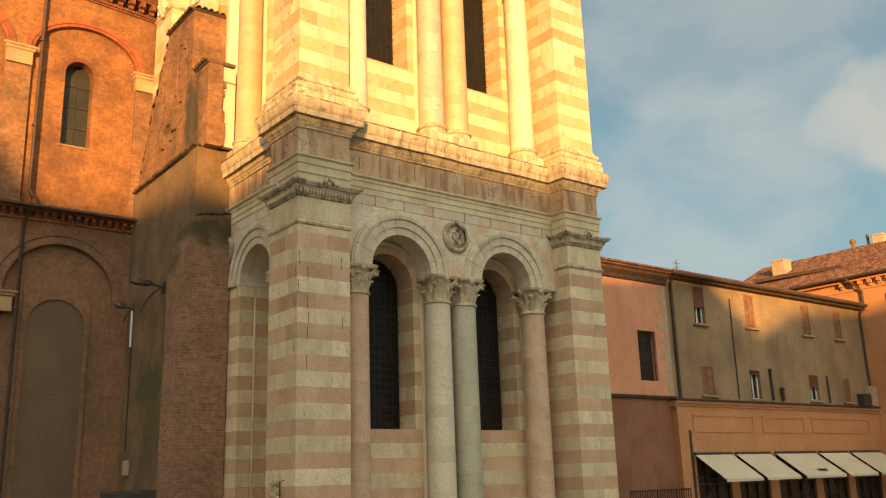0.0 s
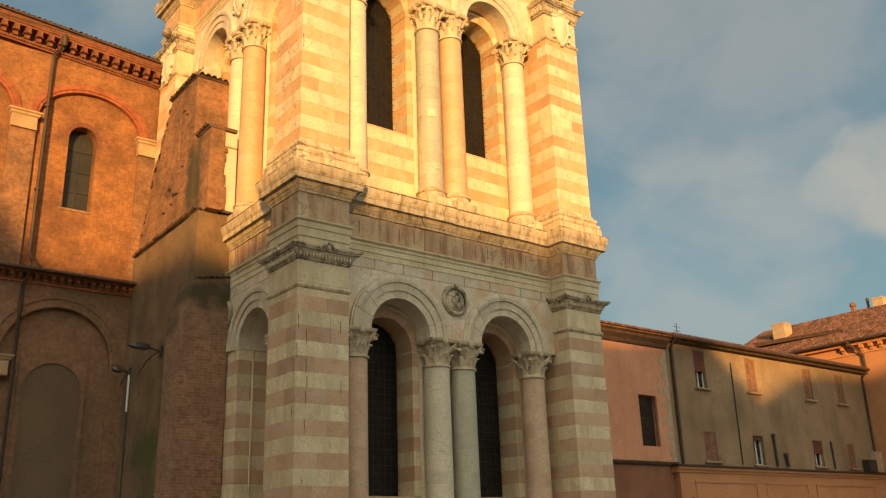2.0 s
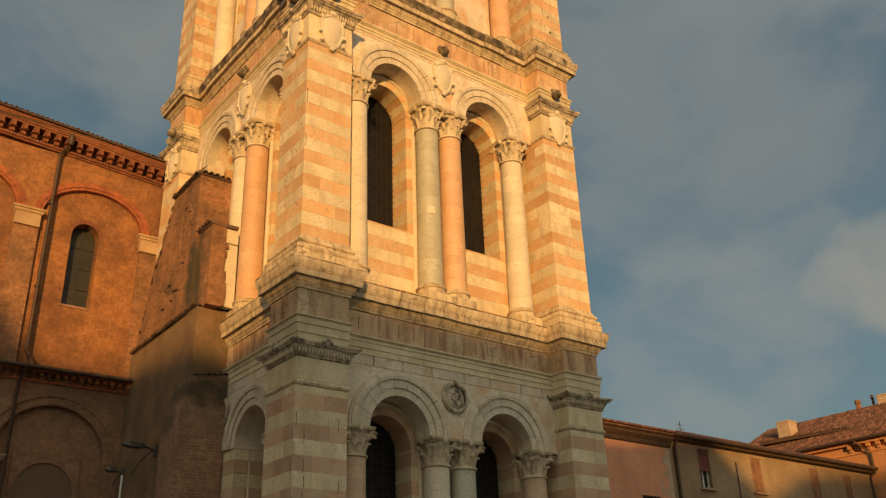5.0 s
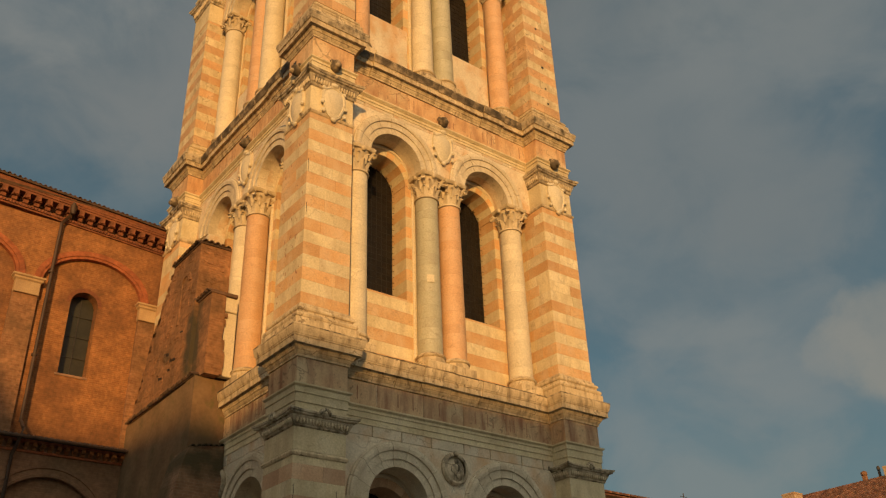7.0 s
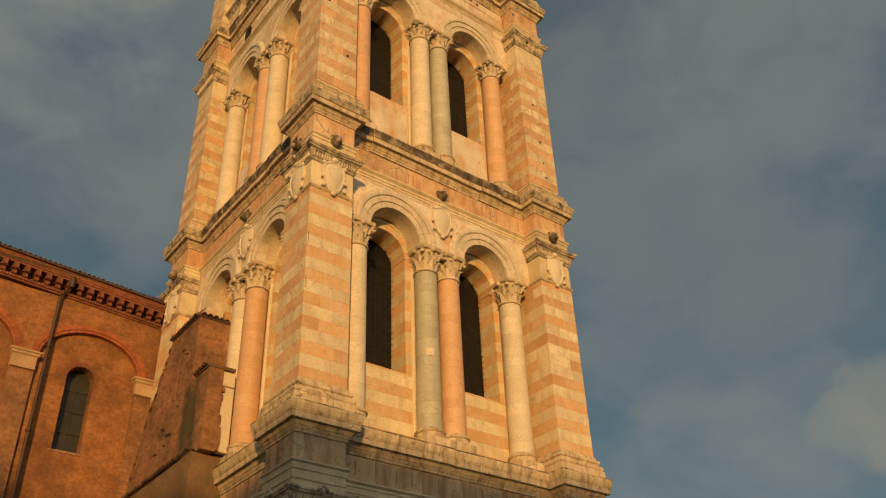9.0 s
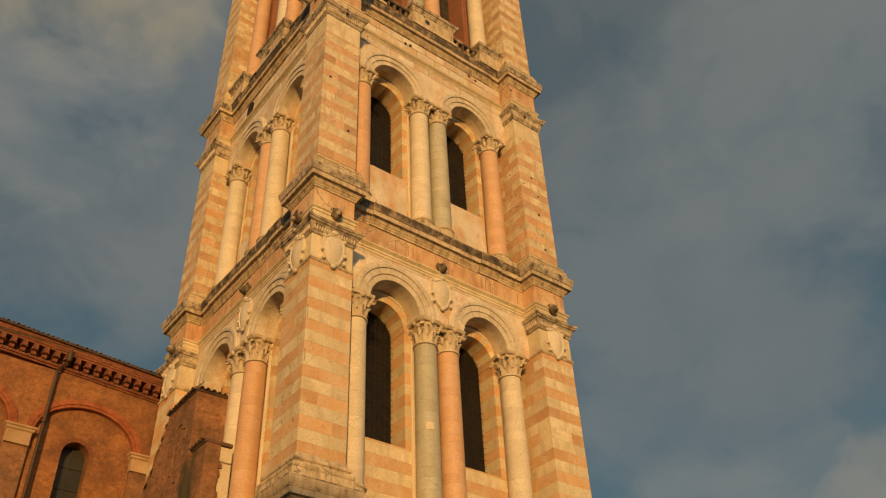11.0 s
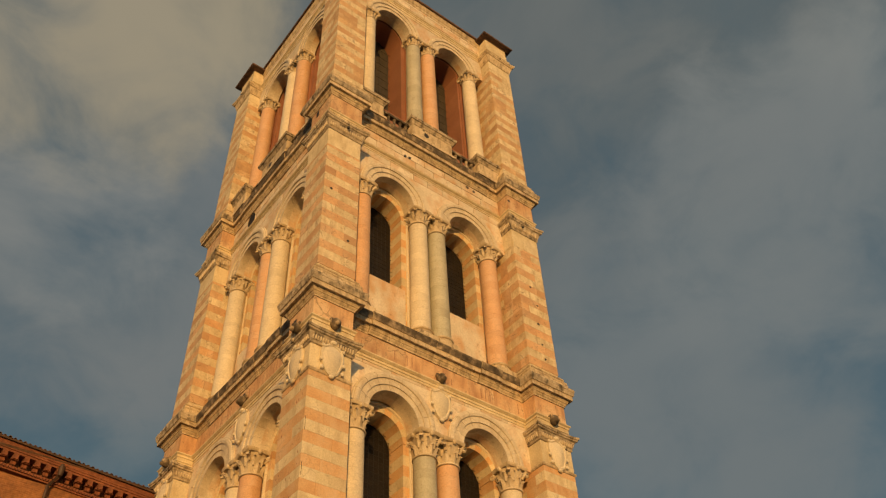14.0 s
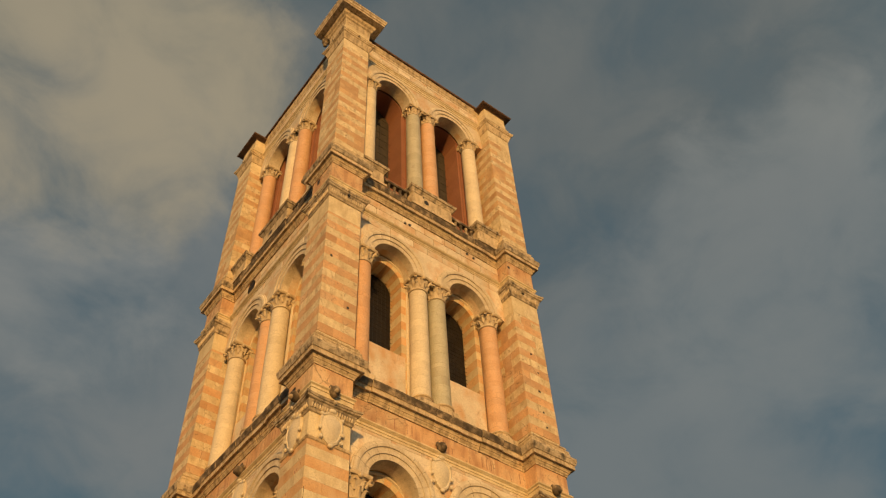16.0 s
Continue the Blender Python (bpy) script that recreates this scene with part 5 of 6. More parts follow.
# ---- broken brick walls between tower and church ----
brick_wall = thing("ruined_wall", "broken brick and plaster wall against the tower", "wall", at=(0, 0, 0))
a = Acc()
prism(a, [(5.25, GZ), (10.6, GZ), (10.6, 11.18), (5.25, 11.28)], "x", -0.45, 0.62)
part("plastered_wall", a, PLASTER, brick_wall, "stained plaster over old brick")
a = Acc()
prism(a, [(5.9, 11.2), (10.3, 11.15), (9.95, 12.1), (9.5, 13.1), (9.45, 13.6), (9.15, 14.15), (8.85, 14.3), (8.75, 14.9), (8.35, 15.15), (8.1, 15.7), (8.0, 15.95), (5.9, 15.98)], "x", -0.45, 0.6)
part("upper_wall", a, BRICK_WARM, brick_wall, "ragged old brickwork")
a = Acc()
prism(a, [(4.95, 11.25), (6.0, 11.25), (6.0, 13.85), (4.95, 13.85)], "x", -0.32, 0.14)
rng = random.Random(5)
z = 11.3
while z < 13.8:
    h = rng.uniform(0.08, 0.3)
    a.box(0.12, 0.14 + rng.uniform(0.0, 0.13), 4.97, 5.6, z, z + h)
    z += h
part("stub_wall", a, BRICK_WARM, brick_wall, "toothed brick stub")
a = Acc()
a.box(0.16, 0.58, 5.0, 5.5, 13.35, 13.82, 0, 0.02)
a.box(0.19, 0.6, 5.05, 5.5, 11.3, 13.34, 0, 0.02)
part("pale_quoin", a, CREAM, brick_wall, "pale stone blocks")
a = Acc()
prism(a, [(-0.84, GZ), (0.56, GZ), (0.56, 9.25), (-0.44, 9.1), (-0.55, 8.85), (-0.64, 8.5), (-0.74, 8.1), (-0.80, 7.5)], "y", 5.05, 6.2)
low = part("brick_pier", a, BRICK_OLD, brick_wall, "bare brick pier with a sloping head")
a = Acc()
tile_row(a, (-0.55, 5.3, 11.29), (-0.55, 10.55, 11.21), (-1, 0, 0), 0.085, 0.3, 0.03, 0.19)
a.box(-0.47, 0.6, 5.25, 10.6, 11.24, 11.31)
part("tile_coping", a, TILE_OLD, brick_wall, "dark tile coping")
a = Acc()
tile_row(a, (-0.57, 5.95, 15.99), (-0.57, 8.05, 15.97), (-1, 0, 0), 0.085, 0.3, 0.03, 0.19)
tile_row(a, (-0.45, 5.80, 15.99), (0.55, 5.80, 15.99), (0, -1, 0), 0.085, 0.3, 0.03, 0.19)
a.box(-0.48, 0.58, 5.86, 8.0, 15.93, 16.02)
part("tile_coping", a, TILE_OLD, brick_wall, "dark tile coping")
a = Acc()
tile_row(a, (-0.44, 4.95, 13.89), (-0.44, 6.0, 13.87), (-1, 0, 0), 0.085, 0.3, 0.03, 0.19)
a.box(-0.36, 0.52, 4.92, 5.9, 13.83, 13.93)
part("tile_coping", a, TILE_OLD, brick_wall, "dark tile coping")
a = Acc()
tile_row(a, (-0.46, 5.0, 9.08), (0.56, 5.0, 9.24), (0, -1, 0), 0.075, 0.3, 0.03, 0.16)
part("tile_coping", a, MOSS, low, "mossy tiles on the pier's head")
a = Acc()
n = 12
rise = [(6.80 + 0.40 * math.cos(math.pi * q / n), 14.85 + 0.40 * math.sin(math.pi * q / n)) for q in range(n + 1)]
inner = [(6.80 + 0.26 * math.cos(math.pi * q / n), 14.85 + 0.26 * math.sin(math.pi * q / n)) for q in range(n + 1)]
for q in range(n):
    prism(a, [rise[q], rise[q + 1], inner[q + 1], inner[q]], "x", -0.50, -0.44)
a.box(-0.485, -0.44, 7.06, 7.2, 13.5, 14.85, 0, 0.008)
part("walled_up_arch", a, BRICK_WARM, brick_wall, "narrow walled-up arch in relief")
# black plates on the brick face paint the shade in missing-brick gaps
for y, z, w, h in ((7.55, 12.62, 0.42, 0.12), (6.95, 12.28, 0.5, 0.11), (7.3, 12.05, 0.3, 0.08), (7.9, 11.95, 0.35, 0.09), (6.6, 13.1, 0.26, 0.07)):
    a = Acc()
    prism(a, [(y, z), (y + w, z + 0.18 * w), (y + w * 0.96, z + 0.18 * w + h), (y + 0.05, z + h)], "x", -0.453, -0.40)
    part("lost_brick", a, IRON, brick_wall, "dark plate for the shade in a gap of lost bricks")
# crumbled bricks that stand out of the old faces
a = Acc()
for i in range(300):
    z = rng.uniform(11.3, 15.9)
    s = rng.uniform(0.004, 0.02)
    w, h = rng.uniform(0.07, 0.22), rng.uniform(0.04, 0.09)
    if rng.random() < 0.65:
        edge_y = 10.0 - 2.0 * max(0.0, min(1.0, (z - 12.1) / 3.6))
        y = rng.uniform(5.92, edge_y - 0.2)
        a.box(-0.45 - s, -0.40, y, y + w, z, z + h, 0, 0.008)
    else:
        x = rng.uniform(-0.43, 0.35)
        a.box(x, x + w, 5.9 - s, 5.95, z, z + h, 0, 0.008)
for i in range(48):
    z = rng.uniform(11.2, 15.7)
    t = (z - 11.15) / 4.8
    y = 10.3 - 2.3 * t + (0.12 if 0.3 < t < 0.6 else 0.0)
    a.box(-0.46, 0.3, y - 0.15, y + rng.uniform(0.0, 0.13), z, z + rng.uniform(0.05, 0.16), 0, 0.01)
tagged(part("crumbled_bricks", a, BRICK_WARM, brick_wall, "crumbled bricks standing out"), kind="stuff")
# wall lamps
for (x, y, z, s) in ((-0.47, 7.35, 7.5, 1.0), (-0.47, 10.0, 7.28, 0.55)):
    lamp = thing("wall_lamp", "dark metal floodlight on a wall bracket", "lamp", "wall lamps", (x, y, z))
    a = Acc()
    a.tube([(0, 0, -0.1), (-0.25 * s, 0, -0.02), (-0.5 * s, 0, 0.02)], 0.03, 8)
    a.tube([(0, 0.0, 0.0), (-0.2 * s, 0.6 * s, -0.25), (-0.1 * s, 1.6 * s, -0.5)], 0.02, 6)
    a.box(-0.03, 0.03, -0.08, 0.08, -0.25, 0.1, 0, 0.01)
    part("bracket", a, FRAME, lamp)
    a = Acc()
    vs = []
    for u, w, h0, h1 in ((-0.35, 0.05, -0.03, 0.05), (-0.45, 0.13, -0.06, 0.09), (-0.8, 0.15, -0.05, 0.10), (-0.98, 0.08, 0.0, 0.06)):
        vs += [(u * s, -w, h0), (u * s, w, h0), (u * s, w * 0.7, h1), (u * s, -w * 0.7, h1)]
    a.add(vs, [(4 * j + i, 4 * j + (i + 1) % 4, 4 * j + 4 + (i + 1) % 4, 4 * j + 4 + i) for j in range(3) for i in range(4)] + [(3, 2, 1, 0), (12, 13, 14, 15)])
    part("lamp_head", a, FRAME, lamp)
a = Acc()
a.tube([(-0.5, 9.95, 6.0), (-0.5, 9.95, 7.15)], 0.035, 8)
pipe = tagged(part("conduit_pipe", a, WHITEPAINT), "short pale pipe up the plastered wall", "pipe")
a = Acc()
a.tube([(-0.48, 9.95, 2.8), (-0.48, 9.95, 6.0)], 0.02, 6)
part("cable", a, FRAME, pipe, "thin dark cable")
a = Acc()
a.box(-0.56, -0.45, 9.55, 9.9, 2.05, 2.5, 0, 0.02)
tagged(part("meter_box", a, PALE), "small pale box on the plastered wall", "box")

# ---- church flank ----
church = thing("church", "red brick church flank with blind arches and corbelled eaves", "church", at=(0, 0, 0))
CY = 11.0
X_L = -46.0
PIL = [(-4.70 - 4.2 * i, -3.90 - 4.2 * i) for i in range(10)] + [(-0.50, 0.24)]
a = Acc()
cuts = []
for i in range(9):
    c = -2.36 - 4.2 * i
    cuts.append((c - 0.46, c + 0.46))
edges = [0.4] + [v for c in cuts for v in (c[1], c[0])] + [X_L]
for hi, lo in zip(edges[0::2], edges[1::2]):
    a = Acc()
    a.box(lo, hi, CY, CY + 0.7, 10.0, 18.9)
    part("upper_wall", a, BRICK, church, "warm red brick clerestory wall")
for lo, hi in cuts:
    a = Acc()
    a.box(lo, hi, CY, CY + 0.7, 10.0, 12.7)
    part("window_apron", a, BRICK, church)
    a = Acc()
    a.arched(lo, hi, 15.26, 18.9, CY, CY + 0.7, [((lo + hi) / 2, 0.459, 0.46)])
    part("window_wall", a, BRICK, church, "warm red brick clerestory wall")
# shallow frame of pilasters and blind arches
a = Acc()
SPR = 15.72
arch_c = [(-2.2 - 4.2 * i) for i in range(10)]
for lo, hi in PIL:
    a = Acc()
    a.box(lo, hi, CY - 0.14, CY, 10.0, 15.1, 0, 0.008)
    part("pilaster", a, BRICK_WARM, church, "flat brick pilaster")
a = Acc()
a.arched(X_L, 0.4, SPR, 18.05, CY - 0.14, CY, [(c, 1.70, 1.24) for c in sorted(arch_c)], 22)
part("arcade_wall", a, BRICK, church)
for c in arch_c:
    a = Acc()
    n = 26
    prof = [(1.68, 1.22, CY - 0.0), (1.68, 1.22, CY - 0.17), (1.78, 1.32, CY - 0.17), (1.78, 1.32, CY - 0.2), (1.96, 1.50, CY - 0.2), (1.96, 1.5, CY - 0.1)]
    vs = []
    for i in range(n + 1):
        t = math.pi * i / n
        vs += [(c + rx * math.cos(t), y, SPR + rz * math.sin(t)) for rx, rz, y in prof]
    q = len(prof)
    a.add(vs, [(i * q + j, i * q + (j + 1) % q, (i + 1) * q + (j + 1) % q, (i + 1) * q + j) for i in range(n) for j in range(q)] + [tuple(range(q - 1, -1, -1)), tuple(range(n * q, n * q + q))])
    part("blind_arch", a, BRICK_RED, church, "red brick arch")
imp = Acc()
imp.box(-0.40, 0.40, -0.22, 0.0, -0.62, -0.16, 0, 0.012)
imp.ring(-0.40, 0.40, -0.22, 0.1, [(0.0, -0.18), (0.05, -0.14), (0.06, -0.08), (0.11, -0.05), (0.12, 0.0), (0.0, 0.02)])
IMPOST = imp.mesh("impost", [TANSTONE])
for lo, hi in PIL:
    ob = part("impost", IMPOST, None, church, "pale stone impost block")
    ob.location = ((lo + hi) / 2, CY, SPR)
for lo, hi in cuts[:4]:
    c = (lo + hi) / 2
    a = Acc()
    pts = [(c - 0.5, 12.6), (c + 0.5, 12.6)] + [(c + 0.5 * math.cos(math.pi * i / 16), 15.26 + 0.5 * math.sin(math.pi * i / 16)) for i in range(17)]
    n = len(pts)
    a.add([(x, CY + 0.42, z) for x, z in pts] + [(x, CY + 0.46, z) for x, z in pts], [tuple(range(n)), tuple(range(2 * n - 1, n - 1, -1))] + [(i, (i + 1) % n, n + (i + 1) % n, n + i) for i in range(n)])
    win = part("window", a, DUSTYGLASS, church, "tall round-headed window of old glass")
    a = Acc()
    a.box(c - 0.015, c + 0.015, CY + 0.38, CY + 0.42, 12.7, 15.7)
    for z in (13.45, 14.2, 14.95):
        a.box(c - 0.46, c + 0.46, CY + 0.385, CY + 0.41, z - 0.01, z + 0.01)
    part("glazing_bar", a, FRAME, win)
    a = Acc()
    a.sweep_arch(c, 15.26, [(0.46, CY + 0.02), (0.46, CY - 0.012), (0.60, CY - 0.012), (0.60, CY + 0.02)], 20)
    part("window_arch", a, BRICK_DARK, win, "dark brick window arch")
    a = Acc()
    a.box(c - 0.55, c + 0.5, CY - 0.03, CY + 0.4, 12.62, 12.7, 0, 0.01)
    part("sill", a, BRICK_OLD, win)
# corbelled eaves, tilted down a little towards the tower to fit the camera's view


def eave_z(x):
    return -0.062 * (x + 2.8)


a = Acc()
prism(a, [(X_L, 18.02 + eave_z(X_L)), (0.38, 18.02 + eave_z(0.38)), (0.38, 18.2 + eave_z(0.38)), (X_L, 18.2 + eave_z(X_L))], "y", CY - 0.2, CY + 0.3)
for i in range(60):
    x = 0.3 - 0.105 * i
    z = eave_z(x)
    a.box(x - 0.06, x, CY - 0.26, CY, 18.08 + z, 18.17 + z)
part("string_course", a, BRICK_DARK, church, "toothed red brick string course")
co = Acc()
prism(co, [(0.0, 0.0), (-0.12, 0.03), (-0.14, 0.14), (-0.28, 0.17), (-0.30, 0.36), (0.0, 0.36)], "x", -0.085, 0.085)
co.box(-0.12, 0.12, -0.24, 0.0, 0.15, 0.21)
CORBEL = co.mesh("corbel", [BRICK_DARK])
for i in range(34):
    x = 0.25 - 0.37 * i
    ob = part("corbel", CORBEL, None, church)
    ob.location = (x, CY - 0.1, 18.22 + eave_z(x))
a = Acc()
for y0, z0, z1 in ((CY - 0.36, 18.58, 18.66), (CY - 0.39, 18.66, 18.74), (CY - 0.41, 18.74, 18.92)):
    prism(a, [(X_L, z0 + eave_z(X_L)), (0.38, z0 + eave_z(0.38)), (0.38, z1 + eave_z(0.38)), (X_L, z1 + eave_z(X_L))], "y", y0, CY + 0.3)
part("eave_course", a, BRICK_DARK, church, "projecting brick courses")
a = Acc()
prism(a, [(X_L, 18.91 + eave_z(X_L)), (0.4, 18.91 + eave_z(0.4)), (0.4, 18.99 + eave_z(0.4)), (X_L, 18.99 + eave_z(X_L))], "y", CY - 0.5, CY + 0.6)
tile_row(a, (-9.0, CY - 0.52, 18.97 + eave_z(-9.0)), (0.4, CY - 0.52, 18.97 + eave_z(0.4)), (0, -1, -0.1), 0.06, 0.4, 0.03, 0.17)
part("eave_tiles", a, TILE_OLD, church, "dark curved tiles")
a = Acc()
prism(a, [(CY - 0.45, 18.9), (CY + 6.5, 21.6), (CY + 6.5, 21.4), (CY - 0.3, 18.75)], "x", X_L, 3.0)
part("roof", a, TILE_OLD, church)
# lower wall with its own blind arch
LY = 10.6
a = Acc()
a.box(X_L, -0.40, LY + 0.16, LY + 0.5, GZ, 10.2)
part("lower_wall", a, BRICK_SHADED, church, "lower brick wall, its shade toned into the brown")
a = Acc()
low_c = [(-2.58 - 4.2 * i) for i in range(10)]
a.arched(X_L, -0.40, 7.55, 10.2, LY, LY + 0.16, [(c, 1.66, 1.72) for c in sorted(low_c)], 24)
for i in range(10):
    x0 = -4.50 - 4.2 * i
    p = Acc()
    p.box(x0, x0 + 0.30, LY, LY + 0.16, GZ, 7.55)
    part("lower_pilaster", p, BRICK_SHADED, church)
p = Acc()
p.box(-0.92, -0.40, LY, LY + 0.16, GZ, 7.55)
part("lower_pilaster", p, BRICK_SHADED, church)
part("lower_arcade", a, BRICK_SHADED, church)
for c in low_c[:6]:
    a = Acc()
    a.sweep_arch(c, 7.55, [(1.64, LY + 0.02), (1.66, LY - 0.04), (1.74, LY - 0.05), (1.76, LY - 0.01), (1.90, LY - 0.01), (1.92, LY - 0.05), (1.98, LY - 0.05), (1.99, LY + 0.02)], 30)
    part("blind_arch", a, BRICK_SHADED, church, "moulded brick arch")
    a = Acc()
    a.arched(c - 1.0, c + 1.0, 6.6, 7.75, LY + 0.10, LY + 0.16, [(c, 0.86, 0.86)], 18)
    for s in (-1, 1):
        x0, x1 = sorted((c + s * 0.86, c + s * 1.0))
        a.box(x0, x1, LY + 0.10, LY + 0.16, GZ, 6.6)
    blocked = part("blocked_window", a, BRICK_SHADED, church, "walled-up round-headed opening")
    a = Acc()
    pts = [(c - 0.86, GZ), (c + 0.86, GZ)] + [(c + 0.86 * math.cos(math.pi * i / 16), 6.6 + 0.86 * math.sin(math.pi * i / 16)) for i in range(17)]
    prism(a, pts, "y", LY + 0.145, LY + 0.17)
    part("infill", a, INFILL, blocked, "smooth grey-brown infill")
ob = part("impost", IMPOST, None, church, "pale stone impost block")
ob.location = (-4.32, LY + 0.12, 7.55)
# string courses and corbels: lighter brick puts the bounced light into their colour
a = Acc()
prism(a, [(X_L, 9.86), (-0.4, 9.86), (-0.4, 9.93), (X_L, 9.93)], "y", LY - 0.07, LY + 0.2)
prism(a, [(X_L, 10.14), (-0.4, 10.14), (-0.4, 10.24), (X_L, 10.24)], "y", LY - 0.22, LY + 0.2)
part("string_course", a, BRICK_RED, church)
lc = Acc()
prism(lc, [(0.0, 0.0), (-0.08, 0.02), (-0.10, 0.08), (-0.2, 0.1), (-0.2, 0.22), (0.0, 0.22)], "x", -0.06, 0.06)
LOWCORBEL = lc.mesh("corbel", [BRICK])
for i in range(28):
    ob = part("corbel", LOWCORBEL, None, church)
    ob.location = (-0.5 - 0.245 * i, LY, 9.93)
a = Acc()
prism(a, [(LY - 0.42, 10.25), (CY + 0.05, 10.50), (CY + 0.05, 10.4), (LY - 0.2, 10.2)], "x", X_L, -0.42)
tile_row(a, (-8.0, LY - 0.46, 10.23), (-0.45, LY - 0.46, 10.23), (0, -1, -0.2), 0.06, 0.3, 0.04, 0.17)
part("lower_roof", a, TILE_OLD, church, "narrow dark tiled pent roof")
a = Acc()
a.tube([(-8.0, LY - 0.5, 10.20), (-0.45, LY - 0.5, 10.20)], 0.05, 8)
part("gutter", a, COPPER, church)
a = Acc()
a.tube([(-3.42, CY - 0.5, 18.75), (-3.42, CY - 0.48, 18.45), (-3.45, CY - 0.4, 18.3), (-3.66, CY - 0.3, 17.95), (-3.66, CY - 0.28, 17.6), (-3.68, CY - 0.28, 10.8)], 0.058, 10)
a.tube([(-3.68, CY - 0.28, 10.85), (-3.70, LY - 0.5, 10.45), (-3.72, LY - 0.5, 10.2), (-3.80, LY - 0.14, 9.7), (-3.80, LY - 0.12, GZ)], 0.055, 10)
for z in (16.0, 13.0, 7.0, 4.0):
    a.tube([(-3.68 if z > 10 else -3.8, (CY - 0.28) if z > 10 else LY - 0.12, z), (-3.68 if z > 10 else -3.8, (CY - 0.28) if z > 10 else LY - 0.12, z + 0.07)], 0.095, 10)
a.lathe(-3.42, CY - 0.5, [(0.07, 18.3), (0.10, 18.4), (0.11, 18.62), (0.12, 18.64)], 10)
part("drainpipe", a, COPPER, church, "brown metal drainpipe", True)
# gabled roof end behind the tower's corner
a = Acc()
prism(a, [(CY + 0.6, 18.6), (CY + 4.6, 21.2), (CY + 4.6, 18.6)], "x", 0.3, 3.0)
part("gable_end", a, TILE_OLD, church)

# dark panel for an unidentified object, placed to fit the camera's view
bar = thing("barrier", "dark panel standing in for an unidentified object before the plastered wall", "barrier", at=(0, 0, 0))
a = Acc()
p0, p1 = Vector((-2.15, 6.6, 0)), Vector((-0.75, 6.2, 0))
d = (p1 - p0).normalized()
nrm = Vector((-d.y, d.x, 0))
for z0, z1, t in ((-0.55, 1.52, 0.02), (1.52, 1.62, 0.05)):
    vs = []
    for z in (z0, z1):
        vs += [p0 - nrm * t + Vector((0, 0, z)), p1 - nrm * t + Vector((0, 0, z)), p1 + nrm * t + Vector((0, 0, z)), p0 + nrm * t + Vector((0, 0, z))]
    a.add(vs, [(3, 2, 1, 0), (4, 5, 6, 7), (0, 1, 5, 4), (1, 2, 6, 5), (2, 3, 7, 6), (3, 0, 4, 7)])
part("panel", a, FRAME, bar)
for q in (p0, p1):
    a = Acc()
    a.tube([(q.x, q.y, GZ), (q.x, q.y, 1.63)], 0.04, 8)
    part("post", a, FRAME, bar)

# ---- houses beyond the tower ----
HY = 7.0
pink = thing("salmon_house", "salmon plastered house with a tiled roof", "house", at=(0, 0, 0))
a = Acc()
wall_with_holes(a, 12.0, 22.55, 4.85, 9.85, HY, HY + 0.5, [(20.4, 21.58, 5.5, 7.68)])
part("wall", a, SALMON, pink)
a = Acc()
rng = random.Random(12)
left = [(22.18 + 0.16 * math.sin(1.7 * q) + rng.uniform(-0.12, 0.10), 9.8 - 4.9 * q / 27) for q in range(28)]
prism(a, [(22.58, 4.9), (22.58, 9.8)] + left, "y", HY - 0.012, HY)
for q in range(7):
    u, w, r = rng.uniform(21.72, 22.1), rng.uniform(5.0, 9.4), rng.uniform(0.05, 0.14)
    prism(a, [(u + r * rng.uniform(0.6, 1.1) * math.cos(6.2832 * e / 8), w + 2.2 * r * rng.uniform(0.6, 1.1) * math.sin(6.2832 * e / 8)) for e in range(8)], "y", HY - 0.010, HY)
part("bare_patch", a, PALE, pink, "bare plaster where the paint fell off")
a = Acc()
wall_with_holes(a, 12.0, 22.55, GZ, 4.72, HY + 0.02, HY + 0.5, [])
part("lower_wall", a, BROWNWALL, pink, "brown plastered lower wall")
a = Acc()
a.line(12.0, 22.6, HY, [(0, 4.7), (0.06, 4.72), (0.1, 4.8), (0.1, 4.86), (0, 4.88)], 0.1)
a.line(12.0, 22.6, HY, [(0, 9.85), (0.08, 9.9), (0.12, 10.05), (0.3, 10.2), (0.32, 10.3), (0.4, 10.34), (0.4, 10.42), (0, 10.44)], 0.4)
part("eaves_moulding", a, EAVE_SHADE, pink, "brown moulded eaves")
a = Acc()
a.box(20.4, 21.58, HY + 0.3, HY + 0.34, 5.5, 7.68)
win = part("window", a, SHOPGLASS, pink, "dark window behind an iron grille")
a = Acc()
for i in range(7):
    a.box(20.45 + i * 0.18, 20.47 + i * 0.18, HY + 0.1, HY + 0.12, 5.5, 7.68)
for z in (6.1, 6.7, 7.3):
    a.box(20.4, 21.58, HY + 0.09, HY + 0.11, z, z + 0.02)
part("grille", a, IRON, win)


def tile_roof(acc, x0, x1, y0, y1, z0, z1, pitch=0.22):
    """Tiled slope from the eave at y0 up to y1: rows of half-round tiles."""
    n = int((x1 - x0) / pitch)
    rows = max(3, int(math.hypot(y1 - y0, z1 - z0) / 0.4))
    for i in range(n):
        x = x0 + (i + 0.5) * pitch
        for r in range(rows):
            f0, f1 = r / rows, (r + 1.25) / rows
            vs = []
            for f, up, rr in ((f0, 0.03, 0.1), (min(f1, 1.0), 0.0, 0.08)):
                for m in range(5):
                    t = math.pi * m / 4
                    vs.append((x + rr * math.cos(t) + random.uniform(-0.006, 0.006), y0 + (y1 - y0) * f, z0 + (z1 - z0) * f + up + rr * math.sin(t)))
            acc.add(vs, [(m, m + 1, m + 6, m + 5) for m in range(4)] + [(4, 3, 2, 1, 0)])


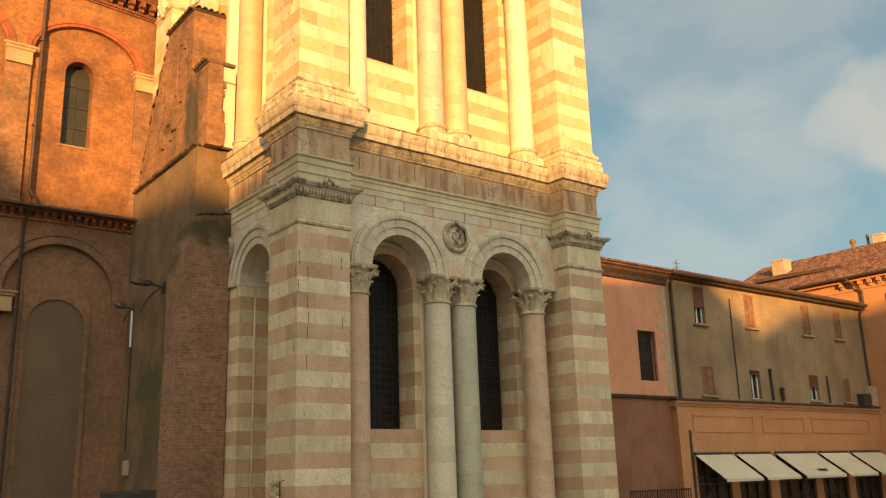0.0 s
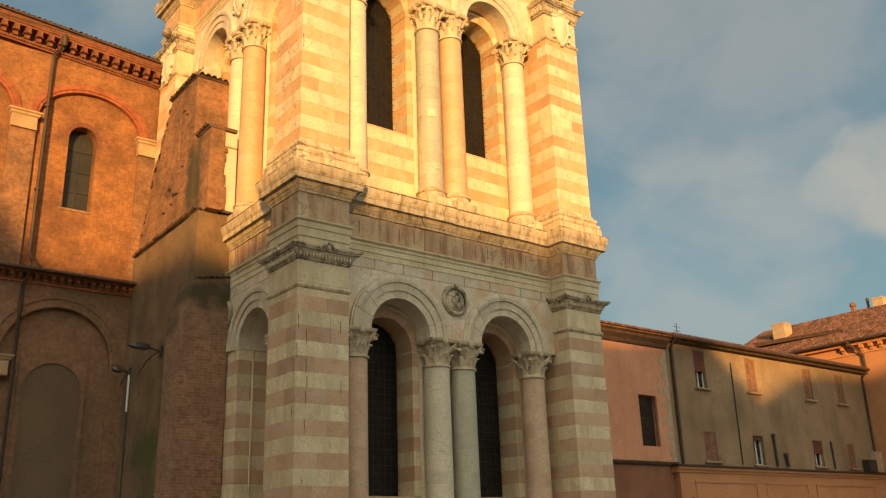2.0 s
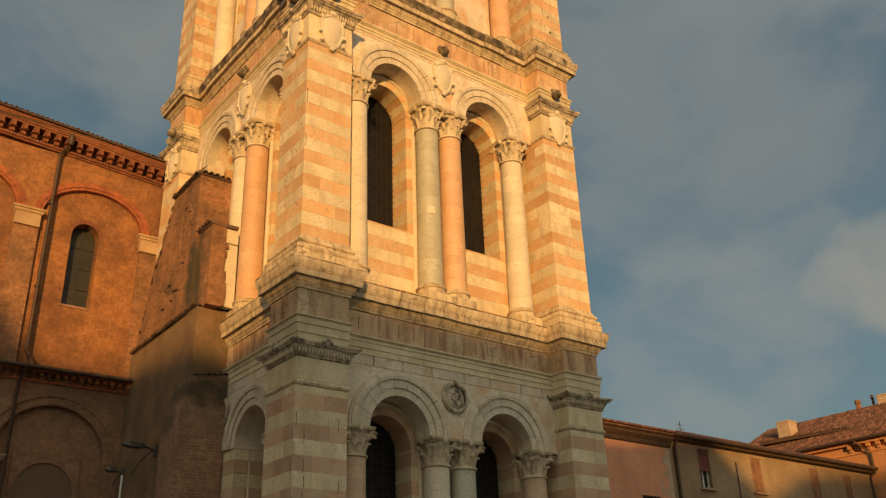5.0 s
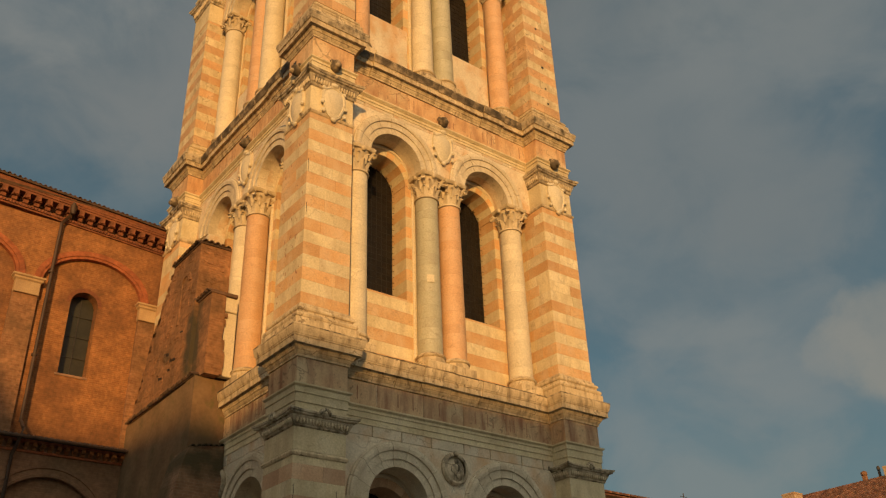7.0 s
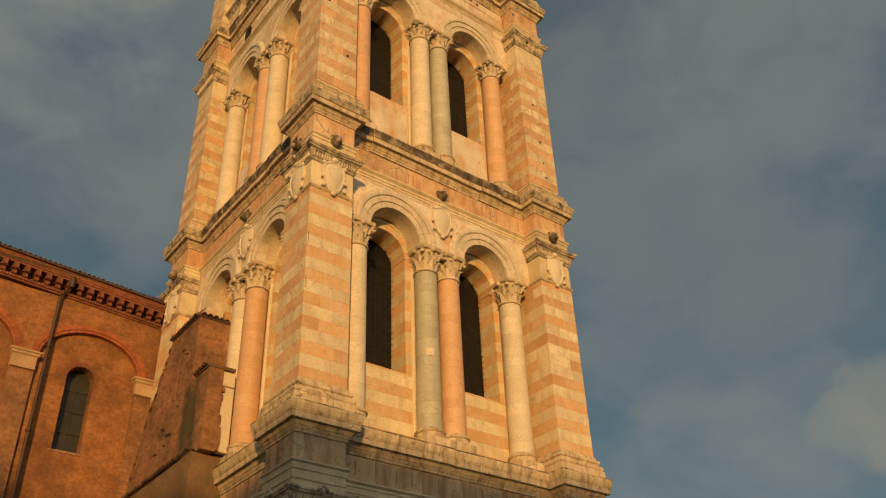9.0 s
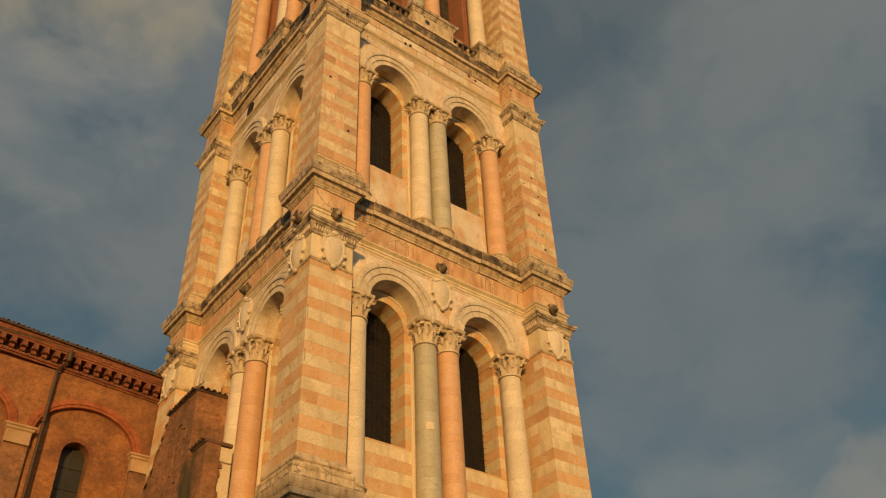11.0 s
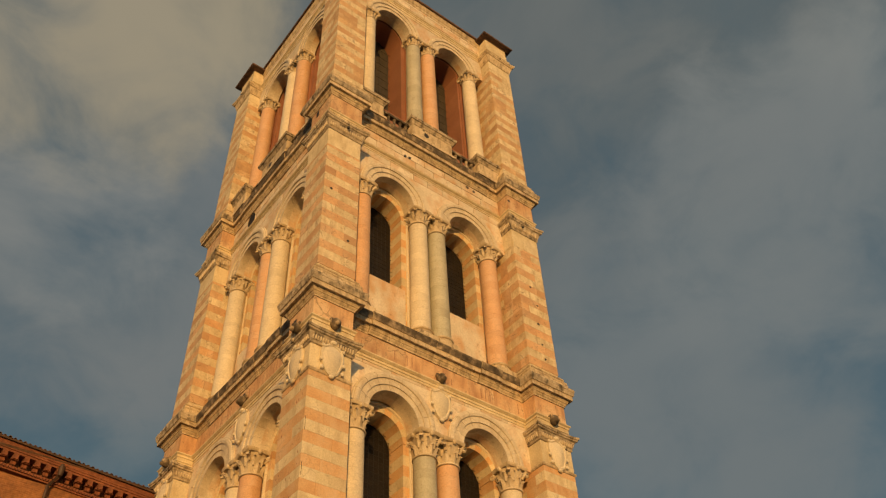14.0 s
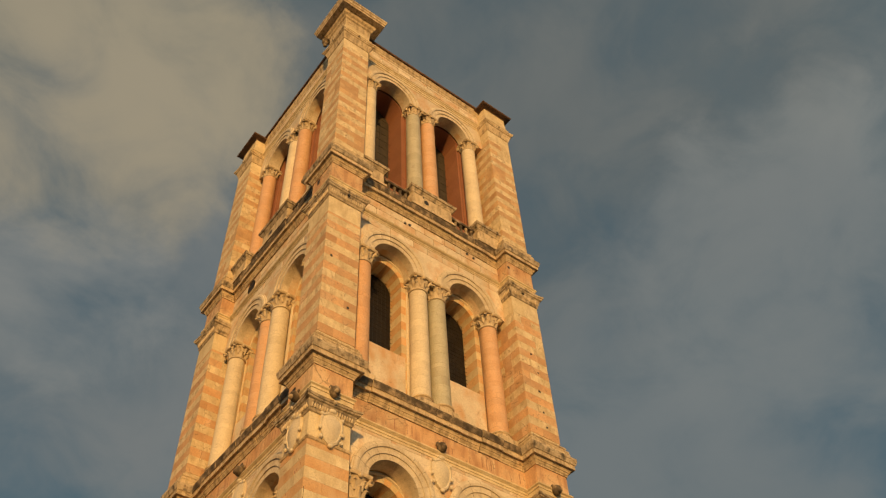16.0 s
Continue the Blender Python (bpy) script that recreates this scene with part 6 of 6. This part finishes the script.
a = Acc()
tile_roof(a, 15.0, 22.7, HY - 0.5, HY + 3.5, 10.42, 11.65)
a.box(12.0, 22.7, HY - 0.45, HY + 3.5, 10.36, 10.42)
part("roof", a, TILE, pink, "red curved tiles")
a = Acc()
prism(a, [(HY + 0.5, GZ), (HY + 7, GZ), (HY + 7, 10.4), (HY + 3.5, 11.6), (HY + 0.5, 10.4)], "x", 12.0, 22.5)
part("body", a, SALMON, pink)

tan = thing("tan_house", "tan plastered house with shuttered windows over a shop", "house", at=(0, 0, 0))
UP = [(24.55, 25.35, 8.3, 10.05), (28.6, 29.4, 8.4, 10.05), (33.65, 34.45, 8.4, 10.0), (36.85, 37.6, 8.4, 9.95)]
DN = [(24.6, 25.5, 5.0, 6.3), (28.4, 29.25, 4.92, 6.3), (33.6, 34.5, 5.0, 6.3), (36.95, 37.6, 5.0, 6.25)]
a = Acc()
wall_with_holes(a, 22.55, 39.86, 4.7, 10.25, HY - 0.02, HY + 0.5, UP + DN)
part("wall", a, TAN, tan)
a = Acc()
prism(a, [(HY + 0.5, GZ), (HY + 8, GZ), (HY + 8, 10.4), (HY + 4, 11.2), (HY + 0.5, 10.4)], "x", 22.6, 39.8)
part("body", a, TAN, tan)
for i, (x0, x1, z0, z1) in enumerate(UP + DN):
    a = Acc()
    a.box(x0, x1, HY + 0.22, HY + 0.26, z0, z1)
    win = part("window", a, SHOPGLASS, tan)
    a = Acc()
    a.box(x0 - 0.14, x1 + 0.14, HY - 0.16, HY + 0.2, z0 - 0.1, z0, 0, 0.012)
    part("sill", a, HOUSE, win)
    closed = i in (1, 2, 3, 4, 7)
    if closed:
        c = (x0 + x1) / 2
        for s0, s1 in ((x0, c - 0.01), (c + 0.01, x1)):
            a = Acc()
            a.box(s0, s0 + 0.06, HY + 0.0, HY + 0.05, z0, z1)
            a.box(s1 - 0.06, s1, HY + 0.0, HY + 0.05, z0, z1)
            n = 16
            for j in range(n):
                z = z0 + (z1 - z0) * j / n
                a.box(s0 + 0.05, s1 - 0.05, HY + 0.012, HY + 0.042, z + 0.005, z + (z1 - z0) / n * 0.93)
            part("shutter", a, SHUTTER, win, "closed louvred brown shutter")
    else:
        a = Acc()
        zm = z0 + (z1 - z0) * (0.45 if i == 0 else 0.5 if i == 6 else 0.85)
        for j in range(14):
            z = zm + (z1 - zm) * j / 14
            a.box(x0, x1, HY + 0.03, HY + 0.06, z + 0.004, z + (z1 - zm) / 14 * 0.9)
        part("roller_blind", a, BLIND, win, "half-lowered red roller blind")
        a = Acc()
        for u in (x0, (x0 + x1) / 2 - 0.03, x1 - 0.06):
            a.box(u, u + 0.06, HY + 0.15, HY + 0.2, z0, zm)
        a.box(x0, x1, HY + 0.15, HY + 0.2, z0, z0 + 0.07)
        part("window_frame", a, WHITEPAINT, win, "white window frame")
a = Acc()
a.line(22.5, 39.9, HY - 0.02, [(0, 10.2), (0.1, 10.24), (0.12, 10.3), (0.35, 10.36), (0.35, 10.42)], 0.5)
for i in range(84):
    a.box(22.6 + 0.205 * i, 22.68 + 0.205 * i, HY - 0.36, HY, 10.24, 10.34)
part("eave_board", a, EAVE_SHADE, tan, "wooden eaves")
a = Acc()
a.tube([(22.55, HY - 0.48, 10.42), (39.9, HY - 0.48, 10.46)], 0.1, 10)
a.tube([(22.85, HY - 0.46, 10.4), (22.85, HY - 0.12, 10.0), (22.85, HY - 0.1, 4.8)], 0.075, 8)
a.tube([(39.7, HY - 0.46, 10.4), (39.7, HY - 0.12, 10.0), (39.7, HY - 0.1, 4.8)], 0.06, 8)
part("gutter", a, COPPER, tan, "brown gutter and downpipes")
for x0, z0, x1, r in ((27.35, 9.7, 27.3, 0.03), (30.05, 6.3, 30.1, 0.07), (35.3, 6.3, 35.35, 0.05), (30.9, 5.4, 30.95, 0.09)):
    a = Acc()
    a.tube([(x0, HY - 0.03 - r, z0), (x1, HY - 0.03 - r, 4.9)], r, 8)
    if r > 0.06:
        a.lathe(x0, HY - 0.03 - r, [(r, z0 - 0.03), (r * 1.5, z0), (r * 1.5, z0 + 0.1), (r * 0.7, z0 + 0.16)], 8)
    part("vent_pipe", a, FRAME, tan, "thin dark pipe up the wall")
a = Acc()
tile_roof(a, 22.7, 39.8, HY - 0.45, HY + 3.6, 10.48, 11.28)
a.box(22.6, 39.85, HY - 0.4, HY + 3.6, 10.42, 10.47)
part("roof", a, TILE, tan, "red curved tiles")
# shop front
SY = HY - 0.25
a = Acc()
holes = []
xs = [(23.15, 25.85), (26.15, 28.85), (29.3, 32.8), (33.15, 35.9), (36.25, 39.3)]
for x0, x1 in xs:
    holes.append((x0 + 0.15, x1 - 0.15, GZ, 2.35))
wall_with_holes(a, 22.3, 40.4, GZ, 4.45, SY, SY + 0.35, holes)
shop = part("shop_front", a, SHOPWALL, tan, "orange plastered shop front")
a = Acc()
a.line(22.1, 40.6, SY, [(0, 4.42), (0.05, 4.44), (0.06, 4.52), (0.13, 4.56), (0.15, 4.63), (0.15, 4.66), (0, 4.68)], 0.5)
part("shop_cornice", a, SHOPWALL, shop)
a = Acc()
a.line(22.05, 40.6, SY, [(0, 4.665), (0.19, 4.67), (0.20, 4.74), (0, 4.79)], 0.5)
part("ledge_flashing", a, COPPER, shop, "dark metal flashing")
for x0, x1 in ((23.3, 27.9), (28.6, 32.2), (32.9, 38.6)):
    a = Acc()
    for p0, p1, q0, q1 in ((x0, x1, 4.02, 4.08), (x0, x1, 3.32, 3.38), (x0, x0 + 0.07, 3.38, 4.02), (x1 - 0.07, x1, 3.38, 4.02)):
        a.box(p0, p1, SY - 0.035, SY, q0, q1)
    part("panel_moulding", a, SHOPWALL, shop)
a = Acc()
a.box(22.95, 23.1, SY - 0.05, SY, GZ, 3.4, 0, 0.01)
part("door_jamb", a, FRAME, shop)
for x0, x1 in xs:
    a = Acc()
    a.box(x0 + 0.1, x1 - 0.1, SY + 0.2, SY + 0.24, GZ, 2.35)
    w = part("shop_window", a, SHOPGLASS, shop, "dark shop window")
    a = Acc()
    n = 3
    for i in range(n + 1):
        u = x0 + 0.15 + (x1 - x0 - 0.3) * i / n
        a.box(u - 0.03, u + 0.03, SY + 0.12, SY + 0.2, GZ, 2.35)
    a.box(x0 + 0.15, x1 - 0.15, SY + 0.12, SY + 0.2, 1.05, 1.12)
    part("window_frame", a, FRAME, w)
    aw = thing("awning", "cream canvas shop awning let down over a window", "awning", "shop awnings")
    a = Acc()
    z0, z1, out = 2.36, 1.28, 1.5
    vs = []
    for i in range(9):
        u = x0 + (x1 - x0) * i / 8
        sag = -0.03 * math.sin(math.pi * i / 8)
        vs += [(u, SY - 0.05, z0), (u, SY - 0.05 - out / 2, (z0 + z1) / 2 + sag), (u, SY - 0.05 - out, z1), (u, SY - 0.05 - out - 0.005, z1 - 0.10)]
    vs += [(x, y, z - 0.012) for x, y, z in vs]
    fs = [(4 * i + j, 4 * i + 4 + j, 4 * i + 5 + j, 4 * i + 1 + j) for i in range(8) for j in range(3)]
    fs += [tuple(36 + q for q in f[::-1]) for f in fs]
    a.add(vs, fs)
    part("canvas", a, CANVAS, aw)
    a = Acc()
    a.tube([(x0, SY - 0.06, z0 + 0.03), (x1, SY - 0.06, z0 + 0.03)], 0.06, 8)
    part("roller", a, FRAME, aw)
    for u in (x0 + 0.04, x1 - 0.04):
        a = Acc()
        a.tube([(u, SY, z1 + 0.1), (u, SY - 0.05 - out, z1)], 0.018, 6)
        part("arm", a, FRAME, aw)
    if x0 == 29.3:
        a = Acc()
        vs = []
        for u, f in ((30.9, 0.72), (31.7, 0.72), (31.7, 0.82), (30.9, 0.82)):
            vs.append((u, SY - 0.05 - out * f - 0.02, z0 + (z1 - z0) * f + 0.012))
        a.add(vs, [(0, 1, 2, 3)])
        part("lettering_bar", a, FRAME, aw)

# railing between tower and shop
rail = thing("railing", "dark iron railing beside the shop", "railing", at=(0, 0, 0))
for x0, x1 in ((18.0, 19.6), (19.65, 20.8), (20.85, 21.75)):
    a = Acc()
    a.box(x0, x1, 6.0, 6.05, 0.92, 0.98)
    a.box(x0, x1, 6.0, 6.05, -0.5, -0.45)
    part("rail", a, IRON, rail)
    n = int((x1 - x0) / 0.14)
    for i in range(n + 1):
        a = Acc()
        u = x0 + (x1 - x0) * i / n
        a.box(u - 0.014, u + 0.014, 6.01, 6.04, GZ, 0.95)
        part("bar", a, IRON, rail)

# taller house that closes the row, its side wall towards the square
XR = 39.86
orange = thing("orange_house", "orange plastered house with corbelled eaves and a red tiled roof", "house", at=(0, 0, 0))
a = Acc()
a.box(XR, XR + 0.5, -14, HY + 9.5, GZ, 11.95)
prism(a, [(XR + 0.5, GZ), (XR + 13, GZ), (XR + 13, 11.6), (XR + 6.2, 15.0), (XR + 0.5, 11.6)], "y", -14, HY + 9.5)
part("wall", a, SHOPWALL, orange)
for y0, z0, z1 in ((0.08, 11.42, 11.52), (0.3, 11.92, 12.03), (0.38, 12.03, 12.14)):
    a = Acc()
    a.box(XR - y0, XR + 0.3, -14, HY + 9.5, z0, z1)
    part("eaves_course", a, SHOPWALL, orange)
oc = Acc()
prism(oc, [(0.0, 0.0), (-0.1, 0.04), (-0.14, 0.18), (-0.28, 0.22), (-0.28, 0.42), (0.0, 0.42)], "y", -0.1, 0.1)
OCORB = oc.mesh("corbel", [SHOPWALL])
for i in range(9):
    ob = part("corbel", OCORB, None, orange)
    ob.location = (XR, 7.7 - 0.55 * i, 11.5)
a = Acc()
a.box(XR - 0.02, XR + 0.1, 4.55, 5.35, 9.3, 10.95)
part("window", a, SHOPGLASS, orange, "dark window under the eaves")
a = Acc()
tile_roof(a, -12.0, HY + 9.6, 0.0, 6.8, 0.0, 3.23, 0.24)
a.v = [(XR - 0.55 + y, x, 12.17 + z) for x, y, z in a.v]
a.add([(XR - 0.5, -14, 12.14), (XR - 0.5, HY + 9.6, 12.14), (XR + 6.3, HY + 9.6, 15.4), (XR + 6.3, -14, 15.4)], [(0, 1, 2, 3)])
a.add([(XR + 6.3, -14, 15.4), (XR + 6.3, HY + 9.6, 15.4), (XR + 13, HY + 9.6, 11.9), (XR + 13, -14, 11.9)], [(0, 1, 2, 3)])
part("roof", a, TILE, orange, "sunlit red curved tiles")
a = Acc()
prism(a, [(8.3, 13.22), (14.4, 13.42), (14.4, 13.56), (12.4, 13.62), (8.3, 13.32)], "x", 41.3, 43.4)
tile_row(a, (41.3, 8.4, 13.34), (41.3, 14.3, 13.58), (-1, 0, 0), 0.08, 0.4, 0.03, 0.2)
part("roof_step", a, TILE_OLD, orange, "dark tiled step in the roof")
a = Acc()
a.tube([(XR - 0.62, -12.0, 12.14), (XR - 0.62, 12.0, 12.14)], 0.08, 8)
a.tube([(XR - 0.62, 7.2, 12.1), (XR - 0.35, 6.9, 11.7), (XR - 0.12, 6.6, 11.3), (XR - 0.12, 6.6, 10.2)], 0.07, 8)
part("gutter", a, COPPER, orange, "dark gutter and bent downpipe", True)
for x, y, w, z0, z1, mt, nm in ((43.3, 13.45, 0.45, 11.0, 15.0, PALE, "chimney"), (46.2, 9.9, 0.13, 15.0, 15.75, SHUTTER, "chimney_pot"), (46.2, 8.9, 0.07, 15.0, 15.85, FRAME, "flue_pipe"), (46.2, 8.1, 0.36, 15.0, 15.95, PALE, "chimney")):
    a = Acc()
    a.box(x - w, x + w, y - w, y + w, z0, z1, 0, 0.02)
    if w > 0.2:
        a.box(x - w * 1.06, x + w * 1.06, y - w * 1.06, y + w * 1.06, z1 - 0.12, z1, 0, 0.02)
    else:
        a.lathe(x, y, [(w * 1.2, z1), (w * 1.6, z1 + 0.06), (w * 1.6, z1 + 0.2), (w * 0.5, z1 + 0.3)], 8)
    part(nm, a, mt, orange, "pale plastered chimney" if nm == "chimney" else "")
a = Acc()
a.tube([(30.9, 12.5, 11.0), (30.9, 12.5, 13.3)], 0.025, 6)
for i in range(3):
    a.tube([(30.6, 12.5, 12.6 + 0.25 * i), (31.2, 12.5, 12.6 + 0.25 * i)], 0.015, 5)
tagged(part("aerial", a, FRAME), "thin metal aerial on the tiled roof", "aerial")

# ---- plain unseen houses closing the square behind the camera, rooflines shaped for its shade ----
nx, ny = -SUN_TO[1], SUN_TO[0]
LIFT = 75.0 * math.tan(SUN_EL)
ROOFS = [("wall_1", [(-68.5, 12.7), (-29.5, 12.65), (-25.7, 12.15), (-23.1, 11.55), (-20.6, 10.05)]),
         ("wall_2", [(-20.6, 10.05), (-17.2, 12.45), (-12.4, 11.4), (-8.3, 10.9), (-2.9, 10.62), (-0.6, 10.55)]),
         ("wall_3", [(-0.6, 10.55), (2.9, 10.2), (5.6, 11.1), (8.8, 11.2)]),
         ("wall_4", [(8.8, 11.2), (9.3, 12.1), (11.1, 14.2), (41.0, 15.5)])]
for name, line in ROOFS:
    a = Acc()
    n = len(line)
    prof = [(s, h + LIFT) for s, h in line] + [(line[-1][0], GZ), (line[0][0], GZ)]
    m = len(prof)
    vs = [(l * SUN_TO[0] + s * nx, l * SUN_TO[1] + s * ny, z) for l in (-75.0, -85.0) for s, z in prof]
    a.add(vs, [tuple(range(m)), tuple(range(2 * m - 1, m - 1, -1))] + [(i, (i + 1) % m, m + (i + 1) % m, m + i) for i in range(m)])
    tagged(part(name, a, HOUSE), "plain unseen houses added across the square to cast its shade", "house", kind="structure")

# carved bracket low on the near pier
a = Acc()
rng = random.Random(8)
for i in range(16):
    z = 1.15 + 0.6 * rng.random()
    r = rng.uniform(0.05, 0.1)
    a.blob((-0.06 - 0.1 * (z - 1.1), 0.78 + rng.uniform(-0.16, 0.16), z), (r, r, r * 1.2), 7, 5)
a.box(-0.08, 0.02, 0.6, 0.98, 0.9, 1.3, 0, 0.03)
part("carved_bracket", a, WORN, tower, "worn carved bracket on the pier", True)
a = Acc()
a.tube([(-0.12, 0.5, 0.9), (-0.12, 0.5, 1.72), (0.02, 0.5, 1.74)], 0.012, 6)
part("iron_rod", a, IRON, tower)
# boxes on the ledge over the shop
a = Acc()
a.box(38.2, 39.0, HY - 0.45, HY - 0.06, 4.8, 5.45, 0, 0.02)
tagged(part("air_conditioner", a, FRAME), "dark metal box on the shop cornice", "air conditioner")
a = Acc()
a.box(39.05, 39.8, HY - 0.4, HY - 0.06, 4.8, 5.9, 0, 0.02)
tagged(part("cabinet_box", a, PALE), "pale box on the shop cornice", "box")

# open joints in the near pier, laid on as thin dark slivers
for x, y, z, h, west in ((0.27, 0, 6.3, 0.34, 0), (0.27, 0, 5.6, 0.36, 0), (0.02, 0, 5.95, 0.36, 0), (0.27, 0, 4.9, 0.3, 0), (0.30, 0, 5.25, 0.3, 0), (0.25, 0, 4.2, 0.34, 0), (0.05, 0, 6.65, 0.35, 0), (0.2, 0, 3.1, 0.12, 0),
                         (0, 0.1, 5.6, 0.36, 1), (0, 0.08, 6.3, 0.3, 1), (0, 0.12, 4.55, 0.3, 1), (0.03, 0, 14.2, 0.4, 0), (0.03, 0, 15.6, 0.45, 0), (1.2, 0, 6.66, 0.3, 0), (1.22, 0, 5.2, 0.3, 0)):
    a = Acc()
    wob = 0.012
    if west:
        prism(a, [(y, z), (y + 0.010, z + 0.02), (y + 0.008 + wob, z + h * 0.5), (y + 0.010, z + h), (y - 0.004, z + h * 0.98), (y - 0.002 + wob, z + h * 0.45)], "x", -0.004, 0.05)
    else:
        prism(a, [(x, z), (x + 0.012, z + 0.02), (x + 0.009 + wob, z + h * 0.5), (x + 0.010, z + h), (x - 0.004, z + h * 0.98), (x - 0.002 + wob, z + h * 0.45)], "y", -0.004, 0.05)
    part("open_joint", a, IRON, tower)
